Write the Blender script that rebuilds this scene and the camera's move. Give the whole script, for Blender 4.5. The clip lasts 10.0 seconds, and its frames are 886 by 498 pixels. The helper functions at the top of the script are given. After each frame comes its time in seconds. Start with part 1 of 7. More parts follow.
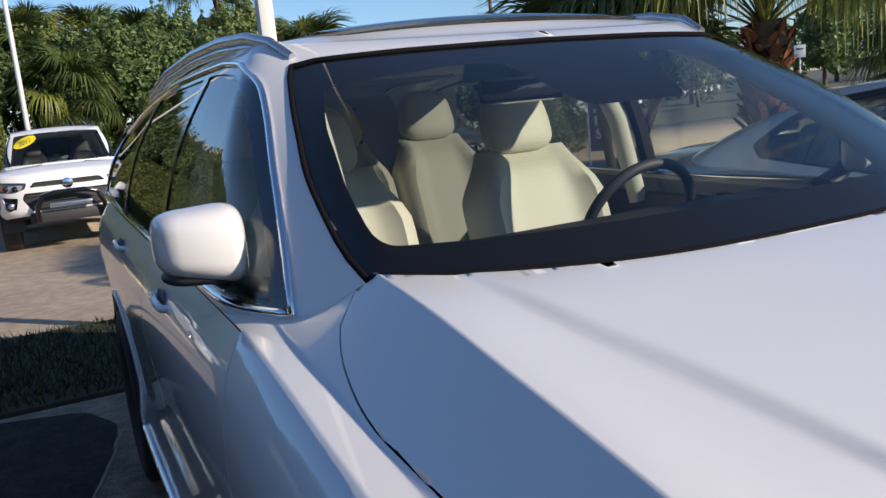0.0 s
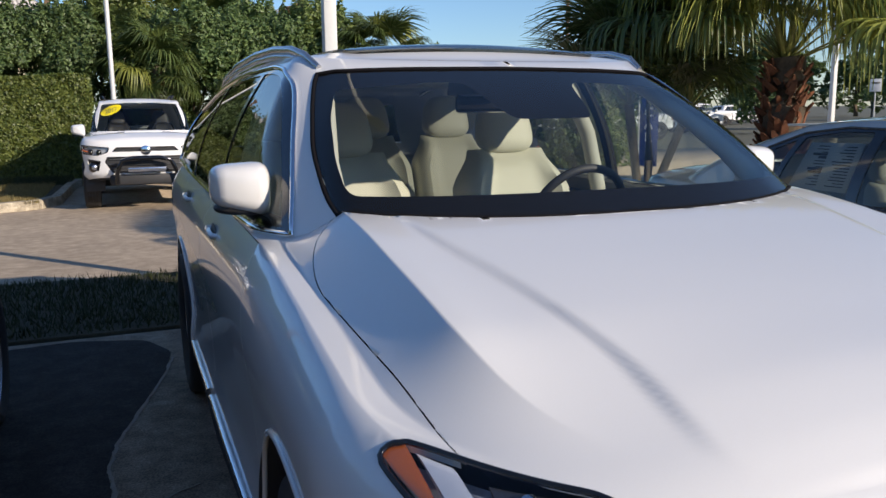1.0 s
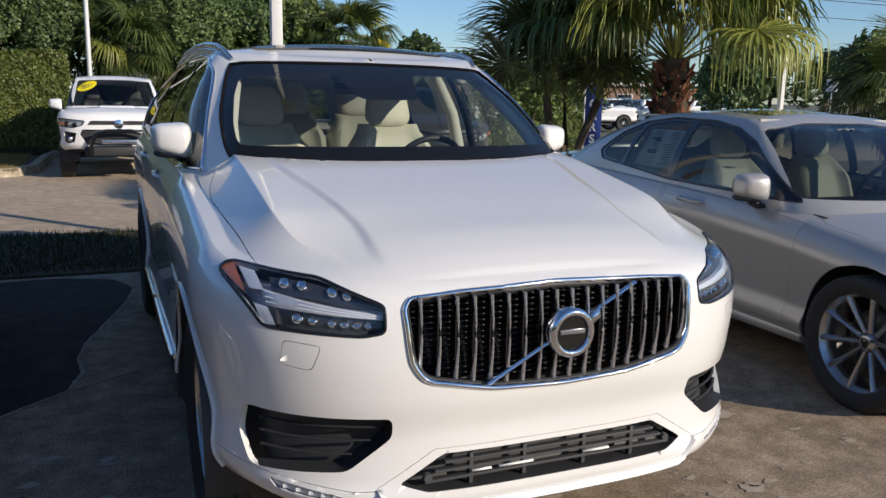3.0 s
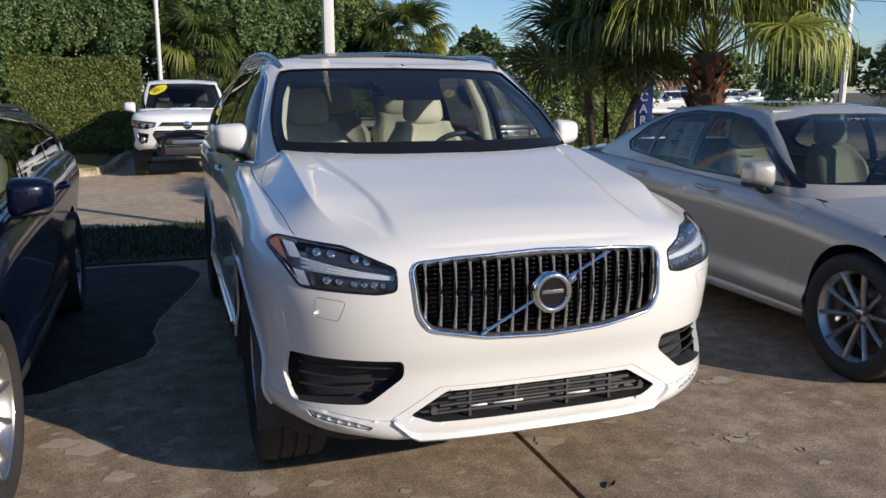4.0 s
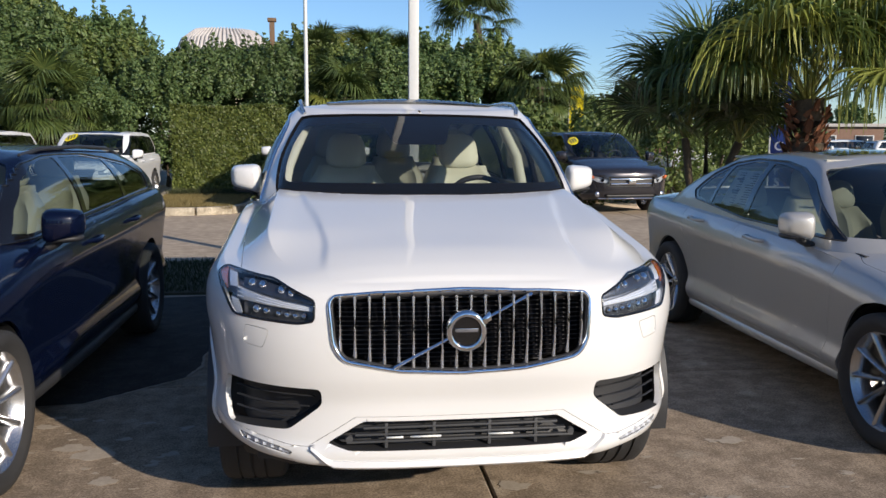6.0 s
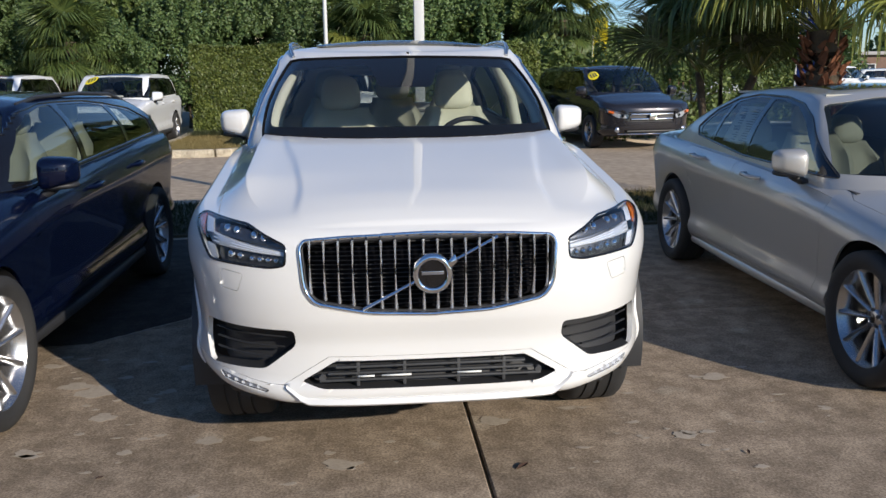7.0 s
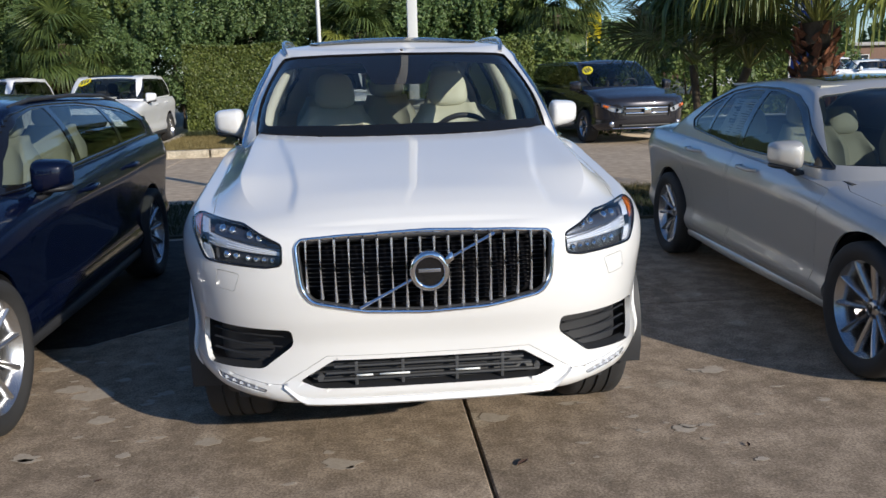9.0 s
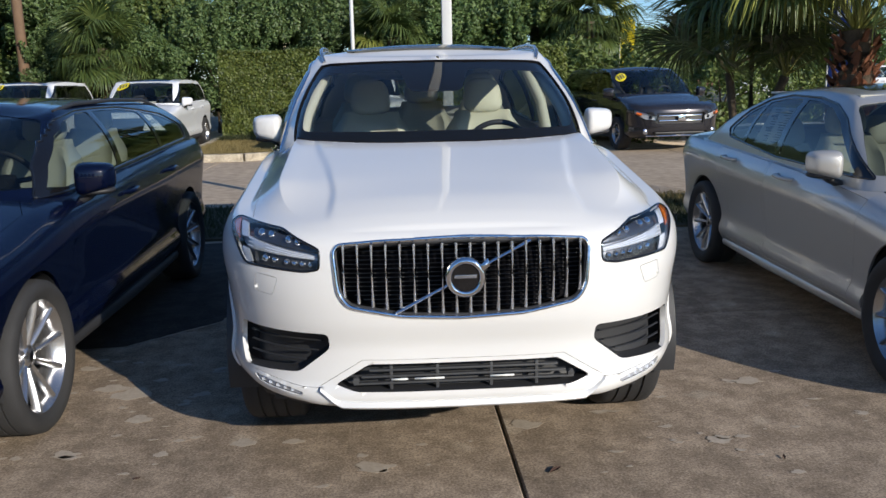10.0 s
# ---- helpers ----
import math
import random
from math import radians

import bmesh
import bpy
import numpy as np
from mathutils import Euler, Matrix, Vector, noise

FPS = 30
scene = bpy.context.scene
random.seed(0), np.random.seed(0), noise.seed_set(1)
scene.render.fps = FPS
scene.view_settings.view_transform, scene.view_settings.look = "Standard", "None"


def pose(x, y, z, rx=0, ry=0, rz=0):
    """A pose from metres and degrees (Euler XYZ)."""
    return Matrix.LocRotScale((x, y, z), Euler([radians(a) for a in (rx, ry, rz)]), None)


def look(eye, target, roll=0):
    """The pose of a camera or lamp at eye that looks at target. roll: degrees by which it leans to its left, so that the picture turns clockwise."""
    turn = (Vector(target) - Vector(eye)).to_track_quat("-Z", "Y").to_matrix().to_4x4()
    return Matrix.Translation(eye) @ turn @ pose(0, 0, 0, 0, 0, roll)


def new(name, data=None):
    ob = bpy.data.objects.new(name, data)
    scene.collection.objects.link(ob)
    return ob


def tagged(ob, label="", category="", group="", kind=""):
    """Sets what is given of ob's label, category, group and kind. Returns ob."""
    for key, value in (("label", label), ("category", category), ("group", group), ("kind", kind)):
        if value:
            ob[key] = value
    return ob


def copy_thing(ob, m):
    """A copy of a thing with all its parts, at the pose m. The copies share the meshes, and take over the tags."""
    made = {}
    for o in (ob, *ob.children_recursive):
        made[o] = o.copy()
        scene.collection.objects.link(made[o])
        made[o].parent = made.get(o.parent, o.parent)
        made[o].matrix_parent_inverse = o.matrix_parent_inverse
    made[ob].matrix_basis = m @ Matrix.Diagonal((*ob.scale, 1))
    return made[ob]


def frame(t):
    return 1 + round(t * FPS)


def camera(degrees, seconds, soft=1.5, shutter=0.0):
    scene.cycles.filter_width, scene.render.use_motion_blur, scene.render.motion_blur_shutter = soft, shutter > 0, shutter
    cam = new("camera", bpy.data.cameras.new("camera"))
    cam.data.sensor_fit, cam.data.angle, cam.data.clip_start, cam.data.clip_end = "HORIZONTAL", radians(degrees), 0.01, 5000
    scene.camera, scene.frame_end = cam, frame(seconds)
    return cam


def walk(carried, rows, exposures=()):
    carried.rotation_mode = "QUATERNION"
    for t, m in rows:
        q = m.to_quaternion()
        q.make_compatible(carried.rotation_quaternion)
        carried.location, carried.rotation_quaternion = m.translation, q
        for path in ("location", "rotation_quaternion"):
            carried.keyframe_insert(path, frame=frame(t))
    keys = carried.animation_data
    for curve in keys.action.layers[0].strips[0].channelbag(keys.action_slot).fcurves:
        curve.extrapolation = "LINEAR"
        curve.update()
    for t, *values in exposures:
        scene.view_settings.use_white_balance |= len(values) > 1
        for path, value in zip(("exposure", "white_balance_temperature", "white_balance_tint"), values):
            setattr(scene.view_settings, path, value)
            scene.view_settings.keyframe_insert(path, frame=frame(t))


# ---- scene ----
cam = camera(57.2, 10.0, soft=1.5)
PATH = [
    (0, (-1.145, 0.152, 1.511), (-0.297, 1.93, 1.165), -5.6),
    (0.5, (-1.233, -0.245, 1.504), (-0.442, 1.563, 1.184), -3.0),
    (1, (-1.211, -0.642, 1.511), (-0.491, 1.194, 1.174), -0.7),
    (1.5, (-1.112, -0.99, 1.502), (-0.376, 0.842, 1.182), -1.8),
    (2, (-1.175, -1.307, 1.505), (-0.268, 0.441, 1.155), 0.9),
    (2.5, (-1.197, -1.621, 1.497), (-0.348, 0.154, 1.138), 1.8),
    (3, (-1.191, -1.906, 1.498), (-0.422, -0.096, 1.131), 1.1),
    (3.2, (-1.216, -2.018, 1.51), (-0.494, -0.19, 1.14), 0.6),
    (4.3, (-1.171, -2.588, 1.522), (-0.62, -0.7, 1.155), 0.6),
    (4.5, (-1.094, -2.671, 1.522), (-0.627, -0.748, 1.237), 1.2),
    (5, (-0.873, -2.755, 1.519), (-0.493, -0.806, 1.279), 1.1),
    (5.5, (-0.611, -2.725, 1.515), (-0.285, -0.765, 1.291), 1.4),
    (6, (-0.436, -2.729, 1.51), (-0.177, -0.764, 1.243), 0.4),
    (6.2, (-0.348, -2.75, 1.517), (-0.118, -0.791, 1.191), 0.4),
    (7.3, (-0.203, -2.809, 1.544), (-0.024, -0.862, 1.123), -0.7),
    (7.5, (-0.189, -2.795, 1.542), (0.008, -0.85, 1.121), -0.6),
    (8, (-0.213, -2.801, 1.543), (-0.048, -0.852, 1.122), -1.1),
    (8.5, (-0.219, -2.812, 1.542), (-0.08, -0.862, 1.122), -1.9),
    (9, (-0.219, -2.797, 1.541), (-0.028, -0.852, 1.115), -1.4),
    (9.5, (-0.229, -2.799, 1.541), (-0.072, -0.85, 1.12), -1.2),
    (10, (-0.245, -2.813, 1.548), (-0.125, -0.859, 1.137), -1.1),
]
walk(cam, [(t, look(eye, target, roll)) for t, eye, target, roll in PATH], [(0, 0.29, 7050, 15), (3.0, 0.08, 6980, 13), (6.0, 0.18, 6900, 13), (7.5, 0.13, 6550, 10), (10, 0.14, 6520, 10)])

# ---- daylight ----
SUN_FROM = Vector((0.61, -0.79, 0.0)).normalized()
SUN_UP = radians(21.5)
sun = new("sun", bpy.data.lights.new("sun", "SUN"))
sun.data.energy, sun.data.angle, sun.data.color = 4.7, radians(0.53), (1.0, 0.92, 0.80)
to_sun = Vector((SUN_FROM.x * math.cos(SUN_UP), SUN_FROM.y * math.cos(SUN_UP), math.sin(SUN_UP)))
sun.matrix_world = look(to_sun * 40, (0, 0, 0))
world = bpy.data.worlds.new("world")
scene.world = world
world.use_nodes = True
nt = world.node_tree
sky = nt.nodes.new("ShaderNodeTexSky")
sky.sky_type, sky.sun_disc = "NISHITA", False
sky.sun_elevation = SUN_UP
sky.sun_rotation = math.atan2(SUN_FROM.x, SUN_FROM.y)
sky.air_density, sky.dust_density, sky.ozone_density = 1.0, 0.15, 6.5
nt.nodes["Background"].inputs["Strength"].default_value = 0.135
nt.links.new(sky.outputs[0], nt.nodes["Background"].inputs["Color"])

# ---- materials ----
def mat(name, color, rough=0.5, metal=0.0, var=0.15, scale=6.0, fine=60.0, bump=0.0, bump_scale=80.0, coat=0.0,
        tint=None, spread=0.5, per_object=0.0, sheen=0.0, space="Object"):
    """A procedural surface: broad patches, fine grain, relief and a change of tone from piece to piece."""
    m = bpy.data.materials.new(name)
    m.use_nodes = True
    n, l = m.node_tree.nodes, m.node_tree.links
    b = n["Principled BSDF"]
    b.inputs["Roughness"].default_value, b.inputs["Metallic"].default_value = rough, metal
    b.inputs["Coat Weight"].default_value, b.inputs["Coat Roughness"].default_value = coat, 0.03
    b.inputs["Sheen Weight"].default_value = sheen
    tc = n.new("ShaderNodeTexCoord")
    big, small = n.new("ShaderNodeTexNoise"), n.new("ShaderNodeTexNoise")
    big.inputs["Scale"].default_value, big.inputs["Detail"].default_value = scale, 5
    small.inputs["Scale"].default_value, small.inputs["Detail"].default_value = fine, 3
    for x in (big, small):
        l.new(tc.outputs[space], x.inputs["Vector"])
    add = n.new("ShaderNodeMath"); add.operation = "ADD"
    l.new(big.outputs["Fac"], add.inputs[0]); l.new(small.outputs["Fac"], add.inputs[1])
    ramp = n.new("ShaderNodeValToRGB")
    lo = [c * (1 - var) for c in color]
    hi = [min(1, c * (1 + var)) for c in (tint or color)]
    e = ramp.color_ramp.elements
    e[0].position, e[1].position = 0.5 - spread / 2, 0.5 + spread / 2
    e[0].color, e[1].color = (*lo, 1), (*hi, 1)
    half = n.new("ShaderNodeMath"); half.operation = "MULTIPLY"; half.inputs[1].default_value = 0.5
    l.new(add.outputs[0], half.inputs[0]); l.new(half.outputs[0], ramp.inputs[0])
    out = ramp.outputs[0]
    if per_object:
        info, hsv, mr = n.new("ShaderNodeObjectInfo"), n.new("ShaderNodeHueSaturation"), n.new("ShaderNodeMapRange")
        mr.inputs[3].default_value, mr.inputs[4].default_value = 1 - per_object, 1 + per_object
        l.new(info.outputs["Random"], mr.inputs[0]); l.new(mr.outputs[0], hsv.inputs["Value"])
        l.new(out, hsv.inputs["Color"]); out = hsv.outputs[0]
    l.new(out, b.inputs["Base Color"])
    if bump:
        bn, bp = n.new("ShaderNodeTexNoise"), n.new("ShaderNodeBump")
        bn.inputs["Scale"].default_value, bn.inputs["Detail"].default_value = bump_scale, 4
        bp.inputs["Strength"].default_value, bp.inputs["Distance"].default_value = bump, 0.01
        l.new(tc.outputs[space], bn.inputs["Vector"]); l.new(bn.outputs["Fac"], bp.inputs["Height"])
        l.new(bp.outputs[0], b.inputs["Normal"])
    return m


def leafy(name, dark, light, rough=0.5, per_object=0.15):
    """Foliage: tone differs from leaf to leaf, with some light let through."""
    m = mat(name, dark, rough, var=0.1, per_object=per_object)
    n, l = m.node_tree.nodes, m.node_tree.links
    b, out = n["Principled BSDF"], n["Material Output"]
    g, mix = n.new("ShaderNodeNewGeometry"), n.new("ShaderNodeMix")
    mix.data_type = "RGBA"
    mix.inputs[6].default_value, mix.inputs[7].default_value = (*dark, 1), (*light, 1)
    l.new(g.outputs["Random Per Island"], mix.inputs[0])
    hsv = [x for x in n if x.type == "HUE_SAT"][0]
    l.new(mix.outputs[2], hsv.inputs["Color"])
    tr, ms = n.new("ShaderNodeBsdfTranslucent"), n.new("ShaderNodeMixShader")
    l.new(hsv.outputs[0], tr.inputs["Color"])
    ms.inputs[0].default_value = 0.3
    l.new(b.outputs[0], ms.inputs[1]); l.new(tr.outputs[0], ms.inputs[2]); l.new(ms.outputs[0], out.inputs[0])
    return m


def pane_glass(name, tint, ior=1.5, rough=0.0):
    m = bpy.data.materials.new(name)
    m.use_nodes = True
    n, l = m.node_tree.nodes, m.node_tree.links
    n.remove(n["Principled BSDF"])
    t, g, f, s = n.new("ShaderNodeBsdfTransparent"), n.new("ShaderNodeBsdfGlossy"), n.new("ShaderNodeLayerWeight"), n.new("ShaderNodeMixShader")
    t.inputs[0].default_value = (*tint, 1)
    g.inputs["Roughness"].default_value = rough
    f.inputs[0].default_value = 0.5
    pw, ma = n.new("ShaderNodeMath"), n.new("ShaderNodeMath")
    pw.operation, ma.operation = "POWER", "MULTIPLY_ADD"
    r0 = ((ior - 1) / (ior + 1)) ** 2 * 1.35
    pw.inputs[1].default_value, ma.inputs[1].default_value, ma.inputs[2].default_value = 4.5, 1 - r0, r0
    l.new(f.outputs["Facing"], pw.inputs[0]); l.new(pw.outputs[0], ma.inputs[0])
    l.new(ma.outputs[0], s.inputs[0]); l.new(t.outputs[0], s.inputs[1]); l.new(g.outputs[0], s.inputs[2])
    l.new(s.outputs[0], n["Material Output"].inputs[0])
    return m


M = {}
M["white_paint"] = mat("white_paint", (0.70, 0.70, 0.69), 0.32, 0, 0.015, 1.5, 300, coat=1.0)
M["white_plain"] = mat("white_plain", (0.74, 0.75, 0.76), 0.35, 0, 0.02, 1.5, 200, coat=0.8)
M["silver_paint"] = mat("silver_paint", (0.45, 0.44, 0.42), 0.36, 0.35, 0.03, 2, 900, coat=1.0)
M["blue_paint"] = mat("blue_paint", (0.0016, 0.0036, 0.0165), 0.26, 0.1, 0.1, 2, 700, coat=0.6)
M["grey_paint"] = mat("grey_paint", (0.030, 0.029, 0.034), 0.26, 0.4, 0.08, 2, 500, coat=1.0)
M["black_gloss"] = mat("black_gloss", (0.006, 0.006, 0.007), 0.12, 0, 0.1, 3, 100, coat=0.6)
M["black_plastic"] = mat("black_plastic", (0.026, 0.027, 0.030), 0.55, 0, 0.2, 5, 300, bump=0.08, bump_scale=900)
M["dark_grey_plastic"] = mat("dark_grey_plastic", (0.05, 0.052, 0.055), 0.5, 0, 0.2, 5, 300, bump=0.05, bump_scale=700)
M["void_black"] = mat("void_black", (0.009, 0.009, 0.011), 0.95, 0, 0.1, 5, 100)
M["void_black"].node_tree.nodes["Principled BSDF"].inputs["Specular IOR Level"].default_value = 0.05
M["chrome"] = mat("chrome", (0.82, 0.83, 0.85), 0.06, 1.0, 0.02, 3, 50)
M["satin_chrome"] = mat("satin_chrome", (0.74, 0.75, 0.77), 0.22, 0.8, 0.05, 4, 120)
M["alloy"] = mat("alloy", (0.48, 0.48, 0.49), 0.26, 0.92, 0.05, 4, 200)
M["dark_alloy"] = mat("dark_alloy", (0.10, 0.10, 0.105), 0.35, 0.7, 0.1, 4, 200)
M["rubber"] = mat("rubber", (0.026, 0.026, 0.027), 0.8, 0, 0.3, 8, 200, bump=0.15, bump_scale=300)
M["cream_leather"] = mat("cream_leather", (0.60, 0.58, 0.48), 0.5, 0, 0.06, 4, 300, bump=0.12, bump_scale=700)
M["cream_trim"] = mat("cream_trim", (0.50, 0.49, 0.42), 0.75, 0, 0.06, 4, 200)
M["dark_trim"] = mat("dark_trim", (0.02, 0.02, 0.022), 0.6, 0, 0.2, 6, 300, bump=0.1, bump_scale=600)
M["windscreen"] = pane_glass("windscreen", (0.88, 0.91, 0.89))
M["tinted_screen"] = pane_glass("tinted_screen", (0.38, 0.42, 0.41), 1.55)
M["tinted_side"] = pane_glass("tinted_side", (0.45, 0.50, 0.49), 1.55)
M["side_glass"] = pane_glass("side_glass", (0.72, 0.78, 0.75), 1.55)
M["privacy_glass"] = pane_glass("privacy_glass", (0.30, 0.33, 0.32), 1.6)
M["roof_glass"] = pane_glass("roof_glass", (0.45, 0.46, 0.45), 1.6)
M["lens"] = pane_glass("lens", (0.93, 0.95, 0.97), 1.45)
M["amber"] = mat("amber", (0.75, 0.16, 0.02), 0.15, 0, 0.1, 10, 200, coat=1.0)
M["lamp_silver"] = mat("lamp_silver", (0.42, 0.44, 0.50), 0.2, 0.85, 0.1, 20, 200)
M["lamp_grey"] = mat("lamp_grey", (0.36, 0.38, 0.44), 0.28, 0.45, 0.25, 25, 200)
M["lamp_bright"] = mat("lamp_bright", (0.62, 0.63, 0.66), 0.25, 0.4, 0.2, 25, 200)
M["lamp_dark"] = mat("lamp_dark", (0.10, 0.105, 0.12), 0.3, 0.7, 0.2, 20, 200)
M["lightguide"] = mat("lightguide", (0.68, 0.70, 0.75), 0.25, 0.0, 0.05, 20, 200, coat=1.0)
M["paper"] = mat("paper", (0.72, 0.74, 0.72), 0.7, 0, 0.04, 5, 100)
M["ink"] = mat("ink", (0.05, 0.06, 0.07), 0.7, 0, 0.1, 5, 100)
M["yellow"] = mat("yellow", (0.75, 0.62, 0.02), 0.5, 0, 0.05, 5, 100)
for k in ("blue_paint", "grey_paint"):
    M[k].node_tree.nodes["Principled BSDF"].inputs["Specular IOR Level"].default_value = 0.1
M["red_lens"] = mat("red_lens", (0.30, 0.01, 0.01), 0.15, 0, 0.1, 10, 100, coat=1.0)

# ---- building tools ----
def curve(*keys):
    """A smooth curve through (x, value) keys that never overshoots."""
    xs, ys = np.array([k[0] for k in keys], float), np.array([k[1] for k in keys], float)
    d = np.diff(ys) / np.diff(xs)
    m = np.concatenate(([d[0]], [0 if a * b <= 0 else 2 * a * b / (a + b) for a, b in zip(d, d[1:])], [d[-1]]))

    def at(x):
        x = min(max(x, xs[0]), xs[-1])
        i = min(int(np.searchsorted(xs, x, "right")) - 1, len(xs) - 2)
        h = xs[i + 1] - xs[i]
        t = (x - xs[i]) / h
        return float((2 * t ** 3 - 3 * t * t + 1) * ys[i] + (t ** 3 - 2 * t * t + t) * h * m[i]
                     + (3 * t * t - 2 * t ** 3) * ys[i + 1] + (t ** 3 - t * t) * h * m[i + 1])
    return at


def smooth(a, b, x):
    t = min(max((x - a) / (b - a), 0), 1)
    return t * t * (3 - 2 * t)


def obj(name, bm, material, parent=None, label="", shade=True, m=None):
    me = bpy.data.meshes.new(name)
    for e in bm.edges:
        if len(e.link_faces) == 2 and e.calc_face_angle(0.0) > 0.95:
            e.smooth = False
    bm.to_mesh(me)
    bm.free()
    for p in me.polygons:
        p.use_smooth = shade
    me.materials.append(material)
    ob = new(name, me)
    if parent is not None:
        ob.parent = parent
    if m is not None:
        ob.matrix_basis = m
    if label:
        tagged(ob, label)
    return ob


part = obj


def raw(name, verts, faces, material, parent=None, label="", shade=True):
    me = bpy.data.meshes.new(name)
    me.from_pydata(verts, [], faces)
    me.materials.append(material)
    if shade:
        me.polygons.foreach_set("use_smooth", [True] * len(me.polygons))
    ob = new(name, me)
    if parent is not None:
        ob.parent = parent
    if label:
        tagged(ob, label)
    return ob


def thing(name, label, category, group="", m=None):
    ob = tagged(new(name), label, category, group)
    ob.empty_display_size = 0.2
    if m is not None:
        ob.matrix_basis = m
    return ob


def box_bm(size, at=(0, 0, 0), bevel=0.0, seg=2, taper=(1, 1), bm=None):
    bm = bm or bmesh.new()
    r = bmesh.ops.create_cube(bm, size=1)
    vs = r["verts"]
    for v in vs:
        kx, ky = (taper if v.co.z > 0 else (1, 1))
        v.co = Vector((v.co.x * size[0] * kx, v.co.y * size[1] * ky, v.co.z * size[2])) + Vector(at)
    if bevel:
        es = list({e for v in vs for e in v.link_edges})
        bmesh.ops.bevel(bm, geom=es, offset=bevel, segments=seg, affect="EDGES", profile=0.6)
    return bm


def lathe_bm(profile, n=48, axis="x", bm=None, arc=2 * math.pi, start=0.0, at=(0, 0, 0)):
    """Turns (radius, along) pairs about an axis."""
    bm = bm or bmesh.new()
    closed = abs(arc - 2 * math.pi) < 1e-6
    rows = []
    for i in range(n if closed else n + 1):
        a = start + arc * i / n
        c, s = math.cos(a), math.sin(a)
        row = []
        for r, u in profile:
            p = {"x": (u, r * c, r * s), "y": (r * c, u, r * s), "z": (r * c, r * s, u)}[axis]
            row.append(bm.verts.new(Vector(p) + Vector(at)))
        rows.append(row)
    for i in range(n):
        a, b = rows[i], rows[(i + 1) % len(rows)]
        for j in range(len(profile) - 1):
            bm.faces.new((a[j], a[j + 1], b[j + 1], b[j]))
    bmesh.ops.recalc_face_normals(bm, faces=bm.faces)
    return bm


def tube_bm(points, radius, n=10, bm=None, flat=1.0, cap=True):
    """A round bar along points; radius may be one number or one for each point."""
    bm = bm or bmesh.new()
    pts = [Vector(p) for p in points]
    rad = radius if isinstance(radius, (list, tuple)) else [radius] * len(pts)
    rows, up = [], Vector((0, 0, 1))
    for i, p in enumerate(pts):
        d = (pts[min(i + 1, len(pts) - 1)] - pts[max(i - 1, 0)]).normalized()
        side = d.cross(up)
        if side.length < 0.05:
            side = d.cross(Vector((0, 1, 0)))
        side.normalize()
        nrm = side.cross(d).normalized()
        rows.append([bm.verts.new(p + side * math.cos(2 * math.pi * k / n) * rad[i] + nrm * math.sin(2 * math.pi * k / n) * rad[i] * flat) for k in range(n)])
    for a, b in zip(rows, rows[1:]):
        for k in range(n):
            bm.faces.new((a[k], a[(k + 1) % n], b[(k + 1) % n], b[k]))
    if cap:
        bm.faces.new(rows[0][::-1])
        bm.faces.new(rows[-1])
    bmesh.ops.recalc_face_normals(bm, faces=bm.faces)
    return bm


def prism_bm(poly, depth, to3, bm=None, bevel=0.0):
    """A flat polygon with thickness; to3 places (u, v, w) in space."""
    bm = bm or bmesh.new()
    a = [bm.verts.new(to3(u, v, 0)) for u, v in poly]
    b = [bm.verts.new(to3(u, v, depth)) for u, v in poly]
    n = len(poly)
    fs = [bm.faces.new(a), bm.faces.new(b[::-1])]
    for i in range(n):
        fs.append(bm.faces.new((a[i], b[i], b[(i + 1) % n], a[(i + 1) % n])))
    bmesh.ops.recalc_face_normals(bm, faces=fs)
    if bevel:
        bmesh.ops.bevel(bm, geom=list({e for f in fs for e in f.edges}), offset=bevel, segments=2, affect="EDGES")
    return bm


def rounded(poly, r, n=4):
    """The polygon with its corners rounded off."""
    out, k = [], len(poly)
    for i in range(k):
        p, a, b = Vector(poly[i]), Vector(poly[i - 1]), Vector(poly[(i + 1) % k])
        ra = min(r, (a - p).length * 0.45, (b - p).length * 0.45)
        s, e = p + (a - p).normalized() * ra, p + (b - p).normalized() * ra
        for j in range(n + 1):
            t = j / n
            out.append(tuple((1 - t) ** 2 * s + 2 * t * (1 - t) * p + t * t * e))
    return out


def inside(poly, u, v):
    hit, k = False, len(poly)
    for i in range(k):
        (x1, y1), (x2, y2) = poly[i], poly[i - 1]
        if (y1 > v) != (y2 > v) and u < (x2 - x1) * (v - y1) / (y2 - y1) + x1:
            hit = not hit
    return hit


AXES = {"x": (1, 2), "y": (0, 2), "z": (0, 1)}


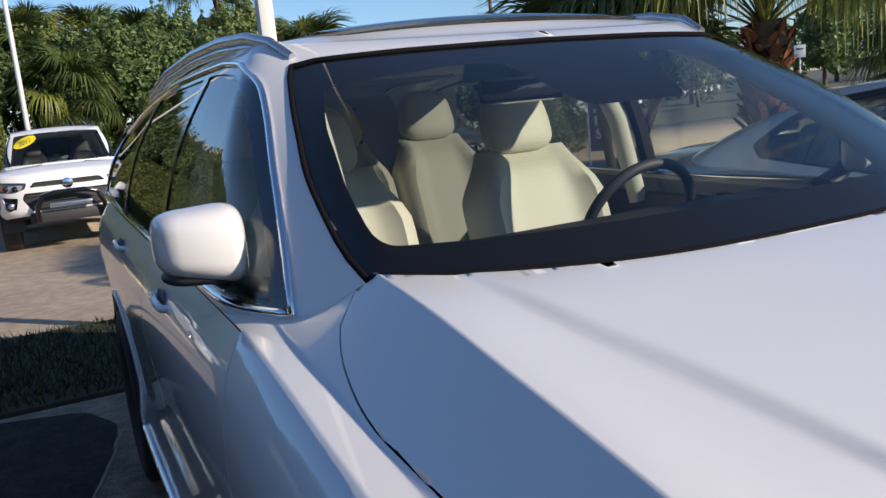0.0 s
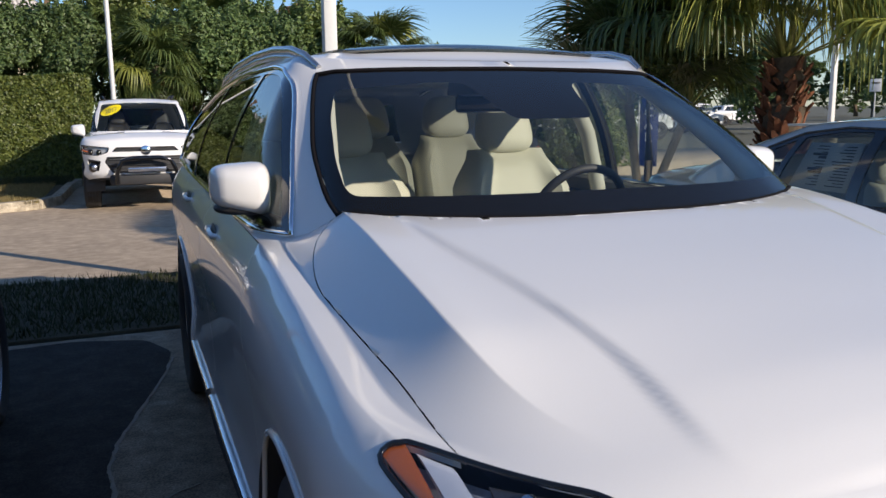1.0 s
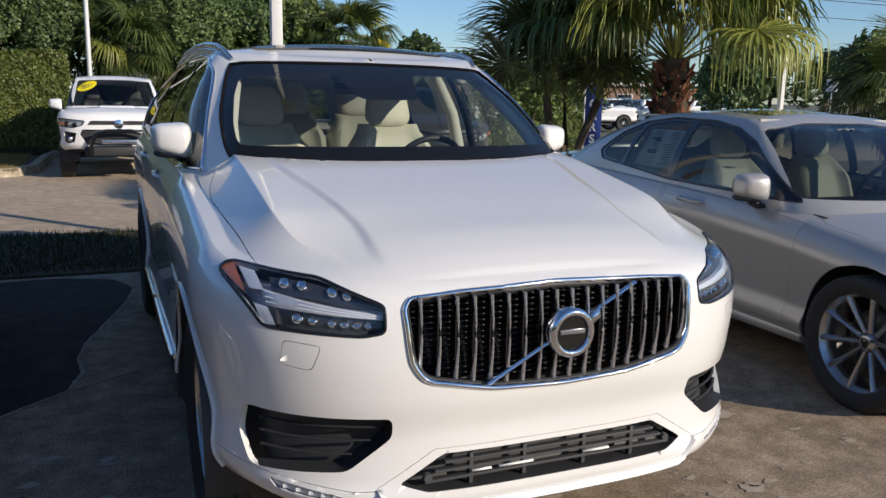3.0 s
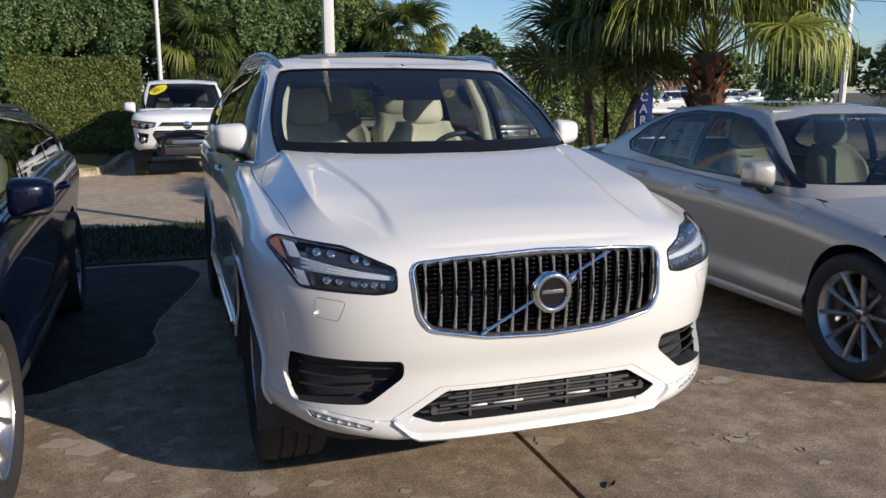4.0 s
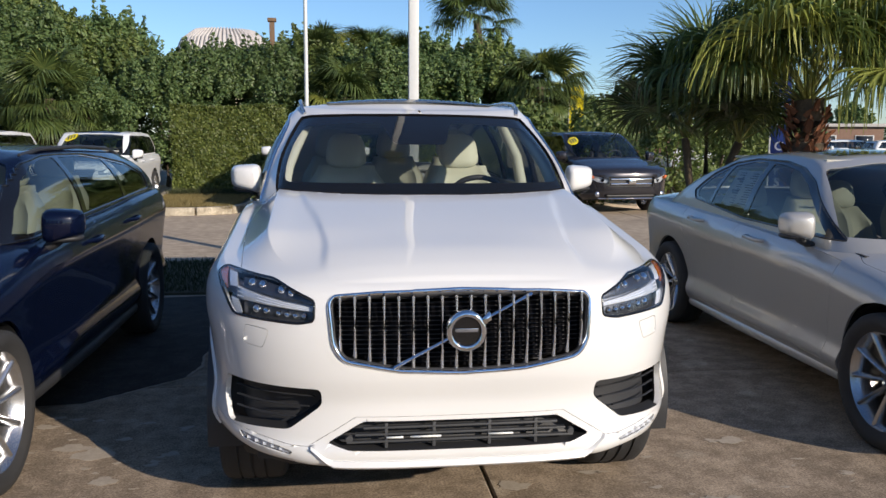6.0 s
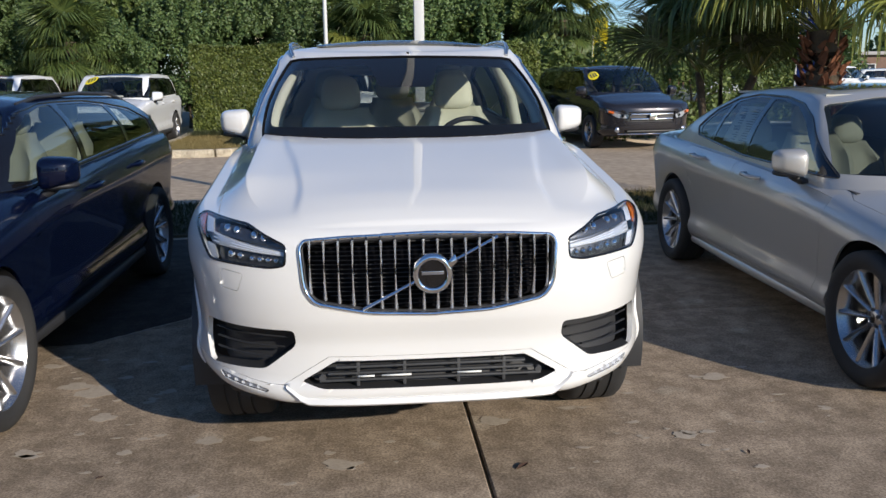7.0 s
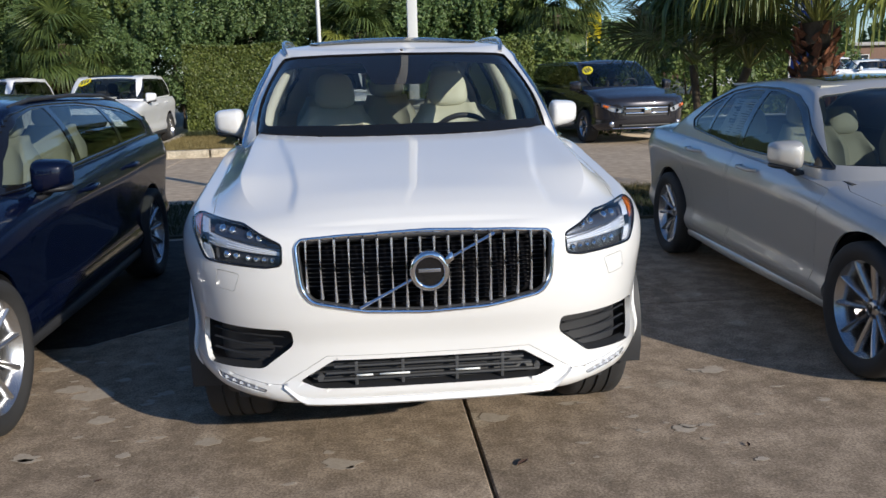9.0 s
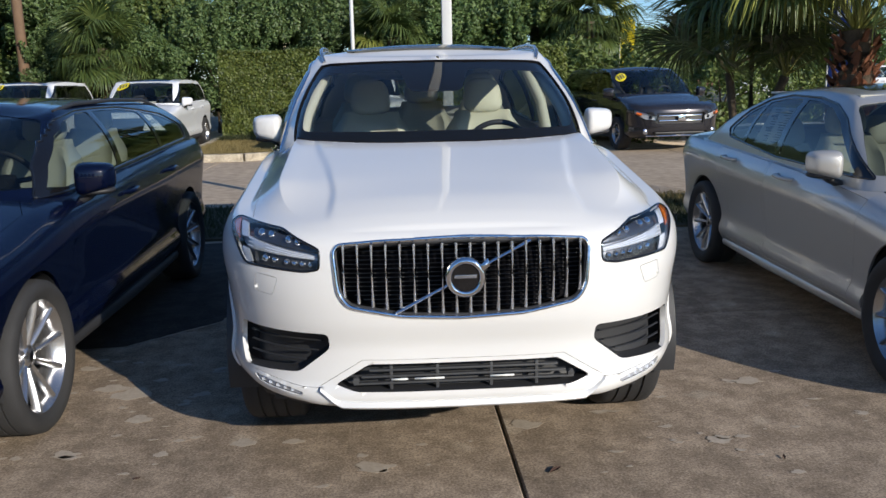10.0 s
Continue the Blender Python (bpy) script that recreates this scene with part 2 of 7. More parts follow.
def cut(bm, poly, axis, pick, tag, lay):
    """Cuts the outline of poly, seen along an axis, into the faces that pick() takes, and tags those within."""
    iu, iv = AXES[axis]
    us, vs = [p[0] for p in poly], [p[1] for p in poly]
    lo, hi = (min(us) - 0.01, min(vs) - 0.01), (max(us) + 0.01, max(vs) + 0.01)

    def near():
        out = []
        for f in bm.faces:
            if not pick(f):
                continue
            cu, cv = [v.co[iu] for v in f.verts], [v.co[iv] for v in f.verts]
            if max(cu) > lo[0] and min(cu) < hi[0] and max(cv) > lo[1] and min(cv) < hi[1]:
                out.append(f)
        return out
    k = len(poly)
    pool = set(near())
    for i in range(k):
        a, b = poly[i], poly[(i + 1) % k]
        no = [0, 0, 0]
        no[iu], no[iv] = b[1] - a[1], a[0] - b[0]
        co = [0, 0, 0]
        co[iu], co[iv] = a
        if abs(no[iu]) + abs(no[iv]) < 1e-7:
            continue
        ln = math.hypot(b[0] - a[0], b[1] - a[1])
        # only the faces round this edge
        e0, e1 = (min(a[0], b[0]) - 0.002, min(a[1], b[1]) - 0.002), (max(a[0], b[0]) + 0.002, max(a[1], b[1]) + 0.002)
        fs = []
        for f in pool:
            cu, cv = [v.co[iu] for v in f.verts], [v.co[iv] for v in f.verts]
            if max(cu) >= e0[0] and min(cu) <= e1[0] and max(cv) >= e0[1] and min(cv) <= e1[1]:
                fs.append(f)
        if not fs:
            continue
        geom = list({v for f in fs for v in f.verts}) + list({e for f in fs for e in f.edges}) + fs
        got = bmesh.ops.bisect_plane(bm, geom=geom, dist=1e-6, plane_co=co, plane_no=no)
        pool.update(g for g in got["geom"] if isinstance(g, bmesh.types.BMFace))
        pool = {f for f in pool if f.is_valid}
    for f in near():
        c = f.calc_center_median()
        if inside(poly, c[iu], c[iv]):
            f[lay] = tag


def take(bm, lay, want, gap=0.0, flange=0.0, push=0.0, behind=-9.0):
    """A new bmesh of the faces whose tag want() takes; its rim drawn in by gap (past y = behind), and turned inwards by flange."""
    out, seen = bmesh.new(), {}
    bm.normal_update()
    nrm = {}
    for f in bm.faces:
        if not want(f):
            continue
        vs = []
        for v in f.verts:
            if v not in seen:
                seen[v] = out.verts.new(v.co + v.normal * push)
                nrm[seen[v]] = v.normal.copy()
            vs.append(seen[v])
        try:
            out.faces.new(vs)
        except ValueError:
            pass
    out.normal_update()
    rim = [e for e in out.edges if len(e.link_faces) == 1]
    move = {}
    if gap or flange:
        for e in rim:
            f = e.link_faces[0]
            t = (e.verts[1].co - e.verts[0].co)
            if t.length < 1e-7:
                continue
            t.normalize()
            d = f.calc_center_median() - e.verts[0].co
            d -= t * d.dot(t)
            if d.length < 1e-7:
                continue
            d.normalize()
            for v in e.verts:
                move.setdefault(v, []).append(d)
    if gap:
        for v, ds in move.items():
            s = sum(ds, Vector())
            if s.length > 1e-4 and v.co.y > behind:
                s.normalize()
                v.co += s * gap
    if flange:
        low = {v: out.verts.new(v.co - nrm[v] * flange) for v in move}
        for e in rim:
            a, b = e.verts
            if a in low and b in low:
                f = e.link_faces[0]
                e.smooth = False
                fl = f.loops
                first = next(lp for lp in fl if lp.edge == e)
                a, b = first.vert, first.link_loop_next.vert
                try:
                    out.faces.new((b, a, low[a], low[b]))
                except ValueError:
                    pass
    return out

# ---- cars ----
# Each car is built with its nose at y = 0 looking along -y, on z = 0, and is then set in its place.
def ring(W, y0, d0, q0, y1, d1, q1, n0, ns, n1):
    """Half a plan outline, from the middle of the nose round the side to the middle of the tail."""
    pts = []
    for i in range(n0):
        a = math.pi / 2 * (i / n0) ** 1.5
        pts.append((W * math.sin(a) ** (2 / q0), y0 + d0 * (1 - math.cos(a))))
    for i in range(ns + 1):
        pts.append((W, y0 + d0 + (y1 - d1 - y0 - d0) * i / ns))
    for i in range(n1 - 1, -1, -1):
        a = math.pi / 2 * (i / n1) ** 1.5
        pts.append((W * math.sin(a) ** (2 / q1), y1 - d1 * (1 - math.cos(a))))
    return pts


def shell(c):
    """The whole skin of a car as one mesh. Zone 0: lower walls, 1: bonnet, shoulders and boot, 2: glasshouse, 3: roof."""
    bm = bmesh.new()
    zone = bm.faces.layers.int.new("zone")
    tag = bm.faces.layers.int.new("tag")
    n0, ns, n1, nt_, nd, ng = c["res"]
    P = ring(c["W"], 0, c["d0"], c["q0"], c["L"], c["d1"], c["q1"], n0, ns, n1)
    lip = 0
    if "lip" in c:
        # a nose whose middle is cut into as many columns as the bonnet behind it
        def nose(u):
            return (c["W"] * u, c["d0"] * (1 - math.cos(math.asin(u ** (c["q0"] / 2)))))
        lip = len(c["across"]) - 1
        a0 = math.asin(c["lip"] ** (c["q0"] / 2))
        P = [nose(c["lip"] * q) for q in c["across"]] + [nose(math.sin(a0 + (math.pi / 2 - a0) * (i / n0) ** 1.15) ** (2 / c["q0"])) for i in range(1, n0)] + P[n0:]
    k = len(P)
    N = []
    for i in range(k):
        a, b = Vector(P[max(i - 1, 0)]), Vector(P[min(i + 1, k - 1)])
        t = (b - a).normalized()
        N.append(Vector((t.y, -t.x)))
    N[0], N[-1] = Vector((0, -1)), Vector((0, 1))
    Y0, D0, WB, Y1, D1 = c["base"]
    bq = c.get("base_q", 2)

    def gx(y):
        if y <= Y0 or y >= Y1:
            return 0.0
        if y < Y0 + D0:
            return WB * (1 - ((Y0 + D0 - y) / D0) ** 2) ** (1 / bq)
        if y > Y1 - D1:
            return WB * math.sqrt(1 - ((y - Y1 + D1) / D1) ** 2)
        return WB

    def wall(i, t):
        (x, y), n = P[i], N[i]
        wf, wr = max(-n.y, 0) ** 2, max(n.y, 0) ** 2
        drawn = lambda q: c["front"](q) * wf + c["rear"](q) * wr + c["side"](q) * (1 - wf - wr)
        ins = drawn(t)
        z0, z1 = c["zb"](y), c["ze"](y - n.y * drawn(1.0))
        x2, y2 = x - n.x * ins, y - n.y * ins
        return Vector((max(x2, 0), y2, z0 + (z1 - z0) * t))
    edge = [wall(i, 1.0) for i in range(k)]
    ey = [e.y for e in edge]
    ex = [e.x for e in edge]

    def xe(y):
        return float(np.interp(y, ey, ex))

    def deck(x, y, lim):
        a = c["ze"](y)
        r = min(abs(x) / max(lim, 1e-3), 1)
        return a + (c["zc"](y) - a) * (c["prof"](r, y) if "prof" in c else 1 - r ** c.get("crown_pow", 2.8)) + (c["relief"](abs(x), y) * (1 - r ** 8) if "relief" in c else 0)

    def grid(rows, z):
        for a, b in zip(rows, rows[1:]):
            for i in range(len(a) - 1):
                q = [a[i], a[i + 1], b[i + 1], b[i]]
                q = [v for j, v in enumerate(q) if (v.co - q[j - 1].co).length > 1e-5]
                if len(q) > 2:
                    try:
                        bm.faces.new(q)[zone] = z
                    except ValueError:
                        pass
    across = c.get("across") or [j / nd for j in range(nd + 1)]
    nd = len(across) - 1
    if lip:
        across = [edge[i].x / edge[lip].x for i in range(lip + 1)]
    for s in (1, -1):
        V = lambda p: bm.verts.new((p[0] * s, p[1], p[2]))
        ts = [j / nt_ for j in range(nt_ + 1)]
        grid([[V(wall(i, t)) for i in range(k)] for t in ts], 0)
        rows = [[V(edge[i]) for i in range(lip + 1)]] if lip else []
        for i in range(lip, k):
            y, xo = edge[i].y, edge[i].x
            xi = 0 if y < Y0 + D0 else min(gx(y), xo - 0.002)
            fr = across if xi == 0 else [j / nd for j in range(nd + 1)]
            rows.append([V((xi + (xo - xi) * q, y, deck(xi + (xo - xi) * q, y, xo))) for q in fr])
        grid(rows, 1)
        B = ring(WB, Y0, D0, bq, Y1, D1, 2, n0, ns, n1)
        R0, RD0, WR, R1, RD1 = c["roof"]
        R = ring(WR, R0, RD0, c.get("roof_q", 2), R1, RD1, 2, n0, ns, n1)
        rows = []
        zr = c["zr"]
        kb = len(B)
        for i in range(kb):
            b = Vector((*B[i], 0)); b.z = deck(b.x, b.y, xe(b.y))
            r = Vector((*R[i], zr(R[i][1])))
            j0, j1 = max(i - 1, 0), min(i + 1, kb - 1)
            t = Vector(B[j1]) - Vector(B[j0]); n = Vector((t.y, -t.x)).normalized()
            if i in (0, kb - 1):
                n = Vector((0, -1 if i == 0 else 1))
            row = []
            for j in range(ng + 1):
                v = j / ng
                p = b.lerp(r, v)
                bul = (c["bulge"][0] * abs(n.x) + c["bulge"][1] * abs(n.y)) * math.sin(math.pi * v) 
                p += Vector((n.x, n.y, 0.3)) * bul
                p.x = max(p.x, 0)
                row.append(V(p))
            rows.append(row)
        grid(rows, 2)
        rows = []
        for i in range(kb):
            x, y = R[i]
            rows.append([V((x * j / nd, y, zr(y) + c["crown"] * (1 - (j / nd) ** 2) * (1 if 0 < i < kb - 1 else 0) * smooth(R0, R0 + 0.25, y) * smooth(R1, R1 - 0.3, y))) for j in range(nd + 1)])
        grid(rows, 3)
    bmesh.ops.remove_doubles(bm, verts=bm.verts, dist=0.0006)
    # the deck ends at the foot of the windscreen
    oval = [(0.995 * WB * math.sin(a) ** (2 / bq), Y0 + 0.006 + D0 * (1 - math.cos(a))) for a in [math.pi / 2 * (i / 48) ** 1.5 for i in range(49)]]
    oval = [(-x, y) for x, y in oval[:0:-1]] + oval + [(0.995 * WB, Y0 + D0 + 0.2), (-0.995 * WB, Y0 + D0 + 0.2)]
    cut(bm, oval, "z", lambda f: f[zone] == 1, 99, tag)
    bmesh.ops.delete(bm, geom=[f for f in bm.faces if f[tag] == 99], context="FACES")
    bmesh.ops.recalc_face_normals(bm, faces=bm.faces)
    far = max(bm.faces, key=lambda f: f.calc_center_median().z)
    if far.normal.z < 0:
        bmesh.ops.reverse_faces(bm, faces=bm.faces)
    bm.normal_update()
    return bm, zone, tag


def mirrored(poly):
    return [(-u, v) for u, v in poly]


def arch_poly(y, r, n=20, low=0.0, z=None):
    z = r if z is None else z
    return [(y + r * math.cos(math.pi * i / n), z + r * math.sin(math.pi * i / n)) for i in range(n + 1)] + [(y - r, low), (y + r, low)]


def seat_bm(w=0.52, h=0.66, d=0.13, bolster=0.05, lean=18, pu=6, pv=8, taper=0.34):
    """A padded backrest or cushion: a rounded slab with raised sides and a stitched centre panel."""
    bm = bmesh.new()
    nx, nz = 14, 16
    rows = []
    for side in (0, 1):
        face = []
        for j in range(nz + 1):
            v = j / nz
            wv = w * (1 - taper * smooth(0.72, 1.0, v)) * (0.94 + 0.06 * smooth(0, 0.2, v))
            row = []
            for i in range(nx + 1):
                u = i / nx * 2 - 1
                x = wv / 2 * u
                edge = max(abs(u) ** pu, abs(2 * v - 1) ** pv)
                f = (d / 2) * math.sqrt(max(1 - edge, 0.0)) 
                if side == 0:
                    f += bolster * (smooth(0.50, 0.72, abs(u)) - smooth(0.85, 1.0, abs(u))) * smooth(1.0, 0.8, v)
                    f -= 0.006 * math.exp(-((abs(u) - 0.52) / 0.03) ** 2)
                    f -= 0.006 * math.exp(-((v - 0.42 - 0.25 * u * u) / 0.02) ** 2) * (abs(u) < 0.5)
                z = h * v
                y = (-f if side == 0 else f) + math.tan(radians(lean)) * z
                row.append(bm.verts.new((x, y, z)))
            face.append(row)
        rows.append(face)
    for s, face in enumerate(rows):
        for a, b in zip(face, face[1:]):
            for i in range(nx):
                q = (a[i], a[i + 1], b[i + 1], b[i])
                bm.faces.new(q if s == 0 else q[::-1])
    bmesh.ops.remove_doubles(bm, verts=bm.verts, dist=0.002)
    bmesh.ops.recalc_face_normals(bm, faces=bm.faces)
    return bm


def add_seat(car, x, y, z, w=0.54, lean=18, rest=True, leather="cream_leather"):
    s = obj("seat", box_bm((w * 0.9, 0.44, 0.22), (0, -0.22, -0.10), 0.05), M["dark_trim"], car, m=pose(x, y, z))
    cu = seat_bm(w, 0.54, 0.16, 0.035, 0)
    obj("cushion", cu, M[leather], s, m=pose(0, 0.02, 0.05, 96, 0, 0) @ pose(0, 0, 0, 0, 0, 180))
    obj("backrest", seat_bm(w, 0.64, 0.15, 0.05, lean), M[leather], s, m=pose(0, 0, 0.08))
    top = Vector((0, math.tan(radians(lean)) * 0.64, 0.72))
    if rest:
        hr = bmesh.new()
        bmesh.ops.create_uvsphere(hr, u_segments=24, v_segments=16, radius=1)
        for v in hr.verts:
            q = [math.copysign(abs(k) ** 0.62, k) for k in v.co]
            v.co = (0.126 * q[0] * (1 - 0.13 * q[2]), 0.062 * q[1] * (1 - 0.15 * q[2]) + 0.02 * q[2], 0.112 * q[2])
        obj("headrest", hr, M[leather], s, m=pose(0, top.y + 0.015, top.z + 0.095))
        for q in (-0.05, 0.05):
            obj("headrest_post", tube_bm([(q, top.y + 0.01, top.z - 0.08), (q, top.y + 0.02, top.z + 0.06)], 0.006, 6), M["chrome"], s)
    return s


def lamp_sheet(front, s, upper, lower, dep, thick):
    """A strip between two edges given as (x, z), laid dep behind the nose surface."""
    bm = bmesh.new()
    def along(e, k):
        i = min(int(k * (len(e) - 1)), len(e) - 2)
        f = k * (len(e) - 1) - i
        return [e[i][c] + (e[i + 1][c] - e[i][c]) * f for c in (0, 1)]
    cols = []
    for i in range(10):
        a, b = along(upper, i / 9), along(lower, i / 9)
        ring = []
        for k, d in ((0, thick), (0, 0.001), (0.08, 0), (0.5, -0.001), (0.92, 0), (1, 0.001), (1, thick)):
            x, z = s * (a[0] + (b[0] - a[0]) * k), a[1] + (b[1] - a[1]) * k
            ring.append(bm.verts.new((x, front(x, z) + dep + d, z)))
        cols.append(ring)
    for p, q in zip(cols, cols[1:]):
        for j in range(6):
            bm.faces.new((p[j], p[j + 1], q[j + 1], q[j]))
    bm.faces.new(cols[0])
    bm.faces.new(cols[-1])
    bmesh.ops.recalc_face_normals(bm, faces=bm.faces)
    return bm
def islands(bm):
    """The separate pieces of a mesh, each as a mesh of its own."""
    left, out = set(bm.verts), []
    while left:
        todo, seen = [next(iter(left))], set()
        while todo:
            v = todo.pop()
            if v not in seen:
                seen.add(v)
                todo += [e.other_vert(v) for e in v.link_edges]
        left -= seen
        out.append({v.index for v in seen})
    bm.verts.ensure_lookup_table()
    res = []
    for keep in sorted(out, key=min):
        b = bm.copy()
        bmesh.ops.delete(b, geom=[v for v in b.verts if v.index not in keep], context="VERTS")
        res.append(b)
    return res
def add_wheel(car, x, y, R, rim, width, spokes, side, split=True, metal="alloy", label="", turn=0.0):
    """A wheel on its hub; side is +1 or -1, the way its face looks along x."""
    w = obj("wheel", lathe_bm([(0.02, 0.0), (rim * 0.42, 0.0), (rim * 0.62, -0.02), (rim * 0.66, -0.05)], 32), M["dark_alloy"], car, label,
            m=pose(x, y, R, 0, 0, 0 if side > 0 else 180) @ pose(0, 0, 0, turn))
    h = width / 2
    t = obj("tyre", lathe_bm([(rim * 0.98, -h * 0.82), (rim * 1.08, -h * 0.98), ((rim + R) / 2, -h * 1.04), (R * 0.955, -h * 0.97), (R * 0.988, -h * 0.86), (R, -h * 0.62), (R, -h * 0.44),
                             (R - 0.008, -h * 0.43), (R - 0.008, -h * 0.37), (R, -h * 0.36), (R, -h * 0.05), (R - 0.008, -h * 0.04), (R - 0.008, h * 0.04), (R, h * 0.05), (R, h * 0.36),
                             (R - 0.008, h * 0.37), (R - 0.008, h * 0.43), (R, h * 0.44), (R, h * 0.62), (R * 0.988, h * 0.86), (R * 0.955, h * 0.97), ((rim + R) / 2, h * 1.04),
                             (rim * 1.08, h * 0.98), (rim * 0.98, h * 0.82)], 56), M["rubber"], w)
    bm = lathe_bm([(rim * 0.99, -h * 0.85), (rim * 0.94, -h * 0.6), (rim * 0.9, 0.0), (rim * 0.925, h * 0.62), (rim * 0.985, h * 0.72), (rim * 1.0, h * 0.84), (rim * 1.03, h * 0.83), (rim * 1.03, h * 0.74)], 56)
    obj("rim", bm, M[metal], w)
    for i in range(spokes):
        a = 2 * math.pi * i / spokes
        bm = bmesh.new()
        for da in ((-0.5, 0.5) if split else (0,)):
            rows = []
            for j in range(7):
                v = j / 6
                r = rim * (0.12 + 0.84 * v)
                spread_ = (da * 0.9 * v ** 1.2) * (2 * math.pi / spokes) * 0.62
                ang = a + spread_
                wd = rim * (0.085 - 0.03 * v if split else 0.10 - 0.03 * v + 0.05 * v * v)
                xf = h * (0.36 + 0.36 * v - 0.1 * (1 - v) ** 2)
                rr = []
                for (uu, dd) in ((-1, -0.035), (-0.85, -0.004), (0, 0.004), (0.85, -0.004), (1, -0.035)):
                    c_, s_ = math.cos(ang), math.sin(ang)
                    rr.append(bm.verts.new((xf + dd, r * c_ - uu * wd * s_ * 0.5, r * s_ + uu * wd * c_ * 0.5)))
                rows.append(rr)
            for p, q in zip(rows, rows[1:]):
                for m_ in range(4):
                    bm.faces.new((p[m_], p[m_ + 1], q[m_ + 1], q[m_]))
        bmesh.ops.recalc_face_normals(bm, faces=bm.faces)
        obj("spoke", bm, M[metal], w)
    hub = lathe_bm([(0.0005, h * 0.42), (rim * 0.11, h * 0.42), (rim * 0.135, h * 0.40), (rim * 0.2, h * 0.33), (rim * 0.22, h * 0.1)], 28)
    obj("hub", hub, M[metal], w)
    obj("hub_cap", lathe_bm([(0.0005, h * 0.45), (rim * 0.09, h * 0.445), (rim * 0.1, h * 0.42)], 24), M["black_gloss"], w)
    for i in range(5):
        a = 2 * math.pi * i / 5 + 0.3
        obj("wheel_nut", lathe_bm([(0.0005, h * 0.40), (0.009, h * 0.40), (0.011, h * 0.3)], 8, at=(0, rim * 0.17 * math.cos(a), rim * 0.17 * math.sin(a))), M["dark_alloy"], w)
    return w


def rim_points(bm, lay, want):
    """The rim of a tagged patch as ordered loops of points with normals."""
    sel = {f for f in bm.faces if want(f)}
    nxt = {}
    for f in sel:
        for lp in f.loops:
            if not any(g in sel for g in lp.edge.link_faces if g is not f):
                nxt[lp.vert] = lp.link_loop_next.vert
    loops = []
    while nxt:
        s = next(iter(nxt)); loop = [s]; v = nxt.pop(s)
        while v in nxt and v is not s:
            loop.append(v); v = nxt.pop(v)
        if len(loop) > 5:
            loops.append([(p.co.copy(), p.normal.copy()) for p in loop])
    return loops


def rim_bead(loops, radius, lift=0.0, n=8, squash=1.0):
    """A bead that runs round the rim of a patch."""
    bm = bmesh.new()
    for loop in loops:
        pts = [p + q * lift for p, q in loop]
        keep = [pts[0]]
        for p in pts[1:]:
            if (p - keep[-1]).length > radius * 0.9:
                keep.append(p)
        if len(keep) < 4:
            continue
        k = len(keep)
        rows = []
        for i, p in enumerate(keep):
            d = (keep[(i + 1) % k] - keep[i - 1]).normalized()
            nm = min(loop, key=lambda a: (a[0] - p).length_squared)[1]
            s = d.cross(nm).normalized()
            u = s.cross(d).normalized()
            rows.append([bm.verts.new(p + (s * math.cos(2 * math.pi * j / n) + u * math.sin(2 * math.pi * j / n) * squash) * radius) for j in range(n)])
        for i in range(k):
            a, b = rows[i], rows[(i + 1) % k]
            for j in range(n):
                bm.faces.new((a[j], a[(j + 1) % n], b[(j + 1) % n], b[j]))
    bmesh.ops.recalc_face_normals(bm, faces=bm.faces)
    return bm


def mirror_unit(car, x, y, z, paint, scale=1.0, side=1, base="black_plastic"):
    """A door mirror: painted cap, dark foot and glass; x, y, z is the middle of its head."""
    m = pose(x, y, z) @ Matrix.Diagonal((side * scale, scale, scale, 1))
    bm = bmesh.new()
    bmesh.ops.create_uvsphere(bm, u_segments=28, v_segments=18, radius=1)
    for v in bm.verts:
        a = v.co.copy()
        sx = math.copysign(abs(a.x) ** 0.45, a.x); sz = math.copysign(abs(a.z) ** 0.5, a.z)
        yy = a.y * (0.115 if a.y < 0 else 0.03)
        hgt = 0.100 - 0.018 * sx
        v.co = (0.118 * sx, yy + 0.03 * sx, hgt * sz + 0.01 * sx)
    cap = obj("mirror_cap", bm, M[paint], car, m=m)
    bm = bmesh.new()
    bmesh.ops.create_uvsphere(bm, u_segments=20, v_segments=10, radius=1)
    for v in bm.verts:
        a = v.co.copy()
        sx = math.copysign(abs(a.x) ** 0.5, a.x); 
        v.co = (0.105 * sx, a.y * 0.075 + 0.028 * sx, -0.088 + 0.026 * a.z + 0.004 * sx)
    obj("lower_cover", bm, M[base], cap)
    obj("foot", tube_bm([(-0.02, 0.02, -0.085), (-0.07, 0.03, -0.125), (-0.16, 0.035, -0.165)], [0.045, 0.05, 0.06], 12, flat=0.55), M[base], cap)
    g = bmesh.new()
    bmesh.ops.create_circle(g, cap_ends=True, segments=28, radius=1)
    for v in g.verts:
        sx = math.copysign(abs(v.co.x) ** 0.6, v.co.x); sz = math.copysign(abs(v.co.y) ** 0.6, v.co.y)
        v.co = (0.104 * sx, 0.034 + 0.03 * sx, 0.07 * sz + 0.01 * sx)
    obj("mirror_glass", g, M["chrome"], cap)
    return cap


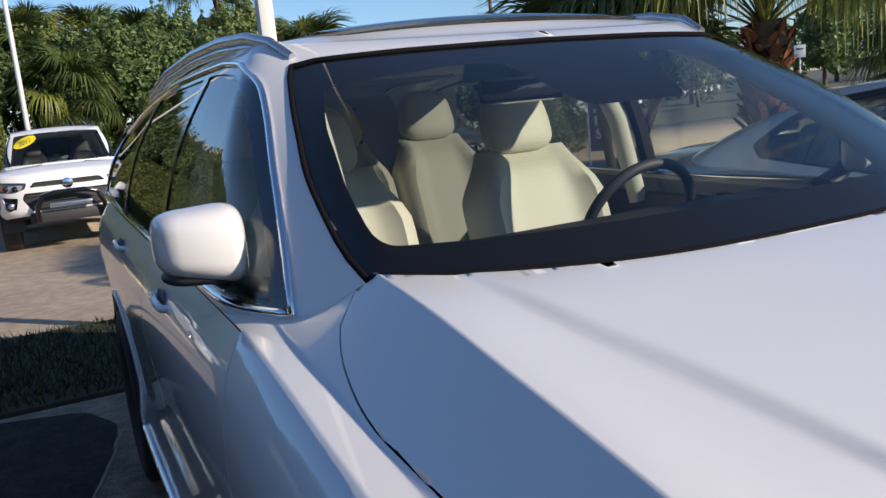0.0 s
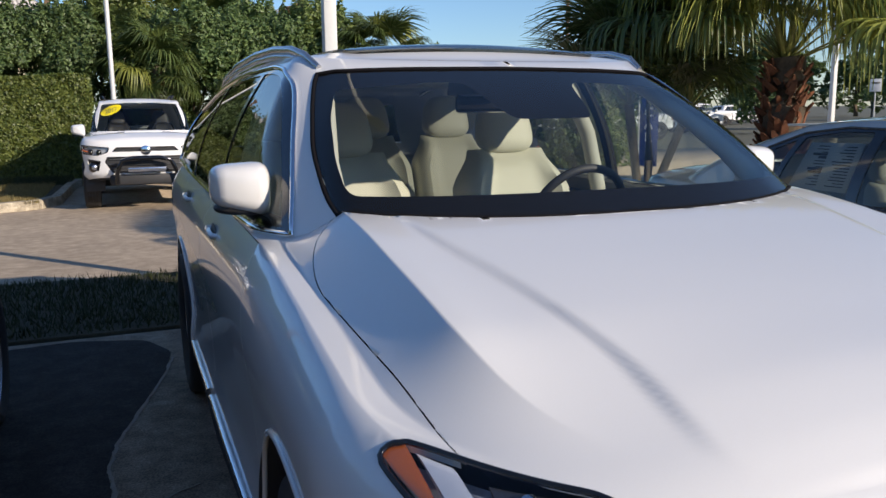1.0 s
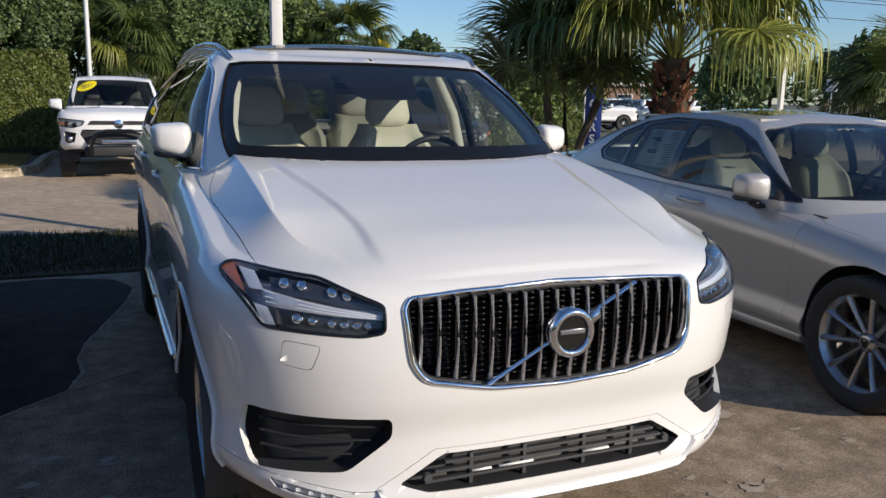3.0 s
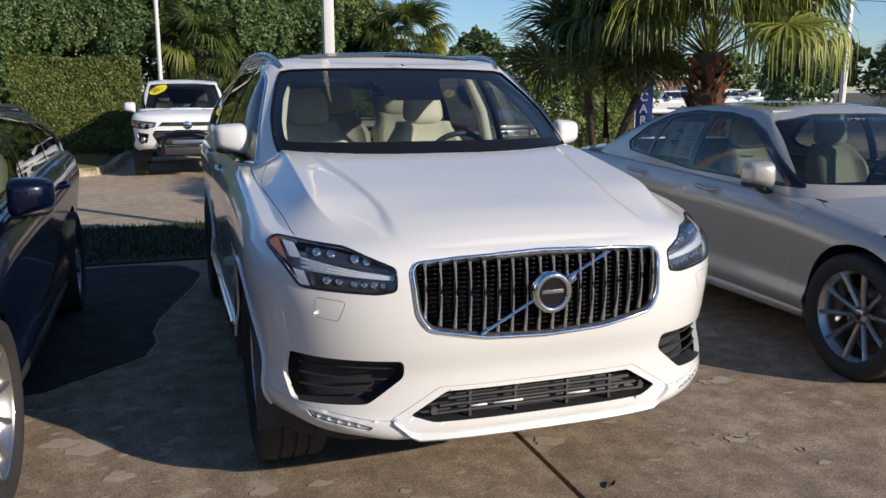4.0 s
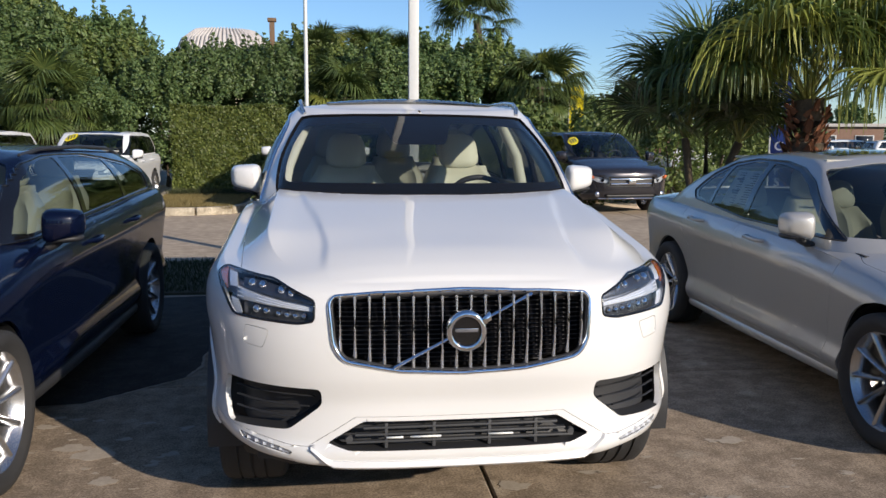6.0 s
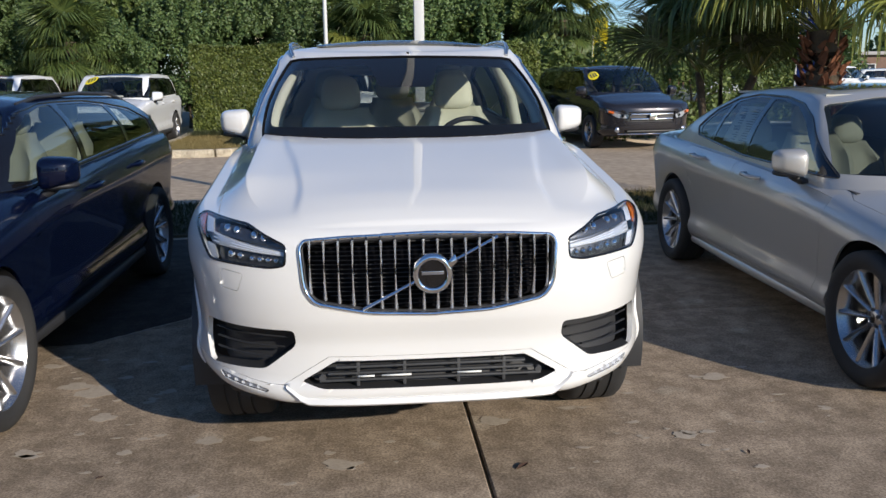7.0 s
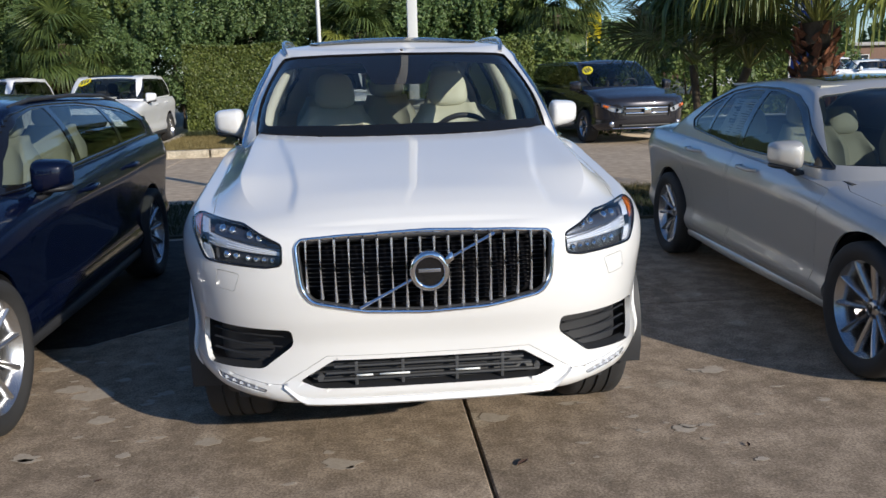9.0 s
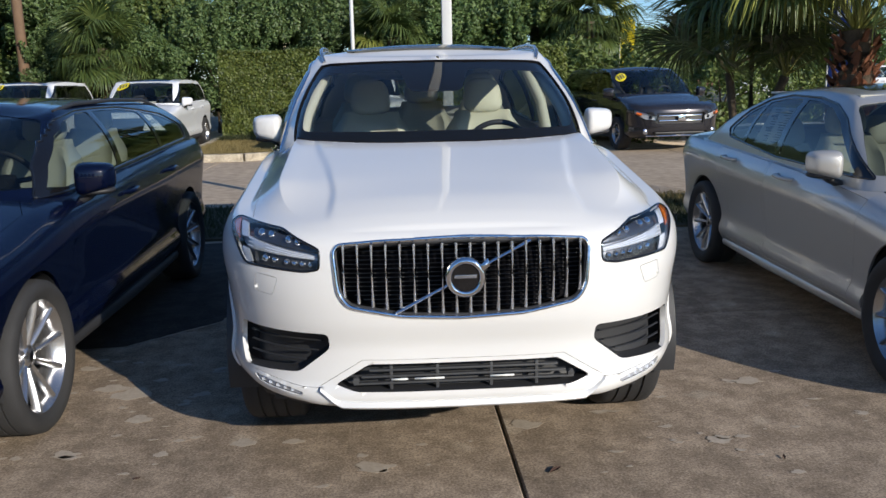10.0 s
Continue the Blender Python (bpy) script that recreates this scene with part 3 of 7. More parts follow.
def dash_and_floor(car, y0, y1, w, zbelt, wheel_x, steer, leather="dark_trim"):
    """Floor pan, dashboard and steering wheel."""
    obj("floor_pan", box_bm((2 * w, y1 - y0, 0.06), (0, (y0 + y1) / 2, 0.34), 0.01), M["dark_trim"], car)
    prof = [(y0 - 0.05, zbelt - 0.03), (y0 + 0.25, zbelt + 0.0), (y0 + 0.52, zbelt + 0.005), (y0 + 0.60, zbelt - 0.05), (y0 + 0.62, zbelt - 0.22), (y0 + 0.50, zbelt - 0.45), (y0 + 0.45, 0.4), (y0 - 0.05, 0.4)]
    d = obj("dashboard", prism_bm(prof, 2 * w, lambda u, v, ww: (ww - w, u, v), bevel=0.012), M["dark_trim"], car)
    sx, sy, sz = steer
    st = obj("steering_wheel", lathe_bm([(0.187 + 0.016 * math.cos(a), 0.016 * math.sin(a)) for a in [2 * math.pi * i / 10 for i in range(11)]], 48, axis="y"), M["black_plastic"], car, m=pose(sx, sy, sz, 25))
    obj("airbag_cover", box_bm((0.16, 0.05, 0.12), (0, -0.02, -0.01), 0.025), M["black_plastic"], st)
    for a, b in (((0.07, 0, 0.0), (0.18, 0, 0.02)), ((-0.07, 0, 0.0), (-0.18, 0, 0.02)), ((0, 0, -0.05), (0, 0, -0.18))):
        obj("wheel_spoke", tube_bm([a, b], 0.016, 8), M["black_plastic"], st)
    obj("column", tube_bm([(0, -0.02, 0), (0, -0.4, -0.0)], 0.045, 12), M["black_plastic"], st)

def steps(*marks):
    """Uneven steps from 0 to 1: each mark is a place and the number of steps that lead to it."""
    out = [0.0]
    for (a, _), (b, n) in zip(marks, marks[1:]):
        out += [a + (b - a) * (i + 1) / n for i in range(n)]
    return out



def big_white_suv():
    """The large white sport utility car in the middle."""
    car = thing("large_suv", "white three-row sport utility car with cream seats, parked nose out", "car")

    crease = curve((0.12, 0.455), (0.22, 0.482), (0.40, 0.478), (0.60, 0.50), (0.80, 0.532), (1.0, 0.572), (1.2, 0.602), (1.4, 0.63))

    def relief(x, y):
        # a raised middle, a shallow channel beside it, and a crest that runs back to the pillar
        fade = smooth(1.34, 1.02, y)
        x0 = crease(y)
        mid = 0.011 * smooth(x0 + 0.016, x0 - 0.010, x) * smooth(0.13, 0.34, y)
        crest = 0.007 * math.exp(-((x - 0.70) / 0.07) ** 2) * smooth(0.34, 0.70, y)
        return (mid + crest) * fade

    def prof(r, y):
        # flat across the top and steep at the shut line; rounder towards the nose and the screen
        k = smooth(0.24, 0.60, y) * smooth(1.60, 1.30, y)
        t = min(max((r - 0.80) / 0.14, 0), 1)
        return (1 - k) * (1 - r ** 2.6) + k * (1 - 0.04 * r * r - 0.90 * (t * (1.22 - 0.22 * t)) - 0.06 * r ** 10)

    c = dict(L=4.92, W=0.962, d0=0.64, q0=3.3, d1=0.7, q1=4.0, res=(36, 64, 18, 30, 46, 16),
             zb=curve((0, 0.368), (0.045, 0.354), (0.09, 0.362), (0.19, 0.368), (0.30, 0.378), (0.5, 0.375), (1.3, 0.29), (3.3, 0.29), (4.5, 0.36), (4.92, 0.42)),
             ze=curve((0.0, 1.00), (0.12, 1.005), (0.39, 1.02), (0.7, 1.065), (1.0, 1.11), (1.5, 1.172), (2.5, 1.19), (3.8, 1.21), (4.92, 1.22)),
             zc=curve((0.0, 1.0), (0.085, 1.004), (0.12, 1.03), (0.2, 1.065), (0.5, 1.13), (0.9, 1.205), (1.3, 1.27), (1.6, 1.29), (2.5, 1.29), (4.92, 1.25)),
             side=curve((0, 0.07), (0.05, 0.035), (0.14, 0.014), (0.3, 0.03), (0.55, 0.018), (0.76, 0.0), (0.84, 0.004), (0.93, 0.028), (1, 0.072)),
             front=curve((0, 0.03), (0.02, 0.008), (0.05, 0.0), (0.10, 0.004), (0.13, 0.018), (0.34, 0.03), (0.42, 0.018), (0.5, 0.005), (0.62, 0.0), (0.8, 0.012), (0.92, 0.03), (0.97, 0.05), (1, 0.085)),
             rear=curve((0, 0.1), (0.2, 0.0), (0.6, 0.02), (1, 0.06)), relief=relief, prof=prof,
             lip=0.37, base_q=2.7, across=steps((0, 0), (0.48, 12), (0.74, 24), (0.785, 4), (0.815, 8), (0.925, 9), (0.955, 6), (1, 5)), base=(1.10, 0.62, 0.885, 4.86, 0.35), roof=(1.93, 0.20, 0.655, 4.62, 0.22), roof_q=2.6,
             zr=curve((1.93, 1.672), (2.1, 1.69), (2.6, 1.70), (3.6, 1.685), (4.62, 1.60)), crown=0.045, bulge=(0.035, 0.03))
    bm, zone, tag = shell(c)
    wf, wr, R = 0.90, 3.885, 0.385
    front = lambda f: f[zone] == 0 and f.normal.y < -0.12 and f.calc_center_median().y < 0.75
    wallx = lambda f: f[zone] <= 1 and abs(f.normal.x) > 0.25
    top = lambda f: f[zone] == 1 and f.calc_center_median().y < 1.75
    # bonnet, then the lamps and openings that bite into it
    hood = [(0.0, -0.1), (0.60, -0.1), (0.70, 0.10), (0.775, 0.25), (0.795, 0.36), (0.802, 0.45), (0.817, 0.70), (0.828, 0.92), (0.834, 1.09), (0.808, 1.245), (0.752, 1.365), (0.70, 1.37), (0.0, 1.37)]
    hood = hood[:2] + rounded(hood[1:-2], 0.1, 4)[5:-5] + hood[-2:]
    hood = hood[1:-1] + [(-u, v) for u, v in hood[-2:0:-1]]
    cut(bm, hood, "z", top, 1, tag)
    nose_edge = [(-0.80, 0.936), (0.80, 0.936), (0.80, 1.06), (-0.80, 1.06)]
    cut(bm, nose_edge, "y", lambda f: f[zone] == 0 and f.calc_center_median().y < 0.45 and f.normal.y < -0.05, 1, tag)
    lamp = rounded([(0.893, 1.003), (0.86, 1.028), (0.80, 1.024), (0.66, 1.014), (0.515, 0.952), (0.518, 0.882), (0.575, 0.872), (0.81, 0.884), (0.846, 0.94)], 0.015, 3)
    lampsel = lambda f: f[zone] <= 1 and f.calc_center_median().y < 0.75 and f.normal.y < -0.05
    for s, p in ((1, lamp), (-1, mirrored(lamp))):
        cut(bm, p, "y", lampsel, 10 if s > 0 else 11, tag)
    valance = [(0.93, 0.482), (0.80, 0.460), (0.60, 0.432), (0.545, 0.432), (0.375, 0.540), (-0.375, 0.540), (-0.545, 0.432), (-0.60, 0.432), (-0.80, 0.460), (-0.93, 0.482), (-0.93, 0.2), (0.93, 0.2)]
    cut(bm, valance, "y", front, 16, tag)
    grille = rounded([(-0.448, 0.968), (-0.30, 0.979), (0.0, 0.987), (0.30, 0.979), (0.448, 0.968), (0.465, 0.945), (0.452, 0.80), (0.415, 0.748), (0.22, 0.712), (0.0, 0.702), (-0.22, 0.712), (-0.415, 0.748), (-0.452, 0.80), (-0.465, 0.945)], 0.025, 3)
    cut(bm, grille, "y", front, 20, tag)
    fog = rounded([(0.85, 0.640), (0.497, 0.640), (0.492, 0.580), (0.612, 0.484), (0.842, 0.468), (0.862, 0.55)], 0.02, 3)
    for p in (fog, mirrored(fog)):
        cut(bm, p, "y", front, 21, tag)
    intake = rounded([(-0.475, 0.446), (-0.35, 0.522), (0.35, 0.522), (0.475, 0.446), (0.40, 0.425), (-0.40, 0.425)], 0.012, 2)
    cut(bm, intake, "y", front, 22, tag)
    flamp = rounded([(0.80, 0.445), (0.66, 0.424), (0.60, 0.408), (0.615, 0.396), (0.785, 0.420)], 0.006, 2)
    for s, p in ((1, flamp), (-1, mirrored(flamp))):
        cut(bm, p, "y", front, 12 if s > 0 else 13, tag)
    cap = rounded([(0.675, 0.845), (0.765, 0.855), (0.775, 0.785), (0.70, 0.775)], 0.012, 2)
    for s, p in ((1, cap), (-1, mirrored(cap))):
        cut(bm, p, "y", front, 14 if s > 0 else 15, tag)
    # wheel arches and doors
    for y in (wf, wr):
        cut(bm, arch_poly(y, 0.455, 24, 0.0, 0.40), "x", wallx, 30, tag)
    doorA = [(1.44, 0.42), (1.40, 0.6), (1.385, 0.9), (1.42, 1.06), (1.50, 1.165), (1.56, 1.30), (2.53, 1.30), (2.53, 0.9), (2.50, 0.42)]
    doorB = [(2.53, 0.42), (2.535, 0.9), (2.535, 1.30), (3.55, 1.30), (3.56, 1.10), (3.50, 0.95), (3.40, 0.82), (3.33, 0.6), (3.31, 0.42)]
    for i, p in enumerate((doorA, doorB)):
        cut(bm, p, "x", lambda f: f[zone] == 0 and abs(f.normal.x) > 0.5, 40 + i, tag)
    # glass
    shield = [(-0.716, 1.235), (-0.50, 1.225), (0.0, 1.225), (0.50, 1.225), (0.716, 1.235), (0.722, 1.30), (0.703, 1.385), (0.668, 1.49), (0.604, 1.628), (0.57, 1.636), (0.35, 1.644), (0.0, 1.648)]
    edge_x = curve((1.235, 0.718), (1.30, 0.730), (1.385, 0.724), (1.49, 0.692), (1.60, 0.640), (1.628, 0.622))
    side_line = [(edge_x(1.235 + 0.393 * i / 16), 1.235 + 0.393 * i / 16) for i in range(17)]
    shield = shield[:4] + side_line + [(0.57, 1.637), (0.46, 1.641), (0.35, 1.644), (0.0, 1.648)]
    shield += mirrored(shield[-2:3:-1])
    cut(bm, shield, "y", lambda f: f[zone] == 2 and f.normal.y < -0.05 and f.calc_center_median().y < 2.25, 50, tag)
    sidez = lambda f: f[zone] == 2 and abs(f.normal.x) > 0.25
    arc = curve((1.445, 1.195), (1.53, 1.293), (1.638, 1.393), (1.829, 1.53), (1.985, 1.612), (2.14, 1.652), (2.45, 1.672), (3.10, 1.672), (3.55, 1.648), (4.0, 1.610), (4.50, 1.52))
    ys_ = [1.445 + 0.905 * (i / 26) for i in range(27)] + [2.6, 2.85, 3.10, 3.3, 3.55, 3.8, 4.0, 4.25, 4.50]
    dlo = [(y, arc(y)) for y in ys_] + rounded([(4.50, 1.52), (4.56, 1.24), (3.0, 1.178), (1.50, 1.192)], 0.03, 3)[4:-4]
    cut(bm, dlo, "x", sidez, 60, tag)
    winA = [(1.505 + 0.985 * i / 28, arc(1.505 + 0.985 * i / 28 - 0.028 * (1 - i / 28)) - 0.022) for i in range(29)] + [(2.50, 1.195), (1.53, 1.205)]
    winB = rounded([(2.57, 1.19), (2.56, 1.65), (3.10, 1.648), (3.46, 1.63), (3.54, 1.205)], 0.02, 3)
    winC = rounded([(3.61, 1.21), (3.54, 1.625), (4.0, 1.585), (4.45, 1.50), (4.52, 1.26)], 0.03, 3)
    for i, p in enumerate((winA, winB, winC)):
        cut(bm, p, "x", sidez, 51 + i, tag)
    rearw = [(-0.6, 1.30), (0.6, 1.30), (0.5, 1.56), (-0.5, 1.56)]
    cut(bm, rearw, "y", lambda f: f[zone] == 2 and f.normal.y > 0.3, 54, tag)
    sunroof = rounded([(-0.49, 2.065), (0.49, 2.065), (0.48, 3.45), (-0.48, 3.45)], 0.07, 4)
    cut(bm, sunroof, "z", lambda f: f[zone] == 3, 55, tag)
    T = lambda *ids: (lambda f: f[tag] in ids)
    side_of = lambda ids, s: (lambda f: f[tag] in ids and f.calc_center_median().x * s > 0)
    paint = M["white_paint"]
    obj("body", take(bm, tag, T(0), 0.0, 0.02), paint, car)
    for f in bm.faces:
        if f[tag] == 1 and f.normal.z < -0.5 and f.calc_center_median().y > 0.4:
            f.normal_flip()
    obj("bonnet", take(bm, tag, T(1), 0.003, 0.012, behind=0.26), paint, car)
    for s in (1, -1):
        for i in (40, 41):
            d = obj("front_door" if i == 40 else "rear_door", take(bm, tag, side_of((i,), s), 0.003, 0.02), paint, car)
            y, z = (2.20, 1.112) if i == 40 else (3.24, 1.135)
            obj("door_handle", tube_bm([(s * 0.915, y - 0.12, z - 0.006), (s * 0.950, y - 0.085, z - 0.003), (s * 0.953, y, z), (s * 0.950, y + 0.085, z + 0.002), (s * 0.915, y + 0.12, z + 0.002)], [0.009, 0.010, 0.011, 0.010, 0.009], 10), M["white_paint"], d)
            cup = bmesh.new()
            bmesh.ops.create_uvsphere(cup, u_segments=20, v_segments=10, radius=1)
            for v in cup.verts:
                v.co = (0.004 * v.co.x, 0.075 * v.co.y, 0.034 * v.co.z)
            obj("handle_cup", cup, M["dark_grey_plastic"], d, m=pose(s * 0.936, y, z - 0.004))
            obj("trim_strip", tube_bm([(s * 0.955, (1.47 if i == 40 else 2.56), 0.43), (s * 0.957, (2.0 if i == 40 else 2.9), 0.43), (s * 0.955, (2.48 if i == 40 else 3.30), 0.43)], 0.011, 8), M["chrome"], d, "chrome strip low on the door")
        for i, nm, g in ((51, "front_window", "side_glass"), (52, "rear_window", "privacy_glass"), (53, "quarter_window", "privacy_glass")):
            obj(nm, take(bm, tag, side_of((i,), s), 0, 0, -0.004), M[g], car)
        obj("window_surround", take(bm, tag, side_of((60,), s), 0, 0.015, 0), M["black_gloss"], car)
        obj("window_trim", rim_bead(rim_points(bm, tag, side_of((51, 52, 53, 60), s)), 0.0085, 0.002), M["chrome"], car, "bright metal trim round the side windows")
        for y in (wf, wr):
            arc = [p + n * 0.002 for lp in rim_points(bm, tag, lambda f: f[tag] == 30 and f.calc_center_median().x * s > 0 and abs(f.calc_center_median().y - y) < 0.6) for p, n in lp if p.z > 0.385]
            arc.sort(key=lambda p: math.atan2(p.z - 0.30, p.y - y))
            obj("arch_lip", tube_bm([p for i, p in enumerate(arc) if i == 0 or (p - arc[i - 1]).length > 0.004], 0.008, 8), paint, car)
            obj("arch_liner", lathe_bm([(0.452, -0.16 * s), (0.452, 0.16 * s)], 24, arc=math.pi * 1.15, start=-0.23, at=(s * 0.79, y, 0.40)), M["black_plastic"], car)
            add_wheel(car, s * (0.795 if y == wf else 0.825), y, R, 0.262, 0.265, 5, s, True, "alloy", turn=20)
        obj("sill", tube_bm([(s * 0.86, 1.36, 0.30), (s * 0.875, 2.4, 0.29), (s * 0.86, 3.42, 0.30)], 0.075, 12, flat=0.9), M["black_plastic"], car)
        mirror_unit(car, s * 0.908, 1.70, 1.304, "white_paint", 0.69, s)
        rail = [(s * 0.606, 1.965, 1.648), (s * 0.628, 2.06, 1.692), (s * 0.642, 2.22, 1.722), (s * 0.65, 2.5, 1.740), (s * 0.655, 2.9, 1.746), (s * 0.655, 3.5, 1.733), (s * 0.645, 4.1, 1.69), (s * 0.63, 4.4, 1.635)]
        obj("roof_rail", tube_bm(rail, [0.009, 0.011, 0.011, 0.011, 0.011, 0.011, 0.010, 0.007], 10, flat=1.3), M["alloy"], car, "satin metal roof rail")
        obj("rail_foot", tube_bm([(p[0] - s * 0.004, p[1], p[2] - 0.024) for p in rail], 0.012, 8), M["alloy"], car)
    ws = obj("windscreen", take(bm, tag, T(50), 0, 0, -0.003), M["windscreen"], car)
    obj("windscreen_gasket", rim_bead(rim_points(bm, tag, T(50)), 0.006, -0.001), M["void_black"], ws)
    # the black printed border round the glass
    obj("windscreen_border", border_bm(bm, tag, T(50), shield, 0.075, 0.034), M["void_black"], ws)
    obj("tailgate_window", take(bm, tag, T(54), 0, 0, -0.003), M["privacy_glass"], car)
    obj("sunroof", take(bm, tag, T(55), 0.004, 0.012, 0.010), M["roof_glass"], car, "tinted glass panorama roof panel")
    obj("lower_valance", take(bm, tag, T(16), 0.0016, 0.006), paint, car)
    for i in (14, 15):
        obj("washer_cover", take(bm, tag, T(i), 0.0022, 0.012), paint, car)
    # grille
    gr = obj("grille", take(bm, tag, T(20), 0, 0, -0.07), M["void_black"], car)
    front_y = lambda x, z: skin_y(bm_front, x, z)
    global bm_front
    bm_front = [(f.calc_center_median().copy(), f.normal.copy()) for f in bm.faces if f[zone] == 0 and f.normal.y < -0.1 and f.calc_center_median().y < 0.7]
    obj("grille_frame", rim_bead(rim_points(bm, tag, T(20)), 0.0085, -0.002, 10, 1.5), M["chrome"], gr, "polished chrome grille surround")
    obj("grille_gasket", rim_bead(rim_points(bm, tag, T(20)), 0.0135, -0.010, 8), M["black_plastic"], gr)
    for i in range(18):
        x = -0.428 + 0.856 * i / 17
        zt, zl = 0.974, 0.728 + 0.055 * (abs(x) / 0.42) ** 2.4 - 0.01
        bow = 0.018
        y = front_y(x, 0.85) - 0.004
        pts = [(x, y + 0.012 - bow * math.sin(math.pi * j / 6), zl + (zt - zl) * j / 6) for j in range(7)]
        obj("grille_bar", tube_bm(pts, [0.0075, 0.0050, 0.0036, 0.0030, 0.0030, 0.0038, 0.0058], 8, flat=1.5), M["satin_chrome"], gr)
        obj("grille_fin", box_bm((0.005, 0.035, zt - zl), (x, y + 0.030, (zl + zt) / 2), 0.001), M["black_gloss"], gr)
    for i in range(15):
        z = 0.728 + 0.0165 * i
        w = 0.44 if z > 0.78 else 0.40 - 0.10 * (0.78 - z) / 0.05
        obj("grille_mesh_bar", tube_bm([(q * w, front_y(q * w, 0.85) + 0.052, z) for q in (-1, -0.75, -0.5, 0, 0.5, 0.75, 1)], 0.0022, 6), M["black_plastic"], gr)
    dgn = [(-0.245, front_y(-0.245, 0.74) - 0.010, 0.728), (0.245, front_y(0.245, 0.95) - 0.010, 0.974)]
    obj("diagonal_bar", tube_bm(dgn, 0.0085, 8, flat=0.8), M["chrome"], gr, "slanting chrome bar across the grille")
    bd = obj("badge", lathe_bm([(0.0005, 0.0), (0.055, 0.0), (0.056, 0.01)], 40, axis="y", at=(0, 0, 0)), M["black_gloss"], car, "round dark badge in a chrome ring", m=pose(0.004, -0.030, 0.857) @ Matrix.Scale(0.90, 4))
    obj("badge_ring", lathe_bm([(0.056, 0.012), (0.056, -0.008), (0.062, -0.013), (0.072, -0.012), (0.079, -0.004), (0.08, 0.03)], 48, axis="y"), M["chrome"], bd)
    arrow = [(0.052, 0.045), (0.088, 0.082), (0.096, 0.050), (0.066, 0.028)]
    obj("badge_arrow", prism_bm([(u, v - 0.004) for u, v in arrow], 0.02, lambda u, v, w: (u, -0.012 + w, v), bevel=0.002), M["chrome"], bd)
    obj("badge_bar", box_bm((0.088, 0.004, 0.014), (0, -0.002, 0.004), 0.001), M["lamp_silver"], bd)
    # a thin lip under the lower intake, turned up at its ends
    lip = bmesh.new()
    rows = []
    for i in range(41):
        x = -0.535 + 1.07 * i / 40
        up = max(abs(x) - 0.468, 0) / 0.067
        zl, zu, y = 0.360 + 0.066 * up, 0.386 + 0.044 * up, front_y(x, 0.40) + 0.004
        rows.append([lip.verts.new(q) for q in ((x, y + 0.02, zl), (x, y - 0.010, zl), (x, y - 0.016, zl + 0.3 * (zu - zl)), (x, y - 0.008, zu), (x, y + 0.02, zu + 0.004))])
    for p, q in zip(rows, rows[1:]):
        for j in range(4):
            lip.faces.new((p[j], p[j + 1], q[j + 1], q[j]))
    bmesh.ops.recalc_face_normals(lip, faces=lip.faces)
    obj("front_lip", lip, paint, car)
    # lower openings
    obj("air_dam", tube_bm([(-0.80, 0.50, 0.31), (-0.62, 0.36, 0.31), (0.0, 0.30, 0.31), (0.62, 0.36, 0.31), (0.80, 0.50, 0.31)], 0.03, 10, flat=2.0), M["black_plastic"], car)
    for s in (1, -1):
        fg = obj("bumper_vent", take(bm, tag, side_of((21,), s), 0, 0, -0.07), M["black_plastic"], car)
        obj("vent_lining", rim_wall(rim_points(bm, tag, side_of((21,), s)), 0.08), M["black_plastic"], fg)
        for j, (za, zb_, xi, xo) in enumerate(((0.602, 0.602, 0.52, 0.81), (0.562, 0.562, 0.54, 0.81), (0.522, 0.522, 0.59, 0.81))):
            pts = []
            for q in range(6):
                x = xi + (xo - xi) * q / 5
                pts.append((s * x, front_y(s * x, za) + 0.032, za + (zb_ - za) * q / 5))
            obj("vent_slat", tube_bm(pts, 0.006, 8, flat=0.5), M["black_plastic"], fg)
        fl = obj("fog_lamp", take(bm, tag, T(12 if s > 0 else 13), 0, 0, -0.002), M["lens"], car)
        obj("fog_reflector", take(bm, tag, T(12 if s > 0 else 13), 0, 0, -0.008), M["lamp_bright"], fl)
        for q in range(5):
            x = 0.64 + 0.03 * q
            obj("fog_diode", box_bm((0.018, 0.008, 0.012), (s * x, front_y(s * x, 0.412 + 0.004 * q) + 0.012, 0.411 + 0.0042 * q), 0.002), M["lightguide"], fl)
    it = obj("lower_intake", take(bm, tag, T(22), 0, 0, -0.06), M["black_plastic"], car)
    obj("intake_lining", rim_wall(rim_points(bm, tag, T(22)), 0.07), M["black_plastic"], it)
    for z, w in ((0.452, 0.41), (0.478, 0.38), (0.502, 0.35)):
        obj("intake_slat", box_bm((2 * w, 0.02, 0.008), (0, 0.035, z), 0.002), M["dark_grey_plastic"], it)
    for x in (-0.27, -0.10, 0.10, 0.27):
        obj("intake_post", box_bm((0.012, 0.018, 0.09), (x, 0.036, 0.472), 0.002), M["dark_grey_plastic"], it)
    for x, w in ((-0.24, 0.06), (-0.13, 0.11), (0.14, 0.09)):
        obj("intake_clip", box_bm((w, 0.006, 0.006), (x, 0.022, 0.467)), M["paper"], it)
    for x in (-0.4, 0.4):
        obj("parking_sensor", lathe_bm([(0.0005, -0.004), (0.012, -0.004), (0.014, 0.01)], 16, axis="y", at=(x, 0.03, 0.463)), M["dark_grey_plastic"], it)
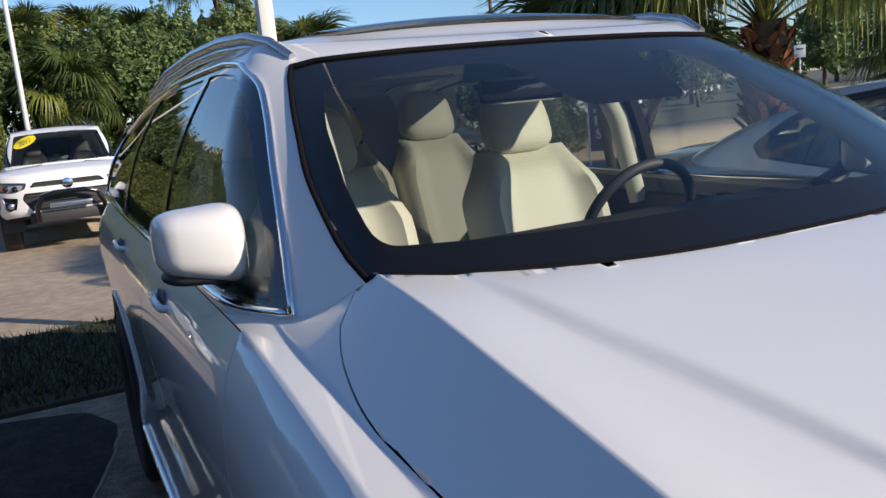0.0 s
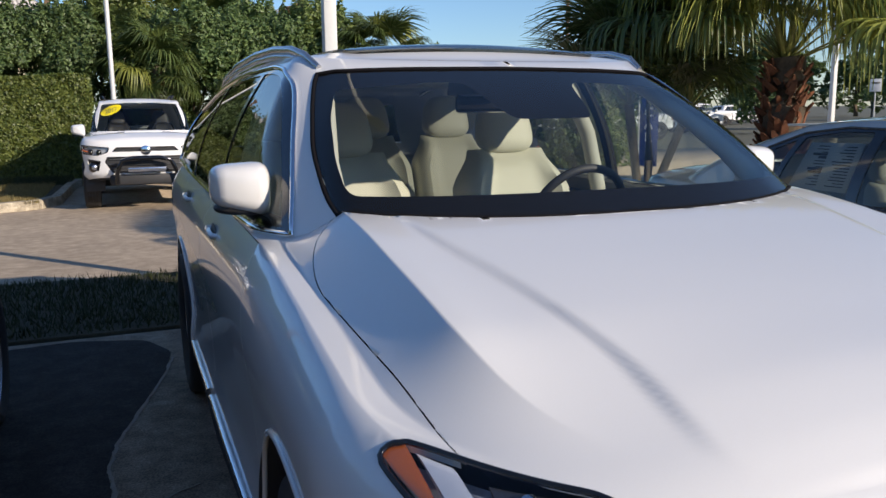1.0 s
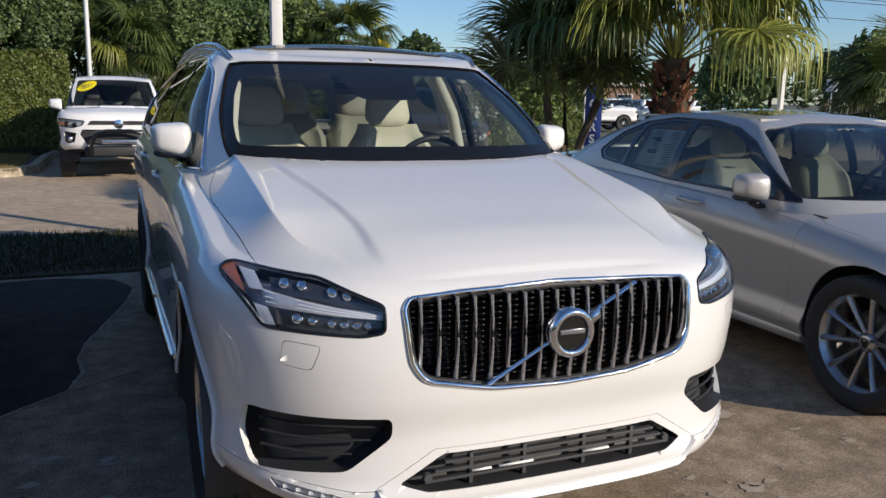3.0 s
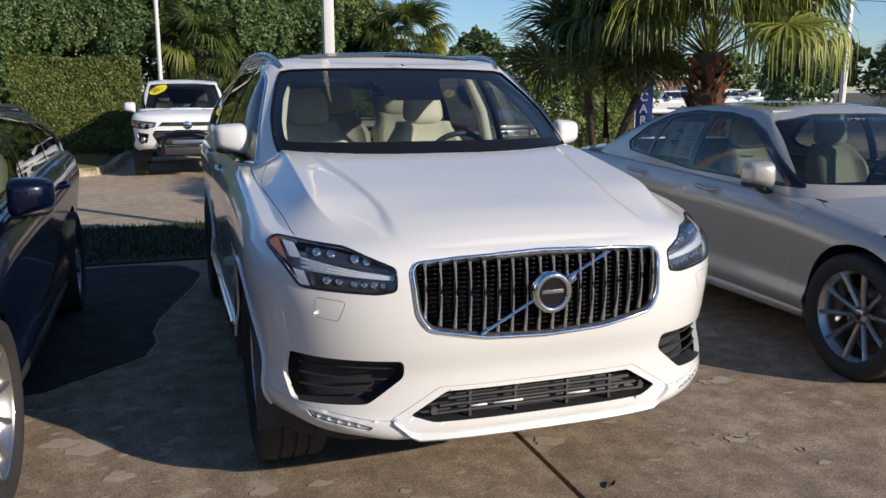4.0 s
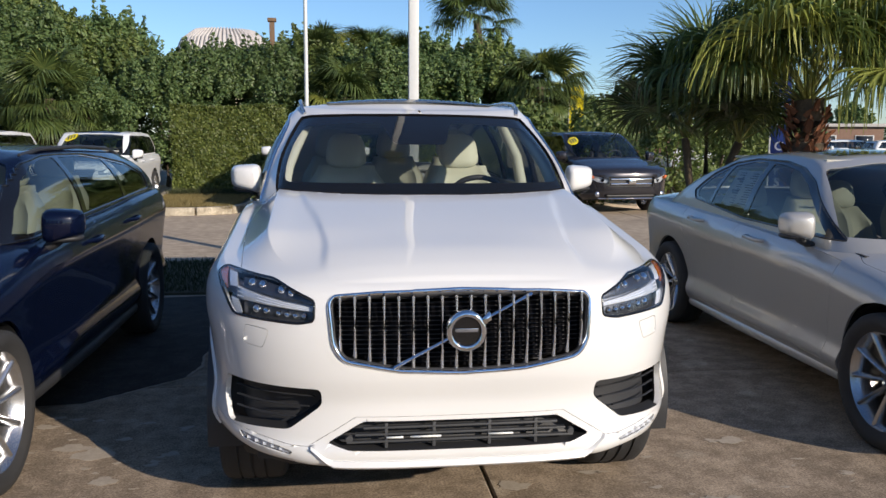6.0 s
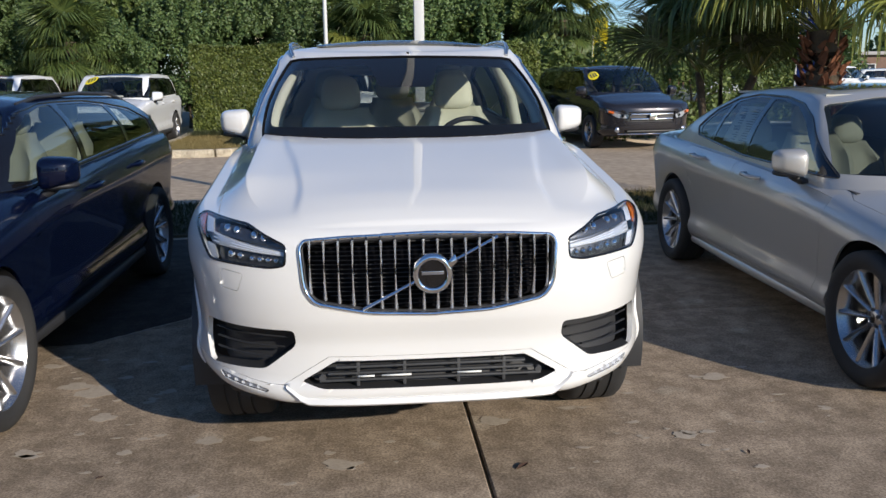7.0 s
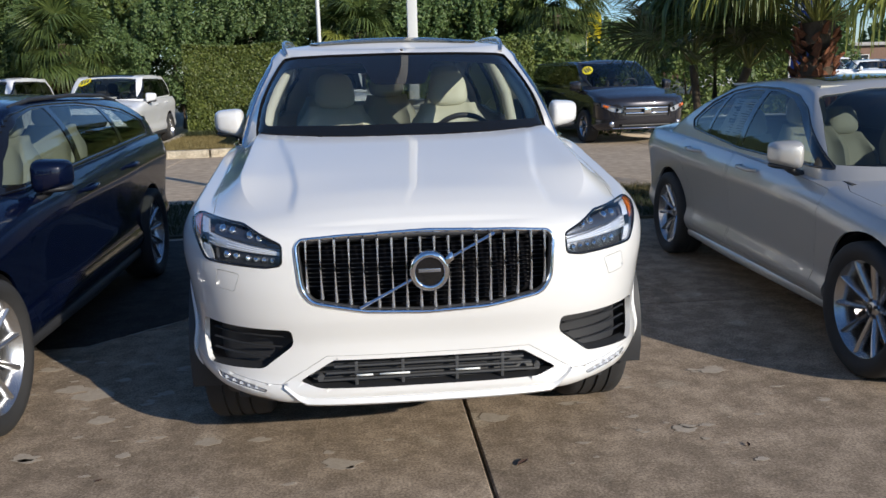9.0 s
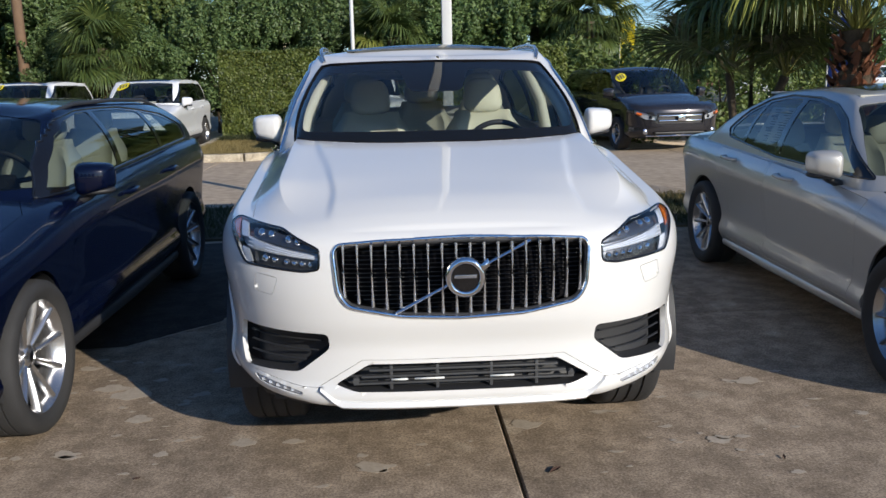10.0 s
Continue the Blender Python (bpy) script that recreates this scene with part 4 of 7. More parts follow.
    # head lamps
    for s, t_ in ((1, 10), (-1, 11)):
        hl = obj("headlight", take(bm, tag, T(t_), 0, 0, 0.001), M["lens"], car, "clear headlight with a sideways T of white lightguide")
        obj("lamp_housing", take(bm, tag, T(t_), 0, 0, -0.045), M["lamp_grey"], hl)
        obj("lamp_bezel", rim_bead(rim_points(bm, tag, T(t_)), 0.0050, -0.002, 8), M["black_gloss"], hl)
        for up, lo in ((((0.775, 1.000), (0.70, 0.998), (0.62, 0.984), (0.505, 0.942)), ((0.775, 0.968), (0.70, 0.957), (0.62, 0.943), (0.505, 0.928))),
                       (((0.770, 0.930), (0.70, 0.922), (0.62, 0.914), (0.505, 0.904)), ((0.770, 0.872), (0.70, 0.868), (0.62, 0.866), (0.505, 0.866)))):
            obj("lamp_tray", lamp_sheet(front_y, s, up, lo, 0.034, 0.006), M["lamp_dark"], hl)
        obj("lightguide_bar", lamp_sheet(front_y, s, ((0.800, 0.974), (0.70, 0.953), (0.62, 0.938), (0.52, 0.924)), ((0.800, 0.936), (0.70, 0.927), (0.62, 0.919), (0.52, 0.911)), 0.018, 0.02), M["lamp_bright"], hl)
        for k in (0.25, 0.6, 0.95):
            obj("lightguide_ridge", tube_bm([(s * x, front_y(s * x, zb + (zt - zb) * k) + 0.017, zb + (zt - zb) * k) for x, zt, zb in ((0.795, 0.972, 0.936), (0.70, 0.953, 0.927), (0.62, 0.938, 0.919), (0.525, 0.924, 0.911))], 0.0022, 6), M["lightguide"], hl)
        for up, lo in ((((0.840, 1.014), (0.806, 1.010)), ((0.828, 0.972), (0.796, 0.972))), (((0.822, 0.936), (0.792, 0.932)), ((0.806, 0.888), (0.776, 0.886)))):
            obj("lightguide_upright", lamp_sheet(front_y, s, up, lo, 0.018, 0.02), M["lightguide"], hl)
        obj("side_marker", lamp_sheet(front_y, s, ((0.884, 1.010), (0.850, 1.022)), ((0.872, 0.988), (0.838, 0.958)), 0.018, 0.02), M["amber"], hl, "amber side marker in the headlight tip")
        for x, z, r in ((0.74, 0.988, 0.014), (0.70, 0.986, 0.013), (0.63, 0.975, 0.014), (0.595, 0.967, 0.013), (0.72, 0.905, 0.014), (0.685, 0.902, 0.012), (0.64, 0.897, 0.011), (0.61, 0.895, 0.011), (0.58, 0.893, 0.011), (0.55, 0.892, 0.011)):
            y = front_y(s * x, z) + 0.03
            obj("lamp_lens", lathe_bm([(0.0005, -0.012), (r * 0.5, -0.010), (r, 0.0), (r * 1.15, 0.004), (r * 1.25, 0.015)], 16, axis="y", at=(s * x, y, z)), M["chrome"], hl)
    # inside
    dash_and_floor(car, 1.42, 4.6, 0.80, 1.17, 0.37, (0.385, 2.02, 1.125))
    for x in (-0.37, 0.37):
        add_seat(car, x, 2.42, 0.62, 0.55)
    for x in (-0.46, 0.0, 0.46):
        add_seat(car, x, 3.32, 0.66, 0.46, 20)
    for s in (1, -1):
        obj("door_card", box_bm((0.05, 2.2, 0.62), (s * 0.83, 2.55, 0.82), 0.02), M["dark_trim"], car)
        obj("pillar_trim", tube_bm([(s * 0.735, 1.42, 1.20), (s * 0.700, 1.47, 1.30), (s * 0.684, 1.57, 1.37), (s * 0.652, 1.70, 1.455), (s * 0.602, 1.91, 1.575), (s * 0.57, 2.06, 1.632)], [0.050, 0.040, 0.033, 0.030, 0.028, 0.024], 12), M["cream_trim"], car)
        obj("belt_pillar", tube_bm([(s * 0.80, 2.52, 1.1), (s * 0.74, 2.54, 1.4), (s * 0.63, 2.56, 1.64)], 0.035, 8), M["cream_trim"], car)
    # the sunshade is assumed shut, added to cut sky light in the cabin
    for nm_, sz, at_ in (("headliner", (1.16, 0.26, 0.02), (0, 2.16, 1.648)), ("headliner", (1.14, 1.1, 0.02), (0, 4.0, 1.64)), ("sunshade", (1.12, 1.30, 0.012), (0, 2.87, 1.652))):
        obj(nm_, box_bm(sz, at_, 0.005), M["cream_trim"], car)
    obj("rear_mirror", box_bm((0.25, 0.03, 0.07), (0.0, 1.99, 1.535), 0.014), M["black_gloss"], car)
    obj("camera_housing", box_bm((0.25, 0.26, 0.075), (0, 1.965, 1.595), 0.02, 2, (1.0, 0.7)), M["black_plastic"], car)
    for s in (1, -1):
        obj("sun_visor", box_bm((0.40, 0.17, 0.018), (s * 0.34, 2.11, 1.625), 0.008), M["cream_trim"], car)
    obj("wiper", tube_bm([(-0.5, 1.36, 1.245), (-0.1, 1.30, 1.245)], 0.008, 6), M["black_plastic"], car)
    obj("engine_cover", box_bm((1.3, 1.0, 0.3), (0, 0.75, 0.72), 0.05), M["black_plastic"], car)
    obj("bulkhead", box_bm((1.66, 0.04, 0.75), (0, 1.42, 0.78)), M["black_plastic"], car)
    obj("cowl", box_bm((1.4, 0.30, 0.02), (0, 1.38, 1.20), 0.005), M["black_plastic"], car)
    obj("underbody", box_bm((1.5, 4.2, 0.05), (0, 2.45, 0.30), 0.01), M["black_plastic"], car)
    bm.free()
    return car


def skin_y(cells, x, z):
    """Where the front skin lies at x, z."""
    best = sorted(cells, key=lambda q: (q[0].x - x) ** 2 + (q[0].z - z) ** 2)[:3]
    out = 0
    for p, n in best:
        out += p.y - ((x - p.x) * n.x + (z - p.z) * n.z) / n.y
    return out / len(best)


def rim_wall(loops, depth):
    """Walls that run inwards (along +y) from the rim of an opening."""
    bm = bmesh.new()
    for loop in loops:
        a = [bm.verts.new(p) for p, n in loop]
        b = [bm.verts.new(p * 1.0 + Vector((0, depth, 0))) for p, n in loop]
        for i in range(len(a)):
            bm.faces.new((a[i - 1], a[i], b[i], b[i - 1]))
    return bm


def border_bm(bm, tag, want, poly, wide, wide_side):
    """A dark printed band just inside the rim of a pane that faces forwards."""
    cx = sum(p[0] for p in poly) / len(poly)
    lo, hi = min(p[1] for p in poly), max(p[1] for p in poly)
    out = take(bm, tag, want, 0, 0, -0.006)
    zl = out.faces.layers.int.new("cut")
    half = [(0.722 - wide_side, lo + wide), (0.718 - wide_side, 1.385), (0.686 - wide_side, 1.49), (0.636 - wide_side, hi - 0.075), (0.30, hi - 0.052), (0.19, hi - 0.052), (0.135, hi - 0.165)]
    inner = rounded(half + mirrored(half[::-1]), 0.03, 4)
    cut(out, inner, "y", lambda f: True, 1, zl)
    bmesh.ops.delete(out, geom=[f for f in out.faces if f[zl] == 1], context="FACES")
    return out


def text_mesh(body, size, depth, bold=0.0):
    """Letters as a mesh, centred, in the x-y plane."""
    fc = bpy.data.curves.new("letter", "FONT")
    fc.body, fc.size, fc.align_x, fc.extrude, fc.offset = body, size, "CENTER", depth, bold
    tmp = bpy.data.objects.new("letter", fc)
    scene.collection.objects.link(tmp)
    me = bpy.data.meshes.new_from_object(tmp.evaluated_get(bpy.context.evaluated_depsgraph_get()))
    bpy.data.objects.remove(tmp)
    return me


def build_car(name, label, c, sp, m, group=""):
    """Any other car, from its skin c and the outlines and sizes in sp."""
    car = thing(name, label, "car", group)
    bm, zone, tag = shell(c)
    paint = M[sp["paint"]]
    nose = sp.get("nose", 0.7)
    front = lambda f: f[zone] <= 1 and f.normal.y < -0.08 and f.calc_center_median().y < nose
    wallx = lambda f: f[zone] <= 1 and abs(f.normal.x) > 0.25
    sidez = lambda f: f[zone] == 2 and abs(f.normal.x) > 0.28
    T = lambda *ids: (lambda f: f[tag] in ids)
    side_of = lambda ids, s: (lambda f: f[tag] in ids and f.calc_center_median().x * s > 0)
    for p in (sp["hood"], mirrored(sp["hood"])):
        cut(bm, p, "z", lambda f: f[zone] == 1 and f.calc_center_median().y < sp["hood"][-1][1] + 0.1, 1, tag)
    for s, p in ((1, sp["lamp"]), (-1, mirrored(sp["lamp"]))):
        cut(bm, rounded(p, 0.015, 2), "y", front, 10 if s > 0 else 11, tag)
    for i, p in enumerate(sp.get("holes", ())):
        cut(bm, rounded(p, 0.015, 2), "y", front, 20 + i, tag)
    for y in sp["hubs"]:
        cut(bm, arch_poly(y, sp["arch"], 20, 0.0, sp["R"] + 0.01), "x", wallx, 30, tag)
    for i, p in enumerate(sp["doors"]):
        cut(bm, p, "x", lambda f: f[zone] == 0 and abs(f.normal.x) > 0.5, 40 + i, tag)
    cut(bm, rounded(sp["shield"], 0.03, 2), "y", lambda f: f[zone] in (2, 3) and f.normal.y < -0.05 and f.calc_center_median().y < sp["shield_y"], 50, tag)
    if "dlo" in sp:
        cut(bm, rounded(sp["dlo"], 0.02, 3), "x", sidez, 60, tag)
    for i, p in enumerate(sp["windows"]):
        cut(bm, rounded(p, 0.02, 3), "x", sidez, 51 + i, tag)
    cut(bm, sp["rear_glass"], "y", lambda f: f[zone] == 2 and f.normal.y > 0.15, 59, tag)
    if "roof_panel" in sp:
        cut(bm, rounded(sp["roof_panel"], 0.06, 3), "z", lambda f: f[zone] == 3, 61, tag)
    obj("body", take(bm, tag, T(0), 0, 0.015), paint, car)
    obj("bonnet", take(bm, tag, T(1), 0.003, 0.015), paint, car)
    cells = [(f.calc_center_median().copy(), f.normal.copy()) for f in bm.faces if f[zone] == 0 and f.normal.y < -0.05 and f.calc_center_median().y < nose]
    fy = lambda x, z: skin_y(cells, x, z)
    W, Rr = c["W"], sp["R"]
    glass = sp.get("glass", ["side_glass"] * 4)
    for s in (1, -1):
        for i in range(len(sp["doors"])):
            d = obj(("front_door", "rear_door")[i], take(bm, tag, side_of((40 + i,), s), 0.0028, 0.015), paint, car)
            hy, hz = sp["handles"][i]
            obj("door_handle", tube_bm([(s * (W - 0.02), hy - 0.11, hz), (s * (W + 0.026), hy - 0.075, hz + 0.003), (s * (W + 0.03), hy, hz + 0.006), (s * (W + 0.026), hy + 0.075, hz + 0.008), (s * (W - 0.02), hy + 0.11, hz + 0.008)], [0.011, 0.014, 0.015, 0.014, 0.011], 8), paint, d)
        for i in range(len(sp["windows"])):
            obj("side_window", take(bm, tag, side_of((51 + i,), s), 0, 0, -0.003), M[glass[i]], car)
        if "dlo" in sp:
            ring = take(bm, tag, side_of((60,), s), 0, 0.01)
            ring.verts.index_update()
            for piece in islands(ring):
                obj("window_surround", piece, M["black_gloss"], car)
            obj("window_trim", rim_bead(rim_points(bm, tag, side_of((51, 52, 53, 54, 60), s)), sp.get("trim_r", 0.007), 0.001), M[sp.get("trim", "black_gloss")], car)
        for y in sp["hubs"]:
            obj("arch_liner", lathe_bm([(sp["arch"] - 0.004, -0.15 * s), (sp["arch"] - 0.004, 0.13 * s)], 20, arc=math.pi * 1.15, start=-0.23, at=(s * (W - 0.17), y, Rr + 0.01)), M["black_plastic"], car)
            add_wheel(car, s * (W - 0.118), y, Rr, sp["rim"], sp["tyre_w"], sp["spokes"], s, sp.get("split", False), sp.get("wheel_metal", "alloy"), turn=sp.get("turn", 11))
            if "clad" in sp:
                obj("arch_moulding", tube_bm([(s * (W - 0.01), y + (sp["arch"] + 0.012) * math.cos(a), Rr + 0.01 + (sp["arch"] + 0.012) * math.sin(a)) for a in [math.pi * i / 20 for i in range(21)]], 0.022, 8, flat=0.7), M[sp["clad"]], car)
        obj("sill", tube_bm([(s * (W - 0.09), sp["hubs"][0] + sp["arch"] + 0.02, c["zb"](2) + 0.02), (s * (W - 0.075), 2.3, c["zb"](2) + 0.015), (s * (W - 0.09), sp["hubs"][1] - sp["arch"] - 0.02, c["zb"](2) + 0.02)], sp.get("sill_r", 0.06), 10), M[sp.get("sill", "black_plastic")], car)
        mx, my, mz, ms = sp["mirror"]
        mirror_unit(car, s * mx, my, mz, sp.get("mirror_paint", sp["paint"]), ms, s)
        t_ = 10 if s > 0 else 11
        hl = obj("headlight", take(bm, tag, T(t_), 0, 0, 0.001), M["lens"], car)
        obj("lamp_housing", take(bm, tag, T(t_), 0, 0, -0.04), M["lamp_bright"], hl)
        obj("lamp_bezel", rim_bead(rim_points(bm, tag, T(t_)), 0.006, 0), M["black_gloss"], hl)
        for x, z, r in sp.get("bulbs", ()):
            obj("lamp_lens", lathe_bm([(0.0005, -0.015), (r * 0.6, -0.01), (r, 0.0), (r * 1.2, 0.012)], 16, axis="y", at=(s * x, fy(s * x, z) + 0.025, z)), M["black_gloss"], hl)
        if "amber" in sp:
            x, z, r = sp["amber"]
            obj("turn_lamp", tube_bm([(s * (x - 0.05), fy(s * (x - 0.05), z) + 0.012, z - 0.01), (s * x, fy(s * x, z) + 0.012, z), (s * (x + 0.03), fy(s * (x + 0.03), z) + 0.012, z + 0.012)], r, 8), M["amber"], hl)
        if "rails" in sp:
            pts = [(s * x, y, z) for x, y, z in sp["rails"]]
            obj("roof_rail", tube_bm(pts, sp.get("rail_r", 0.016), 8, flat=1.3), M[sp.get("rail_metal", "black_plastic")], car)
        for y_, z_ in sp.get("tail", ()):
            obj("tail_lamp", box_bm((0.05, 0.14, 0.16), (s * (W - 0.05), y_, z_), 0.03), M["red_lens"], car)
        obj("door_card", box_bm((0.05, 2.0, 0.5), (s * (W - 0.15), sp["seat"][1] + 0.1, sp["belt"] - 0.33), 0.02), M[sp.get("card", "dark_trim")], car)
        sx = sp["seat"][0]
        add_seat(car, s * sx, sp["seat"][1], sp["seat"][2], 0.5, 20, leather=sp.get("leather", "cream_leather"))
        add_seat(car, s * sx, sp["seat"][1] + 0.82, sp["seat"][2] + sp.get("rear_dz", 0.02), 0.5, 24, leather=sp.get("leather", "cream_leather"))
    ws = obj("windscreen", take(bm, tag, T(50), 0, 0, -0.003), M[sp.get("screen", "windscreen")], car)
    obj("rear_screen", take(bm, tag, T(59), 0, 0, -0.003), M[sp.get("rear_tint", "side_glass")], car)
    if "roof_panel" in sp:
        obj("roof_panel", take(bm, tag, T(61), 0.003, 0.008, 0.002), M["black_gloss"], car, "dark glass roof panel")
    for i, p in enumerate(sp.get("holes", ())):
        h = obj(("grille", "lower_intake", "bumper_vent", "bumper_vent")[min(i, 3)], take(bm, tag, T(20 + i), 0, 0, -0.05), M["black_plastic"], car)
        obj("opening_lining", rim_wall(rim_points(bm, tag, T(20 + i)), 0.055), M["black_plastic"], h)
        x0, x1, z0, z1 = min(q[0] for q in p), max(q[0] for q in p), min(q[1] for q in p), max(q[1] for q in p)
        if i == 0 and sp.get("grille_trim"):
            obj("grille_frame", rim_bead(rim_points(bm, tag, T(20)), 0.014, -0.001), M["chrome"], h)
        n = sp.get("slats", 3)
        for j in range(n):
            z = z0 + (z1 - z0) * (j + 0.5) / n
            w = (x1 - x0) * 0.44
            xm = (x0 + x1) / 2
            obj("grille_slat", tube_bm([(xm - w, fy(xm - w, z) + 0.03, z), (xm, fy(xm, z) + 0.02, z), (xm + w, fy(xm + w, z) + 0.03, z)], sp.get("slat_r", 0.01), 8), M[sp.get("slat", "dark_grey_plastic") if i == 0 else "dark_grey_plastic"], h)
    y0 = sp["dash"]
    dash_and_floor(car, y0, c["L"] - 0.9, W - 0.16, sp["belt"] - 0.0, sp["seat"][0], (sp["seat"][0], y0 + 0.62, sp["belt"] + 0.03))
    obj("bulkhead", box_bm((2 * W - 0.28, 0.04, sp["belt"] - 0.4), (0, y0, 0.3 + (sp["belt"] - 0.4) / 2)), M["black_plastic"], car)
    obj("underbody", box_bm((2 * W - 0.4, c["L"] - 0.5, 0.05), (0, c["L"] / 2, c["zb"](2) + 0.03), 0.01), M["black_plastic"], car)
    R0, RD0, WR, R1, RD1 = c["roof"]
    obj("headliner", box_bm((2 * WR - 0.1, R1 - R0 - 0.2, 0.015), (0, (R0 + R1) / 2 + 0.05, c["zr"]((R0 + R1) / 2) - 0.03), 0.004), M["cream_trim"], car)
    if "sticker" in sp:
        x, z, w, h = sp["sticker"]
        scr = [(f.calc_center_median().copy(), f.normal.copy()) for f in bm.faces if f[tag] == 50]
        oval = [(x + w * math.cos(a), z + h * math.sin(a) + 0.35 * w * math.cos(a)) for a in [2 * math.pi * i / 24 for i in range(24)]]
        st = obj("price_sticker", prism_bm(oval, 0.004, lambda u, v, q: (u, skin_y(scr, u, v) - 0.01 - q, v)), M["yellow"], ws, "yellow oval sticker on the windscreen")
        if "text" in sp:
            me = text_mesh(sp["text"], h * 1.35, 0.002)
            for v in me.vertices:
                u, q = x + v.co.x, z + v.co.y - h * 0.45 + 0.35 * v.co.x
                v.co = (u, skin_y(scr, u, q) - 0.0165 - v.co.z, q)
            me.materials.append(M["ink"])
            new("sticker_text", me).parent = st
        else:
            for k in range(3):
                uu = x - w * 0.45 + k * w * 0.45
                lo_, hi_ = (uu - x) * 0.35, (uu - x + w * 0.2) * 0.35
                obj("sticker_bar", prism_bm([(uu - w * 0.12, z - h * 0.5 + lo_), (uu + w * 0.12, z - h * 0.5 + hi_), (uu + w * 0.12, z + h * 0.5 + hi_), (uu - w * 0.12, z + h * 0.5 + lo_)], 0.003, lambda u, v, q: (u, skin_y(scr, u, v) - 0.016 - q, v)), M["ink"], st)
    bm.free()
    car.matrix_basis = m
    return car, fy


SEDAN = dict(L=4.66, W=0.925, d0=0.62, q0=3.0, d1=0.72, q1=2.8, res=(30, 54, 18, 24, 12, 14),
             zb=curve((0, 0.22), (0.5, 0.22), (1.3, 0.235), (3.3, 0.235), (4.3, 0.30), (4.72, 0.36)),
             ze=curve((0, 0.70), (0.1, 0.715), (0.5, 0.79), (0.9, 0.845), (1.35, 0.90), (2.2, 0.945), (3.0, 0.975), (3.7, 1.0), (4.2, 1.01), (4.66, 0.99)),
             zc=curve((0, 0.70), (0.07, 0.705), (0.12, 0.735), (0.5, 0.86), (0.9, 0.925), (1.35, 0.985), (2.2, 1.02), (3.7, 1.05), (4.2, 1.065), (4.5, 1.06), (4.66, 1.02)),
             side=curve((0, 0.10), (0.06, 0.05), (0.16, 0.02), (0.3, 0.045), (0.45, 0.035), (0.72, 0.008), (0.80, 0.0), (0.82, 0.003), (0.93, 0.028), (1, 0.065)),
             front=curve((0, 0.06), (0.1, 0.01), (0.3, 0.0), (0.7, 0.01), (0.95, 0.035), (1, 0.07)),
             rear=curve((0, 0.10), (0.3, 0.0), (0.7, 0.02), (0.95, 0.03), (1, 0.06)),
             base_q=2.7, roof_q=2.6, base=(0.98, 0.36, 0.832, 4.18, 0.55), roof=(1.72, 0.12, 0.595, 3.22, 0.34), zr=curve((1.72, 1.35), (1.95, 1.40), (2.4, 1.425), (2.85, 1.405), (3.22, 1.345)), crown=0.035, bulge=(0.035, 0.03))
SEDAN_SP = dict(paint="silver_paint", glass=["tinted_side"] * 4, screen="tinted_screen", hood=[(0.0, -0.1), (0.55, -0.1), (0.62, 0.2), (0.72, 0.45), (0.79, 0.75), (0.80, 1.02), (0.74, 1.16), (0.0, 1.16)],
                lamp=[(0.86, 0.80), (0.70, 0.74), (0.52, 0.69), (0.52, 0.62), (0.66, 0.60), (0.80, 0.64)],
                holes=[[(-0.40, 0.70), (0.40, 0.70), (0.40, 0.48), (-0.40, 0.48)], [(-0.45, 0.38), (0.45, 0.38), (0.40, 0.28), (-0.40, 0.28)]],
                hubs=(0.66, 3.53), arch=0.380, R=0.340, rim=0.250, tyre_w=0.235, spokes=10, split=False, turn=8,
                doors=[[(1.19, 0.31), (1.165, 0.5), (1.12, 0.70), (1.115, 0.86), (1.17, 1.02), (2.33, 1.02), (2.33, 0.31)], [(2.36, 0.31), (2.37, 1.04), (3.22, 1.06), (3.30, 0.93), (3.20, 0.76), (3.05, 0.60), (2.98, 0.31)]],
                handles=[(2.02, 0.885), (2.96, 0.92)], shield=[(-0.775, 0.985), (0.775, 0.985), (0.72, 1.14), (0.61, 1.345), (0.25, 1.385), (-0.25, 1.385), (-0.61, 1.345), (-0.72, 1.14)], shield_y=2.0,
                windows=[[(1.37, 0.985), (1.55, 1.10), (1.79, 1.25), (1.98, 1.325), (2.2, 1.358), (2.33, 1.364), (2.34, 1.0)], [(2.41, 1.005), (2.40, 1.366), (2.62, 1.366), (2.87, 1.33), (2.95, 1.04)], [(2.99, 1.05), (2.92, 1.315), (3.08, 1.25), (3.25, 1.13), (3.22, 1.085)]],
                dlo=[(1.24, 0.965), (1.49, 1.12), (1.74, 1.27), (1.94, 1.345), (2.18, 1.38), (2.6, 1.388), (2.9, 1.352), (3.12, 1.265), (3.31, 1.125), (3.25, 1.062), (2.38, 0.985)], trim="black_gloss",
                rear_glass=[(-0.55, 1.11), (0.55, 1.11), (0.46, 1.31), (-0.46, 1.31)], roof_panel=[(-0.42, 1.98), (0.42, 1.98), (0.42, 2.8), (-0.42, 2.8)],
                mirror=(0.95, 1.46, 1.035, 0.76), seat=(0.37, 2.12, 0.42), rear_dz=-0.14, belt=0.93, dash=1.12, bulbs=((0.62, 0.67, 0.02), (0.70, 0.68, 0.02)), sill="silver_paint", sill_r=0.042, card="cream_trim", slats=5, slat="chrome", slat_r=0.005)

